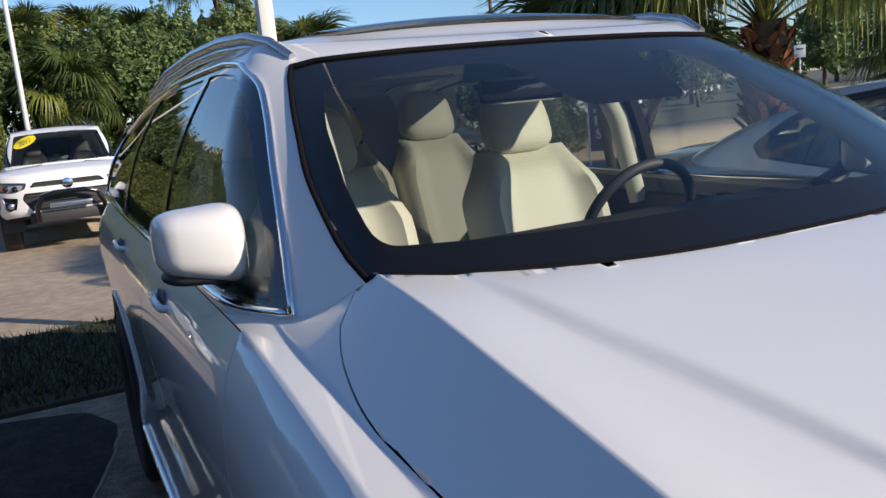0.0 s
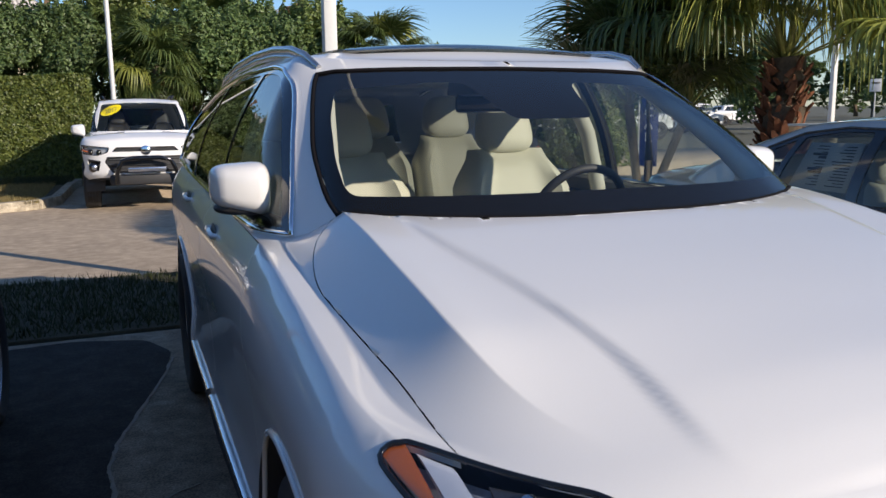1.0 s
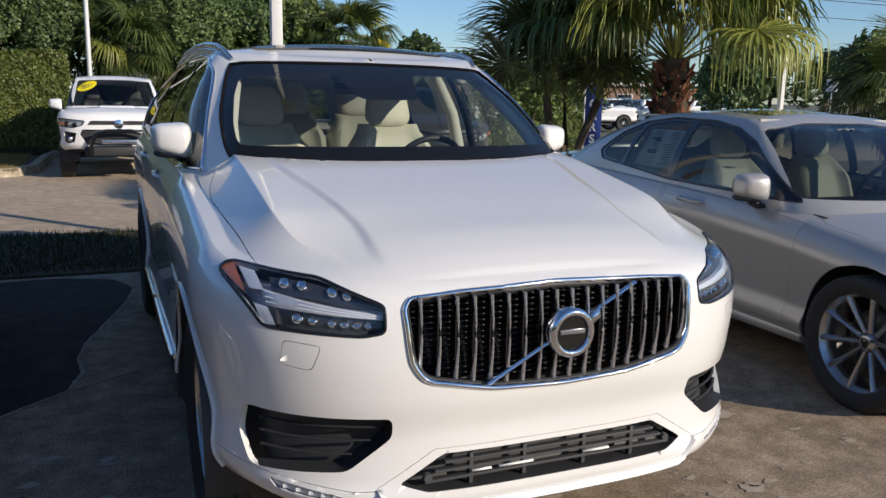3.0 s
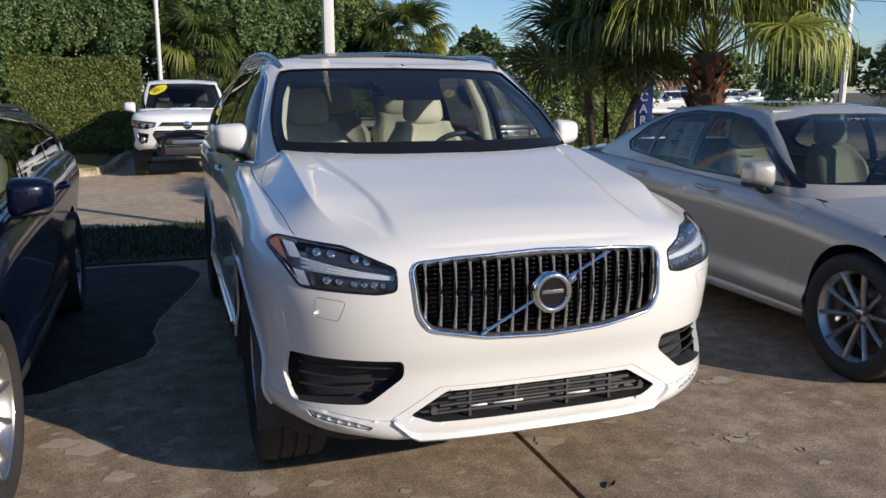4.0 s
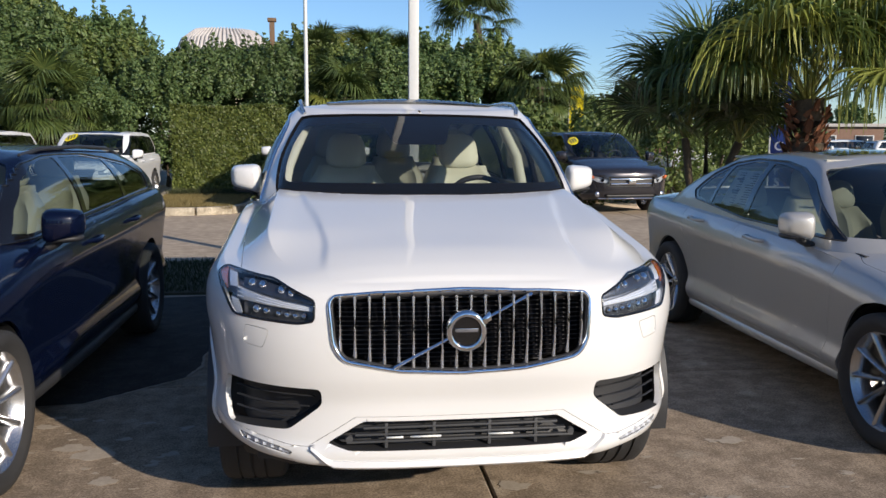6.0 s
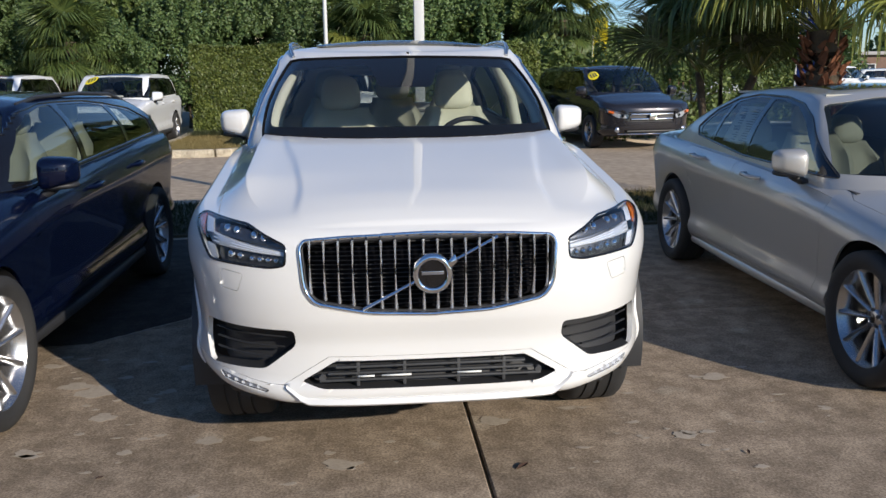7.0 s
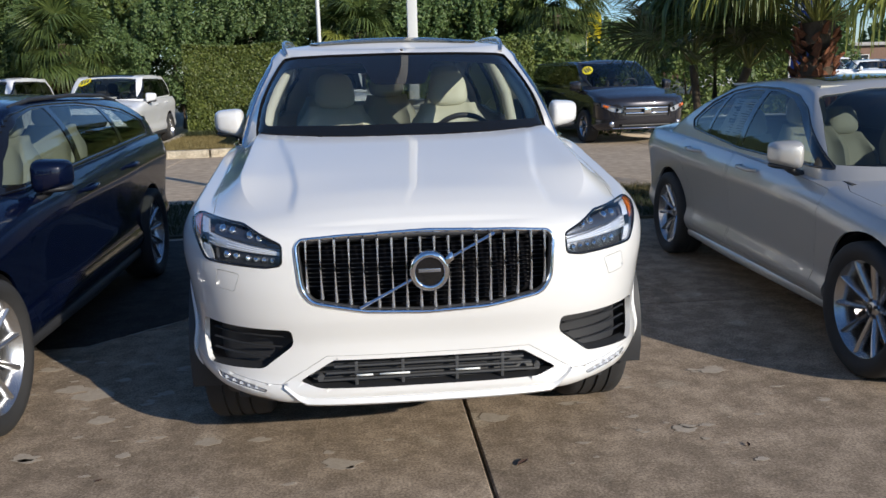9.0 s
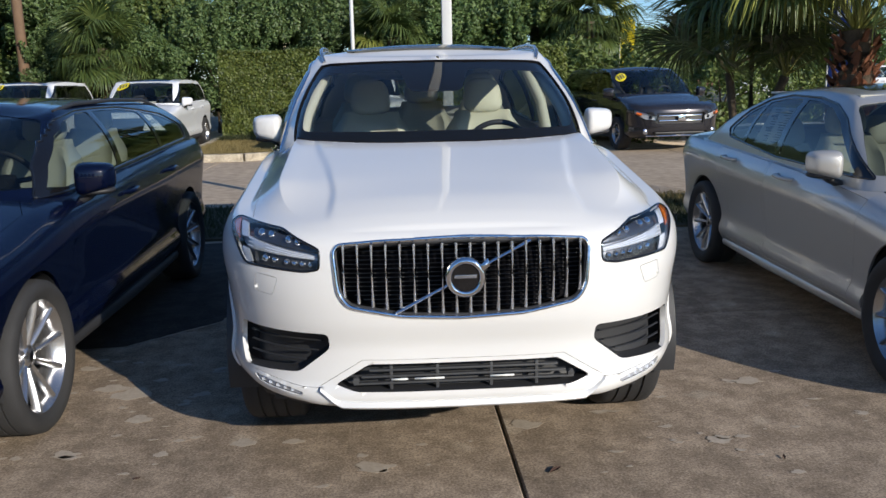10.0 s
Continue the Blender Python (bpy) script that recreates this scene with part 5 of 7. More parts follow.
WAGON = dict(L=4.80, W=0.93, d0=0.62, q0=3.0, d1=0.45, q1=3.4, res=(30, 54, 18, 24, 12, 14),
             zb=curve((0, 0.26), (0.5, 0.25), (1.3, 0.255), (3.3, 0.255), (4.3, 0.32), (4.80, 0.38)),
             ze=curve((0, 0.74), (0.1, 0.755), (0.5, 0.84), (0.9, 0.90), (1.35, 0.97), (2.2, 1.02), (3.0, 1.045), (3.9, 1.08), (4.8, 1.09)),
             zc=curve((0, 0.74), (0.07, 0.745), (0.12, 0.78), (0.5, 0.91), (0.9, 0.985), (1.35, 1.05), (2.2, 1.08), (4.80, 1.10)),
             side=SEDAN["side"], front=SEDAN["front"], rear=SEDAN["rear"],
             base_q=2.7, roof_q=2.6, base=(1.22, 0.42, 0.835, 4.72, 0.35), roof=(1.90, 0.12, 0.645, 4.35, 0.22), zr=curve((1.9, 1.375), (2.15, 1.42), (2.6, 1.435), (3.6, 1.415), (4.35, 1.35)), crown=0.04, bulge=(0.04, 0.03))
WAGON_SP = dict(paint="blue_paint", glass=["tinted_side"] * 4, hood=[(0.0, -0.1), (0.55, -0.1), (0.62, 0.2), (0.72, 0.45), (0.79, 0.8), (0.79, 1.15), (0.70, 1.34), (0.0, 1.34)],
                lamp=[(0.88, 0.86), (0.70, 0.79), (0.52, 0.74), (0.52, 0.66), (0.66, 0.64), (0.83, 0.70)],
                holes=[[(-0.40, 0.74), (0.40, 0.74), (0.40, 0.50), (-0.40, 0.50)], [(-0.45, 0.40), (0.45, 0.40), (0.40, 0.30), (-0.40, 0.30)]],
                hubs=(0.905, 3.87), arch=0.378, R=0.350, rim=0.262, tyre_w=0.235, spokes=10, split=False, turn=6,
                doors=[[(1.38, 0.36), (1.35, 0.55), (1.38, 0.80), (1.45, 1.08), (2.46, 1.09), (2.45, 0.36)], [(2.49, 0.36), (2.50, 1.09), (3.42, 1.10), (3.50, 0.95), (3.36, 0.68), (3.30, 0.36)]],
                handles=[(2.32, 0.915), (3.27, 0.945)], screen="tinted_screen", shield=[(-0.755, 1.05), (0.755, 1.05), (0.705, 1.19), (0.61, 1.368), (0.28, 1.405), (-0.28, 1.405), (-0.61, 1.368), (-0.705, 1.19)], shield_y=2.2,
                windows=[[(1.49, 1.03), (1.61, 1.15), (1.82, 1.285), (2.00, 1.352), (2.25, 1.388), (2.42, 1.392), (2.45, 1.065)], [(2.52, 1.07), (2.50, 1.392), (3.0, 1.385), (3.33, 1.36), (3.42, 1.09)], [(3.49, 1.095), (3.41, 1.352), (3.8, 1.305), (4.1, 1.22), (4.12, 1.13)]],
                dlo=[(1.41, 1.0), (1.55, 1.15), (1.78, 1.30), (1.97, 1.370), (2.25, 1.404), (2.5, 1.408), (3.0, 1.402), (3.4, 1.372), (3.85, 1.322), (4.17, 1.22), (4.18, 1.11), (2.4, 1.05)],
                rear_glass=[(-0.6, 1.15), (0.6, 1.15), (0.5, 1.33), (-0.5, 1.33)], roof_panel=[(-0.42, 2.15), (0.42, 2.15), (0.42, 3.3), (-0.42, 3.3)],
                rail_r=0.010, rails=[(0.63, 2.05, 1.405), (0.65, 2.3, 1.44), (0.655, 3.0, 1.448), (0.65, 3.7, 1.43), (0.635, 4.1, 1.375)],
                mirror=(0.975, 1.63, 1.075, 0.80), seat=(0.36, 2.34, 0.50), belt=1.0, dash=1.34, amber=(0.875, 0.785, 0.018), bulbs=((0.62, 0.72, 0.022), (0.70, 0.73, 0.022)), sill="black_plastic", sill_r=0.045, card="cream_trim")

# a tall box on wheels, which the far cars vary
def tall_car(L, W, hood, belt, roof, ws, rake, back, res=(18, 26, 10, 14, 10, 8), d0=0.42, q0=3.4, nose_h=None, zb=0.36, wr=None):
    nh = nose_h or hood - 0.1
    return dict(L=L, W=W, d0=d0, q0=q0, d1=0.35, q1=3.6, res=res,
                zb=curve((0, zb + 0.06), (0.6, zb), (L - 0.6, zb), (L, zb + 0.08)),
                ze=curve((0, nh), (0.12, nh + 0.015), (0.5, hood - 0.06), (ws, belt - 0.01), (L * 0.6, belt + 0.02), (L, belt + 0.04)),
                zc=curve((0, nh), (0.06, nh + 0.003), (0.14, nh + 0.05), (0.5, hood), (ws, belt + 0.05), (L, belt + 0.06)),
                side=SEDAN["side"], front=SEDAN["front"], rear=SEDAN["rear"],
                base=(ws, 0.36, W - 0.115, L - 0.08, 0.3), roof=(ws + rake, 0.12, wr or W - 0.30, L - back, 0.2),
                zr=curve((ws + rake, roof - 0.06), (ws + rake + 0.25, roof - 0.02), (L * 0.6, roof), (L - back, roof - 0.06)), crown=0.035, bulge=(0.03, 0.025))


def tall_spec(c, paint, R, rim, hubs, belt, roof, ws, rake, **more):
    W, L = c["W"], c["L"]
    bp, cp = ws + rake + 0.55, ws + rake + 1.5
    t = roof - 0.10
    sp = dict(paint=paint, hood=[(0.0, -0.1), (W - 0.36, -0.1), (W - 0.2, 0.3), (W - 0.13, 0.7), (W - 0.14, ws + 0.05), (0.0, ws + 0.05)],
              hubs=hubs, arch=R + 0.055, R=R, rim=rim, tyre_w=0.24, spokes=6, split=False,
              doors=[[(ws + 0.1, 0.45), (ws + 0.1, belt + 0.05), (bp, belt + 0.06), (bp, 0.45)], [(bp + 0.03, 0.45), (bp + 0.03, belt + 0.06), (cp, belt + 0.06), (hubs[1] - R - 0.12, 0.45)]],
              handles=[(bp - 0.2, belt - 0.1), (cp - 0.15, belt - 0.08)],
              shield=[(-W + 0.22, belt + 0.055), (W - 0.22, belt + 0.055), (W - 0.33, roof - 0.075), (0.25, roof - 0.045), (-0.25, roof - 0.045), (-W + 0.33, roof - 0.075)], shield_y=ws + rake + 0.4,
              windows=[[(ws + 0.24, belt + 0.07), (ws + rake + 0.1, t), (bp - 0.04, t + 0.01), (bp - 0.02, belt + 0.06)], [(bp + 0.06, belt + 0.06), (bp + 0.05, t + 0.01), (cp - 0.06, t + 0.01), (cp - 0.02, belt + 0.07)], [(cp + 0.06, belt + 0.08), (cp + 0.02, t), (L - 0.75, t - 0.03), (L - 0.5, belt + 0.1)]],
              dlo=[(ws + 0.2, belt + 0.05), (ws + rake + 0.06, t + 0.015), (L - 0.7, t - 0.01), (L - 0.45, belt + 0.08)],
              glass=["side_glass", "privacy_glass", "privacy_glass"], rear_tint="privacy_glass",
              rear_glass=[(-0.6, belt + 0.1), (0.6, belt + 0.1), (0.5, roof - 0.13), (-0.5, roof - 0.13)],
              mirror=(W + 0.06, ws + 0.34, belt + 0.08, 0.95), seat=(0.38, bp - 0.1, belt - 0.55), belt=belt, dash=ws + 0.12, leather="dark_trim")
    sp.update(more)
    return sp

# ---- plants ----
M["leaf_dark"] = leafy("leaf_dark", (0.050, 0.098, 0.032), (0.175, 0.25, 0.085))
M["leaf_mid"] = leafy("leaf_mid", (0.056, 0.100, 0.026), (0.200, 0.255, 0.070))
M["leaf_hedge"] = leafy("leaf_hedge", (0.062, 0.098, 0.020), (0.205, 0.245, 0.058))
M["palm_green"] = leafy("palm_green", (0.050, 0.088, 0.026), (0.155, 0.20, 0.055), 0.42, 0.3)
M["palm_yellow"] = leafy("palm_yellow", (0.19, 0.23, 0.045), (0.44, 0.46, 0.11), 0.45, 0.25)
M["palm_dead"] = leafy("palm_dead", (0.16, 0.09, 0.035), (0.32, 0.20, 0.09), 0.8, 0.25)
M["stalk"] = mat("stalk", (0.22, 0.22, 0.06), 0.5, 0, 0.3, 8, 60)
M["bark"] = mat("bark", (0.10, 0.075, 0.05), 0.9, 0, 0.4, 5, 50, bump=0.6, bump_scale=30)
M["palm_boot"] = mat("palm_boot", (0.17, 0.065, 0.030), 0.85, 0, 0.45, 9, 70, bump=0.5, bump_scale=50, per_object=0.35)
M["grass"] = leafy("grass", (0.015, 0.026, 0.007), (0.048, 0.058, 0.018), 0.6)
M["dry_grass"] = leafy("dry_grass", (0.14, 0.11, 0.04), (0.30, 0.24, 0.10), 0.7)
M["soil"] = mat("soil", (0.07, 0.06, 0.035), 0.95, 0, 0.4, 3, 60, bump=0.6, bump_scale=40)


def fan_mesh(name, seed, n=40, spread=118, droop=0.5, petiole=0.9, radius=0.85, material="palm_green"):
    """One fan frond: a bent stalk along +x that ends in split, drooping blades."""
    r = random.Random(seed)
    vs, fs = [], []
    steps = 6
    end = Vector((petiole, 0, 0))
    for i in range(n):
        a = radians(-spread + 2 * spread * i / (n - 1)) + r.uniform(-0.03, 0.03)
        L = radius * (0.78 + 0.22 * math.cos(a * 0.6)) * r.uniform(0.92, 1.06)
        d = Vector((math.cos(a), math.sin(a), 0.10 * math.sin(i * 2.4)))
        side = Vector((-math.sin(a), math.cos(a), 0))
        fold = 0.35 * (-1) ** i
        base = len(vs)
        dr = droop * r.uniform(0.7, 1.35)
        kink = r.uniform(0.50, 0.68)
        for j in range(steps + 1):
            s = j / steps
            wide = radius * 0.027 * (min(s / 0.42, 1) if s < 0.42 else 1 - ((s - 0.42) / 0.58) ** 1.1) + 0.002
            p = end + d * L * (s if s < kink else kink + (s - kink) * (1 - 0.45 * dr))
            p.z -= 0.16 * s * s * L + (dr * 1.5 * max(0, s - kink) ** 1.35 * L)
            for k in (-1, 0, 1):
                q = p + side * wide * k
                q.z += abs(k) * wide * 0.45
                vs.append(tuple(q))
        for j in range(steps):
            for k in range(2):
                b = base + j * 3 + k
                fs.append((b, b + 1, b + 4, b + 3))
    me = bpy.data.meshes.new(name)
    me.from_pydata(vs, [], fs)
    me.materials.append(M[material])
    me.polygons.foreach_set("use_smooth", [True] * len(me.polygons))
    return me


def stalk_mesh(petiole=0.9):
    bm = tube_bm([(0, 0, 0), (petiole * 0.5, 0, 0.03), (petiole * 1.0, 0, 0)], [0.026, 0.016, 0.011], 6, flat=0.6)
    me = bpy.data.meshes.new("stalk"); bm.to_mesh(me); bm.free()
    me.materials.append(M["stalk"])
    return me


FANS = [fan_mesh("frond", k, 58, 124, 0.42 + 0.18 * k) for k in range(4)]
FANS_Y = [fan_mesh("frond", 20 + k, 54, 120, 0.9 + 0.25 * k, material="palm_yellow") for k in range(2)]
FANS_D = [fan_mesh("frond", 40 + k, 26, 75, 0.9, 0.5, 0.8, "palm_dead") for k in range(2)]
STALK = stalk_mesh()


def palm(name, label, at, trunk_h, trunk_r, fronds, scale, seed, dead=0, yellow=0.2, low=-25, boots=0, lean=(0, 0), group="", stalked=True):
    r = random.Random(seed)
    p = thing(name, label, "palm tree", group, pose(*at))
    n = 9
    pts = [(lean[0] * (i / n) ** 2, lean[1] * (i / n) ** 2, trunk_h * i / n) for i in range(n + 1)]
    part("trunk", tube_bm(pts, [trunk_r * (1.12 - 0.25 * i / n + 0.04 * math.sin(i * 2.1)) for i in range(n + 1)], 16), M["bark"], p)
    top = Vector(pts[-1])
    if boots:
        bm = prism_bm([(-0.055, 0), (0.055, 0), (0.04, 0.16), (0.015, 0.24), (-0.02, 0.22), (-0.045, 0.15)], 0.03, lambda u, v, w: (u, w, v), bevel=0.006)
        me = bpy.data.meshes.new("boot"); bm.to_mesh(me); bm.free(); me.materials.append(M["palm_boot"])
        for i in range(boots):
            z = trunk_h * (0.25 + 0.78 * i / boots)
            a = i * 2.39996
            b = new("boot", me); b.parent = p
            t = (z / trunk_h) ** 2
            rr = trunk_r * (1.12 - 0.25 * z / trunk_h)
            b.matrix_basis = pose(lean[0] * t + rr * math.cos(a), lean[1] * t + rr * math.sin(a), z - 0.05, 0, 0, math.degrees(a) - 90) @ pose(0, 0, 0, -r.uniform(12, 38), r.uniform(-25, 25), 0) @ Matrix.Scale(r.uniform(0.45, 0.9), 4)
    for i in range(fronds + dead):
        a = i * 2.39996 + r.uniform(-0.3, 0.3)
        v = i / max(fronds, 1)
        is_dead = i >= fronds
        el = r.uniform(-85, -60) if is_dead else 78 - (78 - low) * v ** 0.85 + r.uniform(-8, 8)
        me = r.choice(FANS_D) if is_dead else (r.choice(FANS_Y) if r.random() < yellow else r.choice(FANS))
        f = new("frond", me); f.parent = p
        k = scale * r.uniform(0.85, 1.12)
        m = Matrix.Translation(top + Vector((0, 0, -0.15 * r.random()))) @ pose(0, 0, 0, 0, 0, math.degrees(a)) @ pose(0, 0, 0, r.uniform(-18, 18), -el, 0) @ Matrix.Scale(k, 4)
        f.matrix_basis = m
        if stalked and not is_dead:
            s = new("stalk", STALK); s.parent = p; s.matrix_basis = m
    return p


def hanging_frond(name, az, el, roll, petiole, radius, limp, seed, material, n=56, spread=122):
    """A fan frond in the palm's own space: the stalk bends, the blades spread, and their tips hang straight down."""
    r = random.Random(seed)
    vs, fs = [], []
    out = Vector((math.cos(az), math.sin(az), 0))
    p, e = Vector((0, 0, 0)), el
    stalk = [p.copy()]
    for i in range(6):
        e -= 0.015 + 0.035 * limp
        p = p + (out * math.cos(e) + Vector((0, 0, math.sin(e)))) * petiole / 6
        stalk.append(p.copy())
    e -= 0.08 + 0.32 * limp
    ax = out * math.cos(e) + Vector((0, 0, math.sin(e)))
    lat = Vector((-math.sin(az), math.cos(az), 0))
    nrm = ax.cross(lat)
    lat = lat * math.cos(roll) + nrm * math.sin(roll)
    nrm = ax.cross(lat)
    steps_ = 9
    for i in range(n):
        a = radians(-spread + 2 * spread * i / (n - 1)) + r.uniform(-0.03, 0.03)
        L = radius * (0.80 + 0.22 * math.cos(a * 0.6)) * r.uniform(0.88, 1.08)
        d = (ax * math.cos(a) + lat * math.sin(a) + nrm * 0.10 * math.sin(i * 2.4)).normalized()
        kink = r.uniform(0.40, 0.60)
        q, base = p.copy(), len(vs)
        for j in range(steps_ + 1):
            s_ = j / steps_
            g = smooth(kink - 0.12, kink + 0.34, s_) * min(1.0, limp * r.uniform(0.85, 1.15))
            dd = (d * (1 - g) + Vector((0.03 * math.sin(i), 0.03 * math.cos(i * 1.7), -1)) * g).normalized()
            if j:
                q = q + dd * L / steps_
            side = dd.cross(nrm)
            side = side.normalized() if side.length > 1e-3 else lat
            wide = radius * 0.021 * (min(s_ / 0.40, 1) if s_ < 0.40 else max(1 - ((s_ - 0.40) / 0.60) ** 0.7, 0)) + 0.0022
            up = side.cross(dd) * wide * 0.45
            for k in (-1, 0, 1):
                vs.append(tuple(q + side * wide * k + up * abs(k)))
        for j in range(steps_):
            for k in range(2):
                b = base + j * 3 + k
                fs.append((b, b + 1, b + 4, b + 3))
    me = bpy.data.meshes.new(name)
    me.from_pydata(vs, [], fs)
    me.materials.append(M[material])
    me.polygons.foreach_set("use_smooth", [True] * len(me.polygons))
    return me, stalk


def limp_palm(label, at, trunk_h, trunk_r, crowns, seed, boots=0, stem_r=0.03):
    """A fan palm: crowns is a list of (foot, top, count, petiole, radius, lowest, highest, limpness, share of yellow, first turn)."""
    r = random.Random(seed)
    p = thing("fan_palm", label, "palm tree", "palms in the strip", pose(*at))
    if trunk_h:
        n = 9
        part("trunk", tube_bm([(0.02 * math.sin(i), 0.015 * math.cos(i * 1.3), trunk_h * i / n) for i in range(n + 1)], [trunk_r * (0.92 + 0.10 * math.sin(i * 2.1) + (0.12 if i > 5 else 0)) for i in range(n + 1)], 18), M["bark"], p)
    if boots:
        bm = prism_bm([(-0.05, 0), (0.05, 0), (0.038, 0.12), (0.012, 0.19), (-0.018, 0.18), (-0.04, 0.11)], 0.025, lambda u, v, w: (u, w, v), bevel=0.005)
        me = bpy.data.meshes.new("boot"); bm.to_mesh(me); bm.free(); me.materials.append(M["palm_boot"])
        for i in range(boots):
            z, a = trunk_h * (0.12 + 0.86 * i / boots), i * 2.39996 + r.uniform(-0.3, 0.3)
            b = new("boot", me); b.parent = p
            b.matrix_basis = pose(trunk_r * math.cos(a), trunk_r * math.sin(a), z - 0.05, 0, 0, math.degrees(a) - 90) @ pose(0, 0, 0, -r.uniform(8, 50), r.uniform(-40, 40), r.uniform(-25, 25)) @ Matrix.Scale(r.uniform(0.4, 0.9), 4)
        hair = bmesh.new()
        for i in range(420):
            a, z = r.uniform(0, 6.283), trunk_h * r.uniform(0.3, 1.0)
            c0 = Vector((trunk_r * 1.03 * math.cos(a), trunk_r * 1.03 * math.sin(a), z))
            d = Vector((math.cos(a) * r.uniform(0.3, 1.2), math.sin(a) * r.uniform(0.3, 1.2), r.uniform(-1, 0.6))) * r.uniform(0.04, 0.11)
            w = Vector((-math.sin(a), math.cos(a), 0)) * 0.0035
            hair.faces.new([hair.verts.new(c0 - w), hair.verts.new(c0 + w), hair.verts.new(c0 + d)])
        part("trunk_fibre", hair, M["palm_boot"], p, "shaggy red-brown trunk fibre")
    for foot, top, count, petiole, radius, low, high, limp, yellow, turn in crowns:
        if foot:
            a, b = Vector(foot), Vector(top)
            part("stem", tube_bm([a, a.lerp(b, 0.5) + Vector((0.03, -0.02, 0)), b], [stem_r * 1.3, stem_r, stem_r * 1.1], 10), M["bark"], p)
        for i in range(count):
            v = (i + 0.5) / count
            el = radians(high - (high - low) * v ** 0.9 + r.uniform(-6, 6))
            az = turn + i * 2.39996 + r.uniform(-0.25, 0.25)
            gold = r.random() < yellow
            me, stalk = hanging_frond("frond", az, el, r.uniform(-0.5, 0.5), petiole * r.uniform(0.85, 1.15), radius * r.uniform(0.88, 1.12), limp * r.uniform(0.8, 1.2), r.random(), "palm_yellow" if gold else "palm_green")
            f = new("frond", me); f.parent = p; f.matrix_basis = Matrix.Translation(top)
            part("stalk", tube_bm([q + Vector(top) for q in stalk], [0.024, 0.018, 0.014, 0.012, 0.011, 0.010, 0.009], 6, flat=0.6), M["stalk"], p)
    return p


def leaf_cloud(blobs, count, size, seed, flat=0.5):
    """Leaves on and in a set of (centre, radius) clumps, as one list of small bent quads."""
    g = np.random.default_rng(seed)
    c = np.array([b[0] for b in blobs], float); rad = np.array([b[1] for b in blobs], float)
    w = rad ** 1.7; idx = g.choice(len(blobs), count, p=w / w.sum())
    d = g.normal(size=(count, 3)); d /= np.linalg.norm(d, axis=1)[:, None]
    rr = rad[idx] * (0.55 + 0.5 * g.random(count) ** 0.5)
    p = c[idx] + d * rr[:, None] * np.array([1, 1, 0.85])
    nrm = d + g.normal(scale=0.7, size=(count, 3)) + np.array([0, 0, 0.35]); nrm /= np.linalg.norm(nrm, axis=1)[:, None]
    u = np.cross(nrm, g.normal(size=(count, 3))); u /= np.linalg.norm(u, axis=1)[:, None]
    v = np.cross(nrm, u)
    s = size * g.uniform(0.6, 1.35, count)[:, None]
    q = np.stack([p - u * s, p + v * s * flat - nrm * s * 0.12, p + u * s, p - v * s * flat - nrm * s * 0.12], 1)
    return q.reshape(-1, 3).tolist(), np.arange(count * 4).reshape(-1, 4).tolist()


def tree(name, label, at, h, w, seed, leaves=7000, size=0.16, material="leaf_dark", group="", low=0.15):
    r = random.Random(seed)
    t = thing(name, label, "tree", group, pose(*at))
    part("trunk", tube_bm([(0, 0, 0), (r.uniform(-.1, .1), 0, h * 0.2), (r.uniform(-.2, .2), 0, h * 0.42)], [0.16, 0.13, 0.09], 10), M["bark"], t)
    blobs = []
    for i in range(34):
        a, v = r.uniform(0, 2 * math.pi), r.random()
        z = h * (low + (1 - low) * v) * 0.93
        env = w / 2 * (1 - 0.72 * max(0, (v - 0.45) / 0.55) ** 1.6) * (0.8 + 0.2 * min(1, v / 0.2))
        q = r.random() ** 0.5
        blobs.append(((env * q * math.cos(a), env * q * math.sin(a) * 0.8, z), w * r.uniform(0.09, 0.19)))
        if i < 7:
            part("limb", tube_bm([(0, 0, h * 0.25), (env * q * math.cos(a) * 0.5, env * q * math.sin(a) * 0.4, z * 0.62 + h * 0.1), (env * q * math.cos(a), env * q * math.sin(a) * 0.8, z)], [0.07, 0.045, 0.015], 7), M["bark"], t)
    for i in range(46):
        # upright shoots over the crown
        a, q = r.uniform(0, 2 * math.pi), r.random() ** 0.5
        x, y = w * 0.46 * q * math.cos(a), w * 0.38 * q * math.sin(a)
        z = h * (0.97 - 0.36 * q * q) + r.uniform(-0.15, 0.1)
        lx, up = r.uniform(-0.08, 0.08), r.uniform(0.12, 0.22)
        for j in range(5):
            blobs.append(((x + lx * j, y, z + up * j), 0.20 * (1 - 0.17 * j)))
    vs, fs = leaf_cloud(blobs, leaves, size, seed)
    raw("crown", vs, fs, M[material], t, shade=False)
    return t


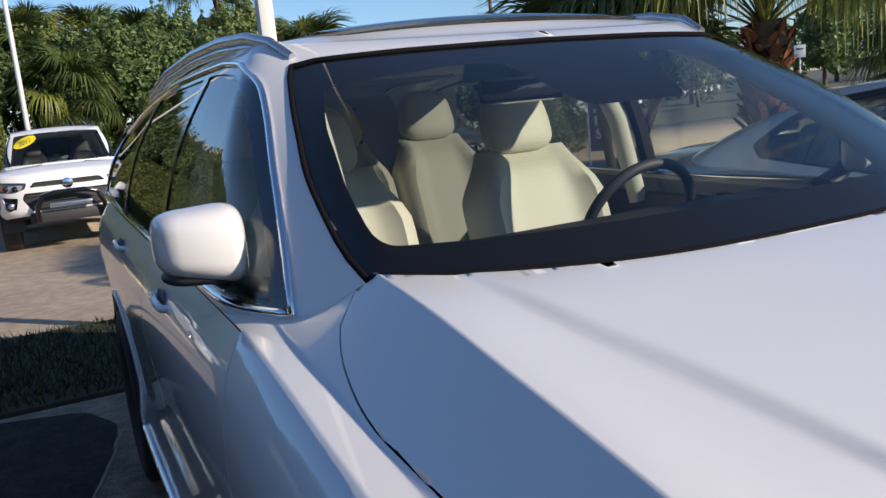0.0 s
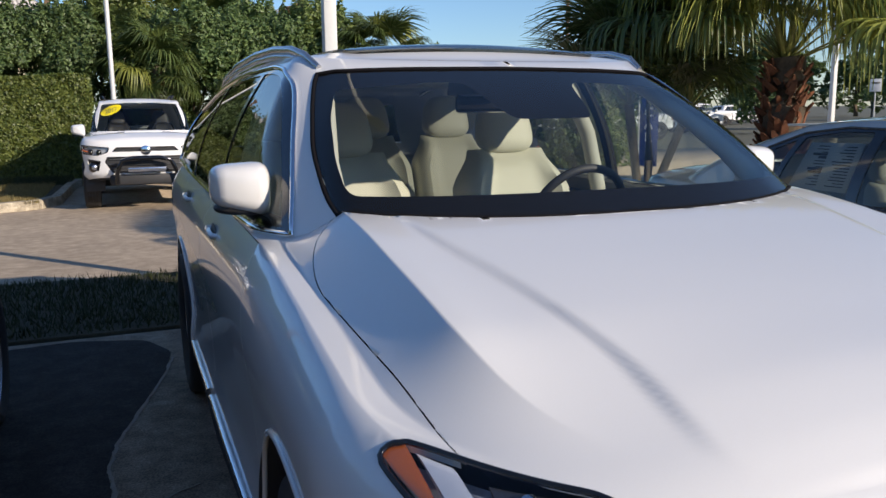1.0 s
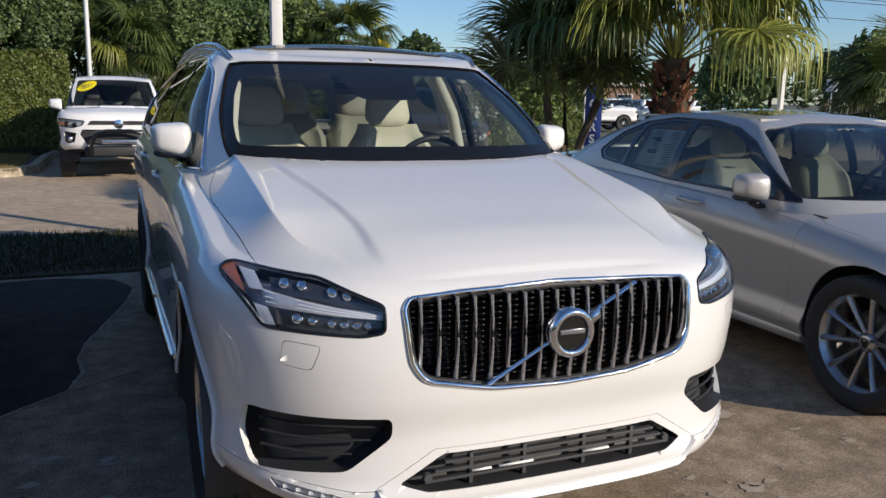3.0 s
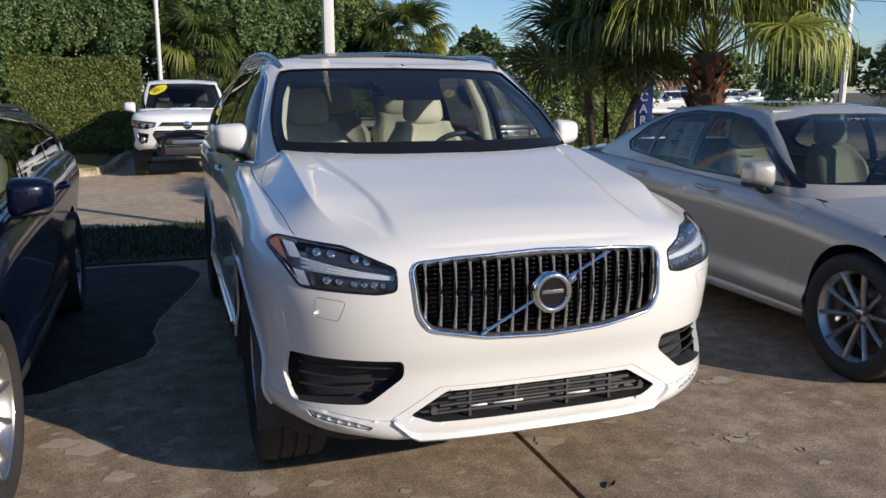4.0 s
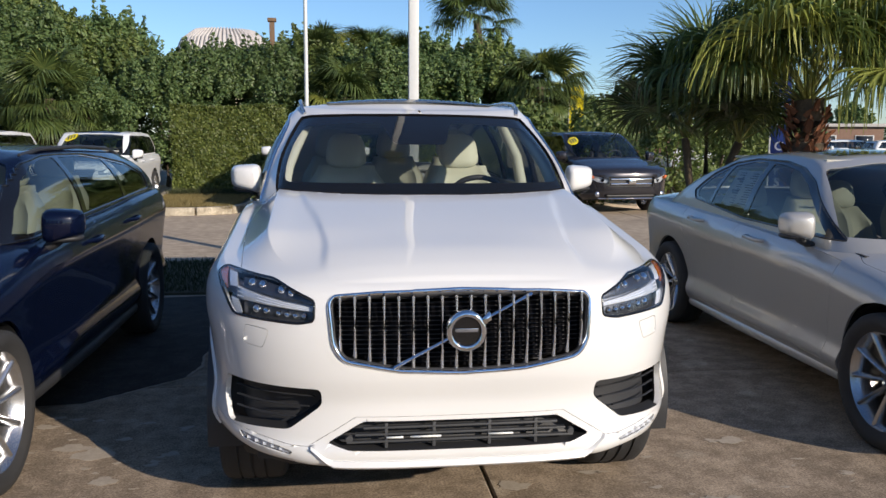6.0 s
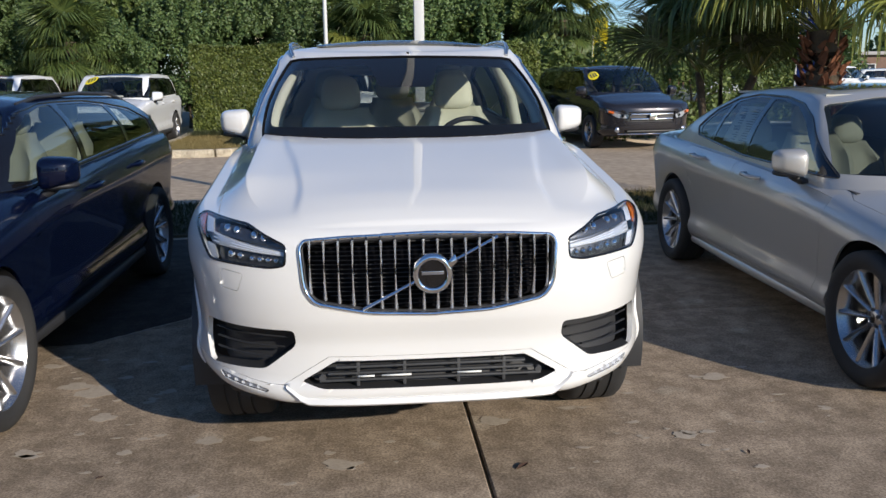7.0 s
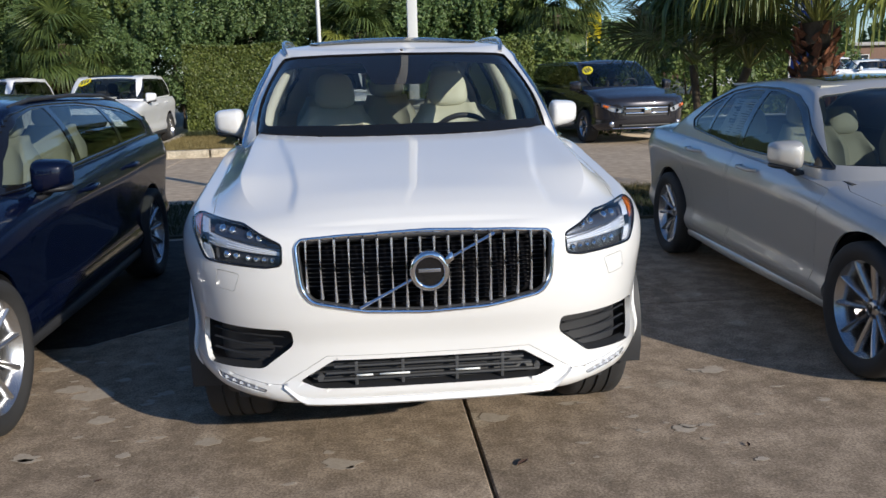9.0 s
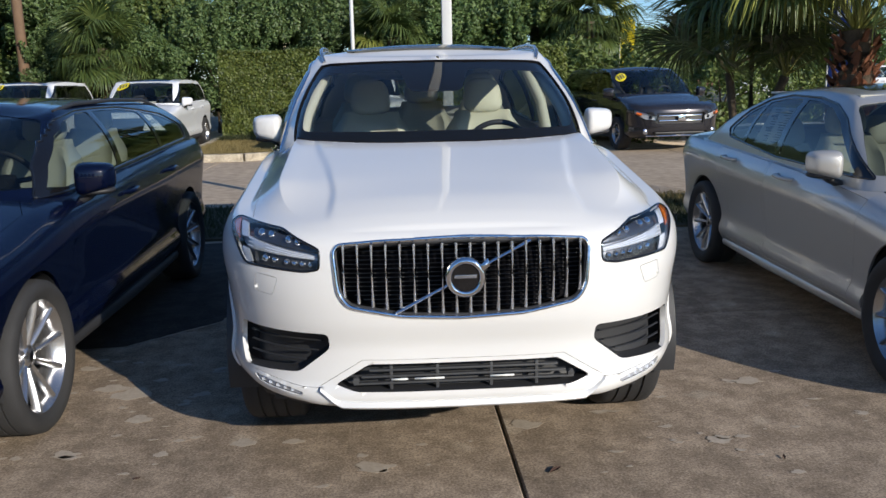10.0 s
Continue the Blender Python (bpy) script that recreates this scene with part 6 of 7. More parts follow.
def hedge(name, x0, x1, y0, y1, h, seed, count=22000):
    t = thing(name, "clipped green box-shaped hedge behind a kerb", "hedge", "hedges")
    part("hedge_core", box_bm((x1 - x0 - 0.3, y1 - y0 - 0.3, h - 0.15), ((x0 + x1) / 2, (y0 + y1) / 2, (h - 0.15) / 2), 0.08), M["bark"], t)
    g = np.random.default_rng(seed)
    fr = g.random(count)
    p = np.stack([g.uniform(x0, x1, count), g.uniform(y0, y1, count), g.uniform(0.05, h, count)], 1)
    face = np.where(fr < 0.62, 0, np.where(fr < 0.74, 1, np.where(fr < 0.82, 2, 3)))
    bump = 0.05 * np.sin(p[:, 0] * 3.1) * np.sin(p[:, 2] * 3.7 + 1) + 0.03 * np.sin(p[:, 0] * 9 + p[:, 2] * 7)
    dep = g.random(count) * 0.16 + bump
    p[:, 1] = np.where(face == 0, y0 + dep, p[:, 1])
    p[:, 0] = np.where(face == 1, x0 + dep, np.where(face == 2, x1 - dep, p[:, 0]))
    p[:, 2] = np.where(face == 3, h - 0.06 + 0.08 * g.random(count) + 0.04 * np.sin(p[:, 0] * 2.3), p[:, 2])
    nr = np.zeros((count, 3))
    nr[face == 0, 1] = -1; nr[face == 1, 0] = -1; nr[face == 2, 0] = 1; nr[face == 3, 2] = 1
    nr += g.normal(scale=0.75, size=(count, 3)); nr /= np.linalg.norm(nr, axis=1)[:, None]
    u = np.cross(nr, g.normal(size=(count, 3))); u /= np.linalg.norm(u, axis=1)[:, None]
    v = np.cross(nr, u)
    s = 0.037 * g.uniform(0.6, 1.3, count)[:, None]
    q = np.stack([p - u * s, p + v * s * 0.6, p + u * s, p - v * s * 0.6], 1)
    raw("leaves", q.reshape(-1, 3).tolist(), np.arange(count * 4).reshape(-1, 4).tolist(), M["leaf_hedge"], t, shade=False)
    return t


def grass_patch(name, label, x0, x1, y0, y1, z, count, h, material, seed, kind="stuff"):
    g = np.random.default_rng(seed)
    p = np.stack([g.uniform(x0, x1, count), g.uniform(y0, y1, count), np.full(count, z)], 1)
    a = g.uniform(0, 2 * np.pi, count)
    d = np.stack([np.cos(a), np.sin(a), np.zeros(count)], 1) * 0.006
    tip = np.stack([g.normal(scale=0.4, size=count) * h, g.normal(scale=0.4, size=count) * h, h * g.uniform(0.5, 1.2, count)], 1)
    q = np.stack([p - d, p + d, p + tip], 1)
    ob = raw(name, q.reshape(-1, 3).tolist(), np.arange(count * 3).reshape(-1, 3).tolist(), M[material], shade=False)
    return tagged(ob, label, "grass", kind=kind)

# ---- ground ----
def concrete(name, base, light, stain=0.5, cells=2.6, sandy=1.0, rough=0.25):
    """Old concrete: broad dirt, pale worn blotches and fine grit."""
    m = mat(name, base, 0.88, 0, 0.10 + 0.18 * sandy, 0.9, 26 if sandy > 0.5 else 6, bump=rough, bump_scale=220, tint=[c * 1.25 for c in base], per_object=0.05)
    n, l = m.node_tree.nodes, m.node_tree.links
    b = n["Principled BSDF"]
    b.inputs["Specular IOR Level"].default_value = 0.12
    src = b.inputs["Base Color"].links[0].from_socket
    tc = [x for x in n if x.type == "TEX_COORD"][0]
    geo = n.new("ShaderNodeNewGeometry")
    warp, add = n.new("ShaderNodeTexNoise"), n.new("ShaderNodeVectorMath")
    warp.inputs["Scale"].default_value = 5.0
    l.new(geo.outputs["Position"], warp.inputs["Vector"])
    add.operation = "ADD"
    sc = n.new("ShaderNodeVectorMath"); sc.operation = "SCALE"; sc.inputs["Scale"].default_value = 0.35
    l.new(warp.outputs["Color"], sc.inputs[0])
    l.new(geo.outputs["Position"], add.inputs[0]); l.new(sc.outputs[0], add.inputs[1])
    vor = n.new("ShaderNodeTexVoronoi"); vor.inputs["Scale"].default_value = cells
    l.new(add.outputs[0], vor.inputs["Vector"])
    r1 = n.new("ShaderNodeValToRGB")
    r1.color_ramp.elements[0].position, r1.color_ramp.elements[1].position = 0.15, 0.22
    r1.color_ramp.elements[0].color, r1.color_ramp.elements[1].color = (1, 1, 1, 1), (0, 0, 0, 1)
    l.new(vor.outputs["Distance"], r1.inputs[0])
    gate, r2, mul = n.new("ShaderNodeTexNoise"), n.new("ShaderNodeValToRGB"), n.new("ShaderNodeMath")
    gate.inputs["Scale"].default_value = 1.7
    l.new(geo.outputs["Position"], gate.inputs["Vector"])
    r2.color_ramp.elements[0].position, r2.color_ramp.elements[1].position = 0.46, 0.56
    l.new(gate.outputs["Fac"], r2.inputs[0])
    mul.operation = "MULTIPLY"
    l.new(r1.outputs[0], mul.inputs[0]); l.new(r2.outputs[0], mul.inputs[1])
    k = n.new("ShaderNodeMath"); k.operation = "MULTIPLY"; k.inputs[1].default_value = stain
    l.new(mul.outputs[0], k.inputs[0])
    mix = n.new("ShaderNodeMix"); mix.data_type = "RGBA"
    mix.inputs[7].default_value = (*light, 1)
    l.new(k.outputs[0], mix.inputs[0]); l.new(src, mix.inputs[6])
    # grit
    grit, r3, mx2 = n.new("ShaderNodeTexNoise"), n.new("ShaderNodeValToRGB"), n.new("ShaderNodeMix")
    grit.inputs["Scale"].default_value, grit.inputs["Detail"].default_value = 7, 9
    l.new(geo.outputs["Position"], grit.inputs["Vector"])
    r3.color_ramp.elements[0].position, r3.color_ramp.elements[1].position = 0.40, 0.66
    r3.color_ramp.elements[0].color, r3.color_ramp.elements[1].color = (0.78, 0.77, 0.76, 1), (1.2, 1.2, 1.2, 1)
    l.new(grit.outputs["Fac"], r3.inputs[0])
    mx2.data_type, mx2.blend_type = "RGBA", "MULTIPLY"
    mx2.inputs[0].default_value = 0.3 + 0.7 * min(sandy, 1)
    l.new(mix.outputs[2], mx2.inputs[6]); l.new(r3.outputs[0], mx2.inputs[7])
    sand, r4, mx3 = n.new("ShaderNodeTexNoise"), n.new("ShaderNodeValToRGB"), n.new("ShaderNodeMix")
    sand.inputs["Scale"].default_value, sand.inputs["Detail"].default_value = 95, 8
    l.new(geo.outputs["Position"], sand.inputs["Vector"])
    r4.color_ramp.elements[0].position, r4.color_ramp.elements[1].position = 0.36, 0.68
    r4.color_ramp.elements[0].color, r4.color_ramp.elements[1].color = (0.70, 0.69, 0.68, 1), (1.36, 1.36, 1.36, 1)
    l.new(sand.outputs["Fac"], r4.inputs[0])
    mx3.data_type, mx3.blend_type = "RGBA", "MULTIPLY"
    mx3.inputs[0].default_value = sandy
    l.new(mx2.outputs[2], mx3.inputs[6]); l.new(r4.outputs[0], mx3.inputs[7])
    l.new(mx3.outputs[2], b.inputs["Base Color"])
    return m


M["lot_concrete"] = concrete("lot_concrete", (0.252, 0.200, 0.148), (0.42, 0.36, 0.28), 0.55)
M["aisle_concrete"] = concrete("aisle_concrete", (0.37, 0.30, 0.225), (0.27, 0.22, 0.17), 0.5, 0.5, 0.3, 0.06)
M["kerb"] = concrete("kerb_concrete", (0.36, 0.32, 0.25), (0.42, 0.38, 0.32), 0.2, 1.0)
M["asphalt"] = mat("asphalt", (0.05, 0.05, 0.05), 0.9, 0, 0.3, 2, 60, bump=0.4, bump_scale=90)
M["far_ground"] = mat("far_ground", (0.10, 0.10, 0.07), 0.95, 0, 0.35, 0.15, 3)

bm = bmesh.new()
bmesh.ops.create_grid(bm, x_segments=8, y_segments=8, size=1500)
tagged(obj("ground", bm, M["far_ground"], m=pose(0, 0, -0.06)), "dull green and grey ground to the horizon", "ground", kind="structure")
lot = tagged(obj("pavement", box_bm((36, 24, 0.04), (0, -6.72, -0.035)), M["soil"]), "stained brown concrete parking slabs with dark joints", "pavement", kind="structure")
XJ = [0.22 + 3.7 * k for k in range(-5, 6)]
YJ = [-18.3 + 4.11 * k for k in range(6)] + [5.28]
for i in range(len(XJ) - 1):
    for j in range(len(YJ) - 1):
        sx, sy = XJ[i + 1] - XJ[i] - 0.014, YJ[j + 1] - YJ[j] - 0.012
        ob = obj("slab", box_bm((sx, sy, 0.05), (0, 0, -0.025), 0.006, 1), M["lot_concrete"], lot, shade=False,
                 m=pose((XJ[i] + XJ[i + 1]) / 2, (YJ[j] + YJ[j + 1]) / 2, 0))
aisle = tagged(obj("road", box_bm((70, 7.2, 0.04), (0, 11.0, -0.035)), M["soil"]), "pale worn concrete drive aisle", "road", kind="structure")
for k in range(-6, 6):
    obj("slab", box_bm((4.586, 7.0, 0.05), (0, 0, -0.025), 0.006, 1), M["aisle_concrete"], aisle, shade=False, m=pose(-1.35 + 4.6 * k, 10.95, -0.004))
tagged(obj("far_row_paving", box_bm((70, 10, 0.04), (0, 19.45, -0.03)), M["aisle_concrete"]), "concrete paving under the far row of cars", "pavement", kind="structure")
# planted strip behind the front row
tagged(obj("verge", box_bm((60, 2.1, 0.06), (-8, 6.36, -0.01), 0.02), M["soil"]), "strip of shaded soil and grass between the rows", "verge", kind="structure")
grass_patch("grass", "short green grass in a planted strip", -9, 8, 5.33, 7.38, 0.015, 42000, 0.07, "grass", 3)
grass_patch("dry_grass", "pale dry grass at the strip's edge", 1.5, 8, 6.6, 7.45, 0.015, 7000, 0.09, "dry_grass", 4)


def kerbed_island(name, poly, label):
    isl = tagged(obj(name, prism_bm(poly, 0.13, lambda u, v, w: (u, v, w - 0.02)), M["soil"]), label, "verge", kind="structure")
    n = len(poly)
    for i in range(n):
        a, b = Vector(poly[i]), Vector(poly[(i + 1) % n])
        L = (b - a).length
        k = max(1, round(L / 1.2))
        ang = math.degrees(math.atan2(b.y - a.y, b.x - a.x))
        for j in range(k):
            c = a.lerp(b, (j + 0.5) / k)
            obj("kerb_stone", box_bm((L / k - 0.01, 0.16, 0.17), (0, 0, 0.065), 0.025), M["kerb"], isl, m=pose(c.x, c.y, 0, 0, 0, ang))
    return isl


kerbed_island("island_left", [(-4.4, 13.7), (-3.2, 13.75), (-2.55, 14.1), (-2.3, 14.8), (-2.2, 18.0), (-1.7, 21.0), (-4.9, 21.0), (-4.6, 17.0), (-4.7, 14.2)], "kerbed planting island of dry grass and soil")
grass_patch("island_grass", "thin dry grass on a kerbed island", -4.5, -2.5, 13.9, 18.5, 0.11, 16000, 0.08, "dry_grass", 5)
grass_patch("island_weeds", "green weeds at the foot of the hedge", -4.5, -2.2, 17.5, 18.5, 0.11, 5000, 0.16, "grass", 6)
kerbed_island("island_right", [(0.7, 15.2), (4.0, 15.2), (4.2, 15.6), (4.2, 18.4), (0.7, 18.4)], "kerbed planting island under a hedge")

# ---- hedges and trees ----
hedge("hedge", -4.52, -1.76, 18.5, 19.5, 2.31, 1, 60000)
hedge("hedge", 0.8, 3.95, 16.6, 17.6, 2.2, 2, 50000)
kinds = [tree("tree", "broad-leaved green tree in a dense row", (0, 0, 0), 6.0, 4.6, 50 + k, 20000, 0.086, ("leaf_dark", "leaf_mid", "leaf_dark")[k], "trees behind the lot") for k in range(3)]
spots = [(-24, 27, 0.92), (-20.5, 25, 0.86), (-17.5, 27, 0.9), (-14.8, 24.6, 0.8), (-12.2, 26, 0.86), (-9.9, 24.2, 0.84), (-7.9, 26.5, 0.86), (-10.8, 27.5, 0.98), (-5.6, 23.6, 0.64), (-3.4, 25.2, 0.70), (-1.6, 26.6, 0.78), (0.8, 24.6, 0.72), (2.9, 25.6, 0.76), (4.6, 24.4, 0.74), (6.0, 26.8, 0.62), (8.6, 30, 0.50), (11.5, 33, 0.56), (-7.2, 20.8, 0.5), (-9.4, 21.6, 0.52), (-12.5, 21.5, 0.56), (-28, 30, 1.1), (-32, 34, 1.2), (-6.9, 24.8, 0.70), (-4.5, 24.3, 0.68), (-2.6, 25.0, 0.70), (-0.2, 25.6, 0.70), (1.9, 24.4, 0.68), (3.8, 24.2, 0.68), (-8.8, 25.6, 0.80), (-11.2, 24.0, 0.82), (-13.5, 25.5, 0.88), (12.5, 20.5, 0.5)]
rt = random.Random(11)
for i, (x, y, k) in enumerate(spots):
    q = kinds[i % 3]
    k = k * 1.08 if x < 6 else k
    m = pose(x, y, -0.02, 0, 0, rt.uniform(0, 360)) @ Matrix.Diagonal((k * 1.05, k * 1.05, k, 1))
    if i < 3:
        q.matrix_basis = m
    else:
        c_ = copy_thing(q, m); c_.matrix_basis = m
# cabbage palms among the trees
for i, (x, y, h, k) in enumerate([(-0.1, 23.7, 2.8, 1.0), (6.1, 23.2, 3.2, 1.05), (-7.9, 20.2, 2.5, 0.95), (-0.9, 26.5, 4.2, 0.9), (0.9, 27.2, 4.3, 0.95), (2.1, 27, 4.2, 0.9), (-15.5, 23.5, 3.4, 1.1)]):
    palm("cabbage_palm", "cabbage palm with a skirt of dead brown fronds", (x, y, 0), h, 0.17, 32, k * 0.98, 60 + i, 30 if i in (0, 1, 2, 6) else 6, 0.05, -40, 0, group="palms behind the lot", stalked=False)
# a taller feather-headed palm
palm("tall_palm", "tall palm bent by the wind over the trees", (5.4, 28.5, 0), 6.0, 0.16, 18, 1.25, 77, 2, 0.0, -5, 0, (-0.5, 0), "palms behind the lot", stalked=False)
# palms in the strip behind the sedan
limp_palm("fan palm with a shaggy red-brown trunk and drooping yellow-green fronds", (4.34, 5.12, 0), 1.93, 0.160,
          [(None, (0, 0, 1.88), 20, 0.95, 0.90, 40, 86, 0.80, 0.70, 0.4), (None, (0, 0, 1.90), 6, 0.58, 0.66, 52, 78, 0.95, 0.9, 2.6), (None, (0, 0, 1.86), 3, 1.15, 0.85, 26, 32, 0.95, 0.5, 0.05), (None, (0, 0, 1.86), 2, 0.75, 0.75, 24, 40, 0.9, 0.6, 3.1)], 5, 230)
limp_palm("clump of slim dark green fan palms in the strip", (3.80, 6.5, 0), 0, 0,
          [((0.0, 0, 0), (-0.12, 0.05, 1.55), 14, 0.66, 0.74, 20, 84, 0.36, 0.05, 0.2), ((0.14, 0.1, 0), (0.18, 0.16, 1.92), 14, 0.65, 0.80, 26, 86, 0.36, 0.08, 1.1),
           ((-0.1, 0.14, 0), (0.40, -0.25, 1.50), 8, 0.5, 0.56, 30, 80, 0.45, 0.12, 2.0)], 8, 0, 0.045)
palm("fan_palm", "fan palm at the far end of the strip", (13.0, 9.2, 0), 1.7, 0.2, 24, 1.0, 12, 2, 0.15, -20, 60, group="palms in the strip")
# shrubs under the palms
for i, (x, y, k) in enumerate([(5.9, 16.6, 0.40), (7.6, 16.2, 0.42), (9.2, 17.0, 0.45), (4.9, 19.6, 0.5), (6.8, 19.8, 0.5), (10.8, 18.4, 0.5)]):
    q = tree("shrub", "leafy green shrub beside the parked cars", (0, 0, 0), 5.0, 5.0, 90 + i, 3500, 0.17, "leaf_mid", "shrubs", 0.02) if i == 0 else copy_thing(q, pose(0, 0, 0))
    q.matrix_basis = pose(x, y, 0, 0, 0, 60 * i) @ Matrix.Diagonal((k, k, k * 0.95, 1))

# ---- poles and signs ----
M["pole_grey"] = mat("pole_grey", (0.55, 0.56, 0.54), 0.5, 0.2, 0.08, 3, 40)
M["pole_white"] = mat("pole_white", (0.62, 0.63, 0.62), 0.5, 0.1, 0.06, 3, 40)
M["blue_cloth"] = mat("blue_cloth", (0.02, 0.05, 0.22), 0.7, 0, 0.15, 4, 60)
M["white_cloth"] = mat("white_cloth", (0.75, 0.75, 0.75), 0.7, 0, 0.04, 4, 60)
M["wood_pole"] = mat("wood_pole", (0.16, 0.10, 0.06), 0.85, 0, 0.3, 6, 60, bump=0.3, bump_scale=30)


def light_pole(x, y, w, h, square=True, label="", material="pole_white"):
    p = thing("street_lamp", label, "lamp post", "light poles", pose(x, y, 0))
    part("base", lathe_bm([(0.0005, 0.45), (0.21, 0.45), (0.22, 0.42), (0.22, -0.02)], 24, axis="z"), M["kerb"], p)
    if square:
        part("pole", box_bm((w, w, h), (0, 0, 0.4 + h / 2), w * 0.12, 2, (0.85, 0.85)), M[material], p)
    else:
        part("pole", tube_bm([(0, 0, 0.4), (0, 0, h)], [w / 2, w / 2 * 0.8], 16), M[material], p)
    part("lamp_head", box_bm((0.35, 0.7, 0.12), (0, -0.4, h + 0.3), 0.03), M["pole_grey"], p)
    return p


light_pole(0.36, 5.72, 0.105, 7.5, True, "square pale grey lot light pole on a concrete foot")
light_pole(-1.29, 22.37, 0.13, 8.5, False, "slim pale round light pole before the trees")
light_pole(20.85, 20.1, 0.16, 8.0, True, "pale square light pole in the far lot")


def banner(x, y, z0, z1, w, yaw, text, cloth, label, shade=(0.9, 0.9, 0.9)):
    b = thing("banner", label, "flag", "", pose(x, y, 0, 0, 0, yaw))
    part("pole", tube_bm([(-w / 2 - 0.02, 0, 0), (-w / 2 - 0.02, 0, z1 - 0.3), (-w * 0.3, 0, z1), (0, 0, z1 + 0.06)], 0.016, 8), M["pole_grey"], b)
    bm = bmesh.new()
    n = 24
    rows = []
    for i in range(n + 1):
        v = i / n
        z = z0 + (z1 - z0) * v
        wd = w * (1 if v < 0.85 else 1 - 0.7 * ((v - 0.85) / 0.15) ** 2)
        rows.append([bm.verts.new((-w / 2 + wd * k / 6, 0.025 * math.sin(v * 9 + k * 0.8) * (k / 6), z)) for k in range(7)])
    for p, q in zip(rows, rows[1:]):
        for k in range(6):
            bm.faces.new((p[k], p[k + 1], q[k + 1], q[k]))
    bm.normal_update()
    bmesh.ops.solidify(bm, geom=bm.faces, thickness=0.004)
    part("cloth", bm, M[cloth], b)
    for i, ch in enumerate(text):
        me = text_mesh(ch, 0.25, 0.004, 0.006)
        me.materials.append(M["white_cloth"])
        o = new("letter", me); o.parent = b
        o.matrix_basis = pose(0.0, -0.035, 0.60 + (len(text) - 1 - i) * 0.247, 90)
    return b


banner(8.62, 13.1, 0.35, 3.15, 0.36, -48, "USED CARS", "blue_cloth", "tall blue feather flag with white letters")
banner(7.55, 24.0, 1.9, 3.4, 0.45, -20, "", "yellow", "yellow feather flag before the trees")

# ---- far buildings ----
M["roof_tile"] = mat("roof_tile", (0.50, 0.47, 0.45), 0.8, 0, 0.25, 3, 20)
M["stucco"] = mat("stucco", (0.66, 0.56, 0.40), 0.9, 0, 0.08, 2, 30, bump=0.2, bump_scale=20)
M["brick_red"] = mat("brick_red", (0.24, 0.15, 0.11), 0.9, 0, 0.2, 3, 30)
M["window_dark"] = mat("window_dark", (0.03, 0.035, 0.04), 0.15, 0, 0.2, 2, 20, coat=0.5)


def round_house(x, y):
    b = thing("building", "far cream stucco building with a round tiled roof", "building", "", pose(x, y, 0))
    part("wall", lathe_bm([(3.1, 0), (3.1, 7.3), (3.2, 7.35)], 40, axis="z"), M["stucco"], b)
    part("roof", lathe_bm([(3.5, 7.3), (3.0, 8.5), (2.1, 9.2), (0.001, 9.4)], 40, axis="z"), M["roof_tile"], b)
    for i in range(64):
        a = 2 * math.pi * i / 64
        part("roof_rib", tube_bm([(r_ * math.cos(a), r_ * math.sin(a), z_ + 0.04) for r_, z_ in ((3.55, 7.28), (3.05, 8.5), (2.15, 9.2))], [0.13, 0.11, 0.07], 6), M["roof_tile"], b)
    part("chimney", box_bm((0.35, 0.35, 2.6), (3.5, -1.5, 8.6), 0.03), M["wood_pole"], b)
    part("chimney_cap", box_bm((0.6, 0.6, 0.25), (3.5, -1.5, 9.95), 0.03), M["wood_pole"], b)
    return b


round_house(-8.4, 60)


def long_building(x, y, w, h, mat_, yaw, label, wins):
    b = thing("building", label, "building", "far buildings", pose(x, y, 0, 0, 0, yaw))
    part("wall", box_bm((w, 8, h), (0, 4, h / 2), 0.05), M[mat_], b)
    part("roof", box_bm((w + 0.8, 8.8, 0.4), (0, 4, h + 0.2), 0.08), M["roof_tile"], b)
    for i in range(wins):
        wn = part("window", box_bm((w / wins * 0.5, 0.12, h * 0.4), (-w / 2 + w * (i + 0.5) / wins, -0.03, h * 0.5), 0.02), M["pole_white"], b)
        part("pane", box_bm((w / wins * 0.44, 0.06, h * 0.35), (-w / 2 + w * (i + 0.5) / wins, -0.09, h * 0.5)), M["window_dark"], wn)
    return b


long_building(52, 95, 30, 3.4, "brick_red", -20, "far low brick shop building", 7)
long_building(36, 110, 20, 5.0, "stucco", -15, "far low cream shop building", 5)
# far tree rows to close the view
rt = random.Random(21)
far = [tree("tree", "far green tree at the edge of the view or added unseen around it", (0, 0, 0), 6.0, 4.6, 70 + k, 3600, 0.21, "leaf_dark", "far trees") for k in range(2)]
places = []
for i in range(10, 34):
    a, d, k = -20 + 3.4 * i, rt.uniform(95, 130), rt.uniform(1.0, 1.6)
    places.append((d * math.sin(radians(a)), d * math.cos(radians(a)), k * 1.4, k))
places += [(33, 36, 0.85, 0.85), (40, 44, 1.0, 1.0), (27, 48, 0.75, 0.75), (46, 38, 1.0, 1.0), (22, 44, 0.6, 0.6)]
# unseen trees added behind the camera, for what paint and glass mirror
for i in range(16):
    a = 115 + 10 * i
    gap = 128 < a < 165
    d, k = (62, 0.9) if gap else (36, 1.3)
    places.append((d * math.sin(radians(a)), d * math.cos(radians(a)), k, 0.72 if gap else k))
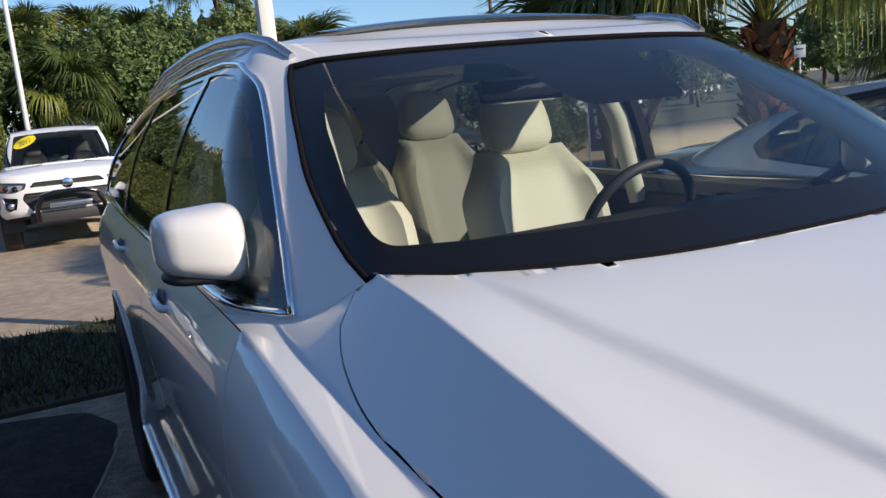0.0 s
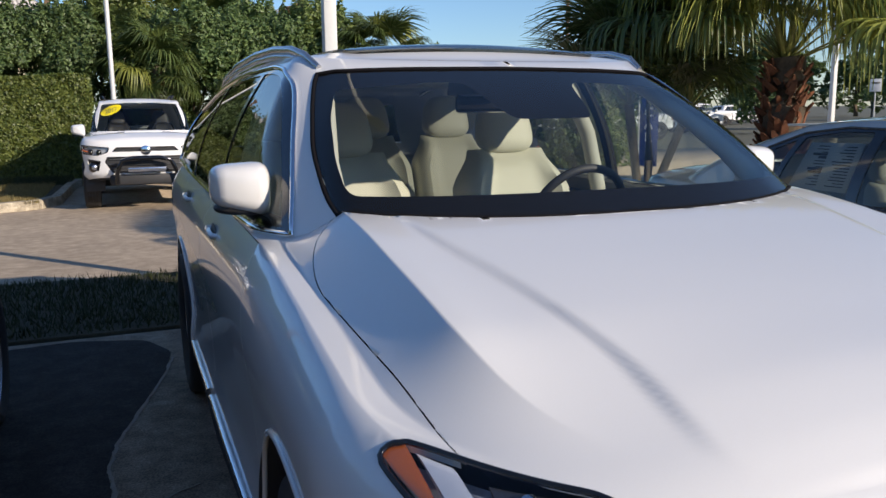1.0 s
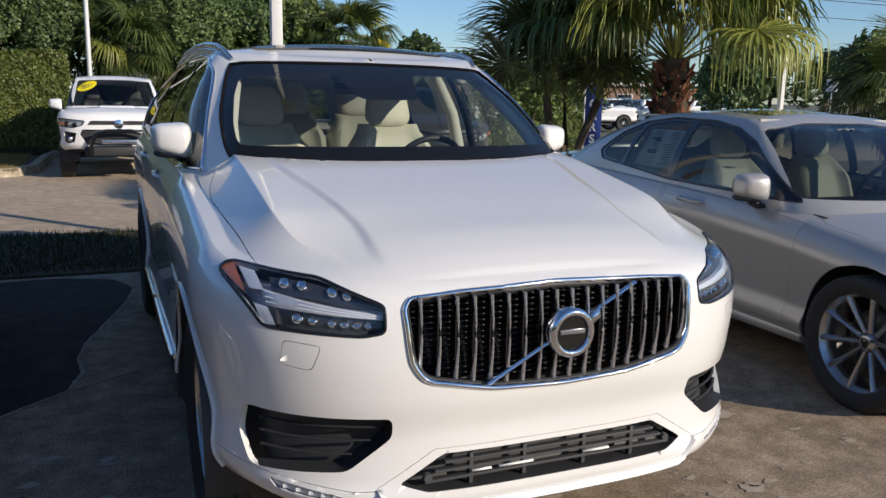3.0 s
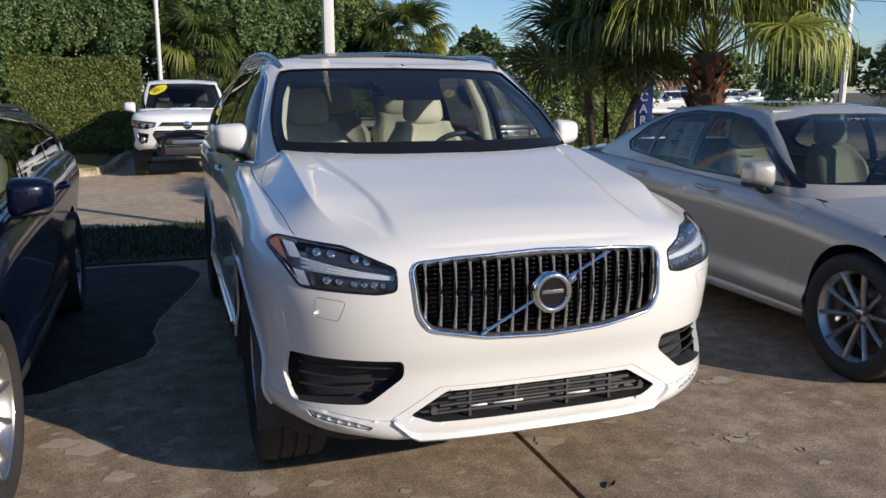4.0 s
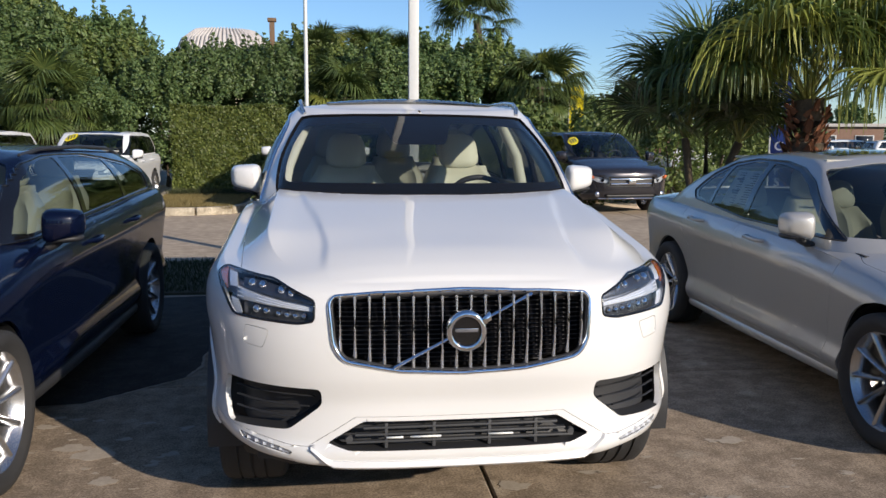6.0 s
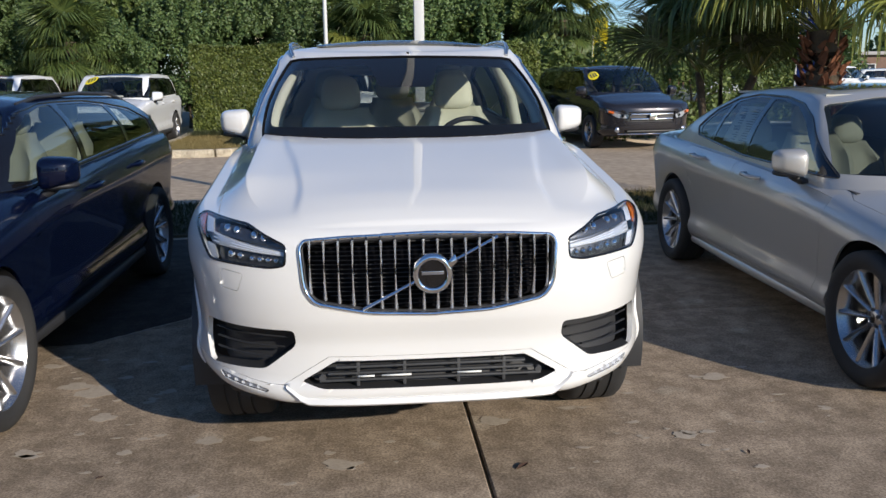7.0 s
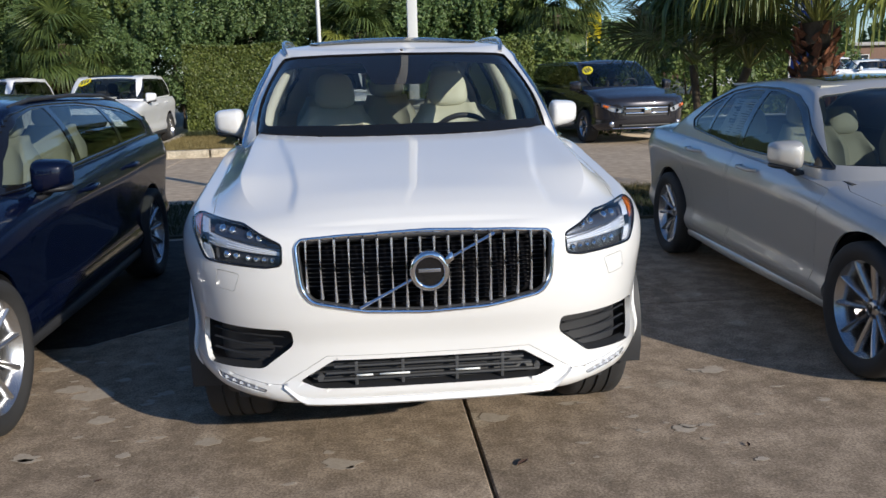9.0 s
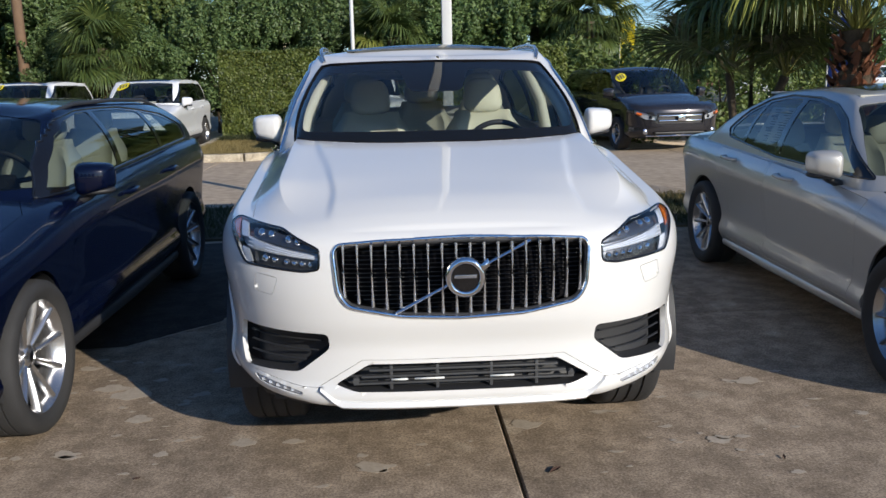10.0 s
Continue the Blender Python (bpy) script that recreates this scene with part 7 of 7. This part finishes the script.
# an unseen tall row, added beyond the neighbouring cars to block low sky light
for i in range(9):
    a = 224 + 11 * i
    places.append((19 * math.sin(radians(a)), 4 + 21 * math.cos(radians(a)), 1.4, 0.95))
for i, (x, y, k, kz) in enumerate(places):
    m = pose(x, y, 0, 0, 0, 50 * i) @ Matrix.Diagonal((k, k, kz, 1))
    if i < 2:
        far[i].matrix_basis = m
    else:
        copy_thing(far[i % 2], m).matrix_basis = m

p = thing("utility_pole", "reddish brown wooden pole before the tree line", "utility pole", "utility poles", pose(-10.3, 20.9, 0))
part("pole", tube_bm([(0, 0, -0.05), (0.02, 0, 4.5), (0.0, 0, 9.0)], [0.15, 0.13, 0.10], 14), M["wood_pole"], p)
part("crossarm", box_bm((1.8, 0.10, 0.12), (0, 0.12, 8.5), 0.02), M["wood_pole"], p)
# overhead cables and a dark street lamp across the road
M["cable"] = mat("cable", (0.02, 0.02, 0.02), 0.6)
for k, (h0, h1, sag) in enumerate(((12.8, 12.2, 0.7), (12.2, 11.9, 0.6), (10.6, 10.2, 0.6))):
    pts = [(35 + 85 * i / 16, 62 - 6 * i / 16, h0 + (h1 - h0) * i / 16 - sag * math.sin(math.pi * i / 16)) for i in range(17)]
    tagged(obj("cable", tube_bm(pts, 0.035, 6), M["cable"]), "dark overhead cable strung across the far road", "cable", "overhead cables")
for x, y in ((35, 62), (120, 56)):
    p = thing("utility_pole", "brown wooden utility pole carrying the cables", "utility pole", "utility poles", pose(x, y, 0))
    part("pole", tube_bm([(0, 0, 0), (0, 0, 13.2)], [0.18, 0.13], 12), M["wood_pole"], p)
    part("crossarm", box_bm((0.12, 2.2, 0.14), (0, 0, 12.5), 0.02), M["wood_pole"], p)
p = thing("street_lamp", "dark metal street lamp with a hanging head", "lamp post", "", pose(45.6, 40, 0))
part("pole", tube_bm([(0, 0, 0), (0, 0, 5.0)], [0.09, 0.06], 10), M["black_plastic"], p)
part("arm", tube_bm([(0, 0, 4.9), (-0.8, 0, 5.05), (-1.5, 0, 4.95)], 0.04, 8), M["black_plastic"], p)
part("lamp_head", lathe_bm([(0.001, 0.2), (0.12, 0.15), (0.2, -0.1), (0.15, -0.2), (0.001, -0.22)], 16, axis="z", at=(-1.5, 0, 4.7)), M["black_plastic"], p)
p = thing("post_sign", "small white sign on a thin post across the road", "sign", "", pose(34.2, 30, 0, 0, 0, -45))
part("post", tube_bm([(0, 0.04, 0), (0, 0.04, 2.8)], 0.035, 8), M["pole_grey"], p)
part("panel", box_bm((0.55, 0.03, 0.62), (0, 0, 2.48), 0.01), M["white_cloth"], p)
part("text_bar", box_bm((0.36, 0.01, 0.07), (0, -0.022, 2.6)), M["ink"], p)

# ---- marks and litter on the slabs ----
M["dried_silt"] = mat("dried_silt", (0.34, 0.29, 0.23), 0.95, 0, 0.2, 8, 80)
def silt_line(pts, w, seed):
    r = random.Random(seed)
    bm = bmesh.new()
    dense = []
    for a, b in zip(pts, pts[1:]):
        for k in range(8):
            dense.append(Vector(a).lerp(Vector(b), k / 8))
    rows = []
    for i, p in enumerate(dense):
        d = (dense[min(i + 1, len(dense) - 1)] - dense[max(i - 1, 0)]).normalized()
        q = Vector((-d.y, d.x))
        ww = w * r.uniform(0.3, 1.0)
        o = r.uniform(-0.006, 0.006)
        rows.append((bm.verts.new((p.x + q.x * (ww + o), p.y + q.y * (ww + o), 0.0045)), bm.verts.new((p.x - q.x * (ww - o), p.y - q.y * (ww - o), 0.0045))))
    for a, b in zip(rows, rows[1:]):
        bm.faces.new((a[0], a[1], b[1], b[0]))
    bm.normal_update()
    bmesh.ops.solidify(bm, geom=bm.faces, thickness=0.002)
    return tagged(obj("silt_line", bm, M["dried_silt"], shade=False), "thin pale line of dried silt on the concrete", "stain", "silt lines")


silt_line([(-1.86, 1.98), (-1.57, 2.26), (-1.40, 2.42), (-1.33, 2.70), (-1.36, 2.95), (-1.32, 3.25), (-1.2, 3.7), (-1.05, 4.28), (-1.0, 4.6)], 0.012, 1)
silt_line([(-1.42, 2.40), (-1.2, 2.55), (-0.98, 2.68)], 0.008, 2)
# damp concrete that the silt line bounds, painted extra dark for the shade between cars
M["damp_shade_concrete"] = concrete("damp_shade_concrete", (0.040, 0.036, 0.033), (0.07, 0.065, 0.06), 0.4)
M["damp_shade_concrete"].node_tree.nodes["Principled BSDF"].inputs["Roughness"].default_value = 0.8
damp_shade_rim = [(-1.86, 1.98), (-1.57, 2.26), (-1.40, 2.42), (-1.34, 2.70), (-1.37, 2.95), (-1.33, 3.25), (-1.21, 3.7), (-1.06, 4.28), (-1.0, 4.7), (-1.15, 5.05), (-1.6, 5.2), (-2.4, 5.1), (-3.1, 5.2), (-3.5, 4.6), (-3.4, 3.6), (-3.55, 2.7), (-3.1, 2.1), (-2.5, 1.85), (-2.2, 1.95)]
tagged(obj("damp_patch", prism_bm(rounded(damp_shade_rim, 0.08, 3), 0.0015, lambda u, v, w: (u, v, 0.002 + w)), M["damp_shade_concrete"], shade=False), "damp patch on the concrete with a silt edge, darkened to stand for shade", "stain")
r = random.Random(4)
M["silt_spot"] = mat("silt_spot", (0.37, 0.315, 0.25), 0.95, 0, 0.25, 14, 90)
more_spots = [(r.uniform(-2.1, -1.15), r.uniform(0.35, 1.75), r.uniform(0.012, 0.045)) for _ in range(30)] + [(r.uniform(0.6, 1.9), r.uniform(0.1, 1.25), r.uniform(0.010, 0.035)) for _ in range(22)] + [(r.uniform(-1.4, 1.6), r.uniform(-0.7, 0.5), r.uniform(0.008, 0.028)) for _ in range(26)]
for i, (x, y, k) in enumerate([(-1.73, 1.28, 0.09), (-1.60, 1.19, 0.10), (-1.94, 1.74, 0.05), (-1.96, 1.60, 0.06), (-0.93, 0.55, 0.055), (-0.71, 0.54, 0.05), (-0.36, 0.26, 0.075), (0.32, 0.61, 0.07), (0.70, 0.71, 0.045), (1.54, 1.02, 0.075), (1.12, 0.36, 0.05), (-1.47, 0.86, 0.06), (-1.68, 0.51, 0.055), (-1.30, 1.02, 0.035), (-1.22, 0.60, 0.03), (0.95, 0.52, 0.03), (-0.15, 0.45, 0.025), (1.75, 0.75, 0.03), (-0.55, 0.12, 0.03), (0.10, -0.30, 0.04), (1.32, 0.05, 0.03), (-1.05, -0.05, 0.04)] + more_spots):
    n, ph = 18, r.uniform(0, 6)
    st = r.uniform(0.35, 0.7)
    pts = [(x + k * math.cos(a) * (1 + 0.3 * math.sin(3 * a + ph) + 0.2 * math.sin(5 * a)), y + k * st * math.sin(a) * (1 + 0.3 * math.cos(2 * a + ph) + 0.15 * math.sin(7 * a))) for a in [2 * math.pi * j / n for j in range(n)]]
    tagged(obj("silt_spot", prism_bm(pts, 0.0008, lambda u, v, w: (u, v, 0.0025 + w)), M["silt_spot"], shade=False), "pale dried splash on the concrete", "stain", "pale splashes")
M["dead_leaf"] = mat("dead_leaf", (0.06, 0.03, 0.02), 0.8, 0, 0.2, 20, 90)
for x, y, k, a in ((0.37, 0.15, 0.028, 30), (1.32, 0.17, 0.016, 80), (-1.3, 0.25, 0.014, 10), (0.75, -0.25, 0.014, 130), (-0.5, -0.4, 0.012, 60), (1.9, 0.1, 0.016, 150)):
    bm = bmesh.new()
    rows = [[bm.verts.new((k * (2 * t - 1), k * 0.45 * s_ * math.sin(math.pi * t), 0.004 + 0.25 * k * (abs(s_) + t))) for s_ in (-1, 0, 1)] for t in [j / 6 for j in range(7)]]
    for p, q in zip(rows, rows[1:]):
        for j in range(2):
            bm.faces.new((p[j], p[j + 1], q[j + 1], q[j]))
    bmesh.ops.remove_doubles(bm, verts=bm.verts, dist=1e-5)
    tagged(obj("dead_leaf", bm, M["dead_leaf"], m=pose(x, y, 0, 0, 0, a)), "small curled dead leaf on the concrete", "leaf", "dead leaves")

# ---- the cars in their places ----
suv = big_white_suv()
sedan, _ = build_car("sedan", "champagne silver sedan with cream seats and a window sheet", SEDAN, SEDAN_SP, pose(3.09, 0.155, 0, 0, 0, -2.3), "cars in the front row")
# the printed sheet inside the sedan's rear side window
sheet = part("window_sheet", prism_bm([(2.46, 1.04), (2.89, 1.045), (2.83, 1.30), (2.45, 1.305)], 0.003, lambda u, v, w: (-0.772 + (v - 1.04) * 0.42 + w, u, v)), M["paper"], sedan, "white printed window sheet")
rs = random.Random(3)
for j in range(14):
    z = 1.28 - 0.0165 * j
    for u0, u1 in ((2.49, 2.49 + rs.uniform(0.05, 0.14)), (2.68, 2.68 + rs.uniform(0.04, 0.12))):
        part("text_bar", prism_bm([(u0, z), (u1, z), (u1, z + (0.014 if j in (3, 4, 8, 9) and u0 > 2.6 else 0.005)), (u0, z + (0.014 if j in (3, 4, 8, 9) and u0 > 2.6 else 0.005))], 0.001, lambda u, v, w: (-0.7745 + (v - 1.04) * 0.42 + w, u, v)), M["dark_grey_plastic"], sheet)
wagon, _ = build_car("wagon", "dark blue estate car with cream seats, in shade", WAGON, WAGON_SP, pose(-2.755, -0.10, 0, 0, 0, 0.3), "cars in the front row")
c = tall_car(4.82, 0.955, 1.22, 1.17, 1.76, 1.35, 0.62, 0.45, d0=0.40, nose_h=1.10, zb=0.48)
sp = tall_spec(c, "white_plain", 0.39, 0.24, (0.92, 3.70), 1.17, 1.76, 1.35, 0.62, nose=0.6,
               lamp=[(0.93, 1.04), (0.53, 1.00), (0.56, 0.93), (0.70, 0.885), (0.93, 0.91)],
               holes=[[(-0.43, 1.005), (0.43, 1.005), (0.50, 0.935), (-0.50, 0.935)], [(-0.57, 0.86), (0.57, 0.86), (0.61, 0.78), (0.50, 0.60), (-0.50, 0.60), (-0.61, 0.78)], [(0.66, 0.80), (0.86, 0.83), (0.84, 0.66), (0.70, 0.64)], [(-0.66, 0.80), (-0.86, 0.83), (-0.84, 0.66), (-0.70, 0.64)]],
               bulbs=((0.68, 0.93, 0.035), (0.80, 0.94, 0.035)), amber=(0.88, 0.95, 0.014), sticker=(-0.47, 1.58, 0.17, 0.075), text="2017", slats=3, slat="dark_grey_plastic", slat_r=0.010,
               rails=[(0.56, 2.2, 1.76), (0.60, 2.4, 1.82), (0.60, 3.4, 1.83), (0.58, 4.2, 1.77)])
off, fy = build_car("offroad_suv", "white off-road car with a black push bar and yellow sticker", c, sp, pose(-0.85, 12.95, 0), "cars in the far row")
bar = part("push_bar", tube_bm([(-0.44, -0.06, 0.45), (-0.44, -0.10, 0.62), (-0.36, -0.12, 0.80), (-0.20, -0.12, 0.84), (0.20, -0.12, 0.84), (0.36, -0.12, 0.80), (0.44, -0.10, 0.62), (0.44, -0.06, 0.45)], 0.035, 12), M["black_gloss"], off, "black tube push bar with a light bar")
part("light_bar", box_bm((0.56, 0.05, 0.07), (0, -0.11, 0.66), 0.015), M["lamp_silver"], bar)
part("skid_plate", box_bm((1.1, 0.12, 0.16), (0, 0.05, 0.50), 0.04), M["black_plastic"], off)
part("badge", lathe_bm([(0.0005, -0.01), (0.055, -0.01), (0.075, 0.0), (0.078, 0.03)], 24, axis="y", at=(0, fy(0, 0.95) - 0.01, 0.95)), M["chrome"], off)
for s in (1, -1):
    part("fog_pod", lathe_bm([(0.0005, -0.03), (0.045, -0.03), (0.06, -0.02), (0.075, 0.0), (0.085, 0.03)], 20, axis="y", at=(s * 0.76, fy(s * 0.76, 0.70) + 0.005, 0.70)), M["black_gloss"], off)
    part("fog_lamp", lathe_bm([(0.0005, -0.04), (0.03, -0.036), (0.04, -0.028)], 16, axis="y", at=(s * 0.76, fy(s * 0.76, 0.70) + 0.003, 0.70)), M["lamp_silver"], off)
part("bonnet_scoop", box_bm((0.62, 0.5, 0.05), (0, 0.80, 1.222), 0.02, 2, (0.9, 0.8)), M["white_plain"], off)

c = tall_car(5.15, 1.0, 1.05, 1.10, 1.70, 0.95, 0.95, 0.4, d0=0.5, nose_h=0.90, zb=0.28)
sp = tall_spec(c, "grey_paint", 0.345, 0.225, (0.98, 3.98), 1.10, 1.70, 0.95, 0.95, nose=0.7,
               lamp=[(0.93, 0.86), (0.62, 0.76), (0.50, 0.72), (0.52, 0.64), (0.72, 0.66), (0.92, 0.76)],
               holes=[[(-0.52, 0.78), (0.52, 0.78), (0.48, 0.58), (-0.48, 0.58)], [(-0.6, 0.42), (0.6, 0.42), (0.55, 0.30), (-0.55, 0.30)]],
               amber=(0.84, 0.77, 0.03), bulbs=((0.62, 0.70, 0.03),), sticker=(-0.62, 1.50, 0.13, 0.075), slats=2, slat="chrome", slat_r=0.022, glass=["privacy_glass"] * 3)
van, fy = build_car("minivan", "dark grey minivan with chrome grille bars and a yellow sticker", c, sp, pose(5.6, 13.35, 0, 0, 0, 7), "cars in the far row")
part("badge", box_bm((0.16, 0.03, 0.11), (0, fy(0, 0.68) - 0.01, 0.68), 0.02), M["chrome"], van)
for s in (1, -1):
    part("fog_lamp", lathe_bm([(0.0005, -0.012), (0.045, -0.01), (0.06, 0.005)], 16, axis="y", at=(s * 0.72, fy(s * 0.72, 0.42), 0.42)), M["lamp_silver"], van)
part("bumper_trim", tube_bm([(x, fy(x, 0.33) - 0.004, 0.33) for x in (-0.7, -0.35, 0, 0.35, 0.7)], 0.012, 6), M["chrome"], van)

c = tall_car(4.45, 0.92, 1.03, 1.07, 1.63, 1.12, 0.72, 0.40, d0=0.45, zb=0.30, wr=0.70)
sp = tall_spec(c, "white_plain", 0.355, 0.235, (0.88, 3.50), 1.07, 1.63, 1.12, 0.72, nose=0.7,
               lamp=[(0.86, 0.90), (0.60, 0.84), (0.50, 0.80), (0.55, 0.74), (0.75, 0.76), (0.86, 0.82)],
               holes=[[(-0.46, 0.86), (0.46, 0.86), (0.36, 0.58), (-0.36, 0.58)], [(-0.5, 0.46), (0.5, 0.46), (0.45, 0.36), (-0.45, 0.36)]],
               sticker=(-0.48, 1.50, 0.13, 0.07), roof_panel=[(-0.5, 1.95), (0.5, 1.95), (0.5, 3.6), (-0.5, 3.6)])
cross, _ = build_car("crossover", "white crossover car with a dark roof and yellow sticker", c, sp, pose(-5.75, 14.6, 0, 0, 0, 0), "cars in the far row")
cross2 = copy_thing(cross, pose(-8.6, 14.8, 0))
tagged(cross2, "white crossover car parked in the far row")
for i, (x, y, yaw) in enumerate([(18, 30, 70), (24, 33, 80), (31, 40, 75), (38, 46, 85), (44, 52, 80), (52, 58, 90), (60, 62, 95)]):
    q = copy_thing((cross, off, cross)[i % 3], pose(x, y, 0, 0, 0, yaw))
    tagged(q, "far parked car across the road", group="far parked cars")
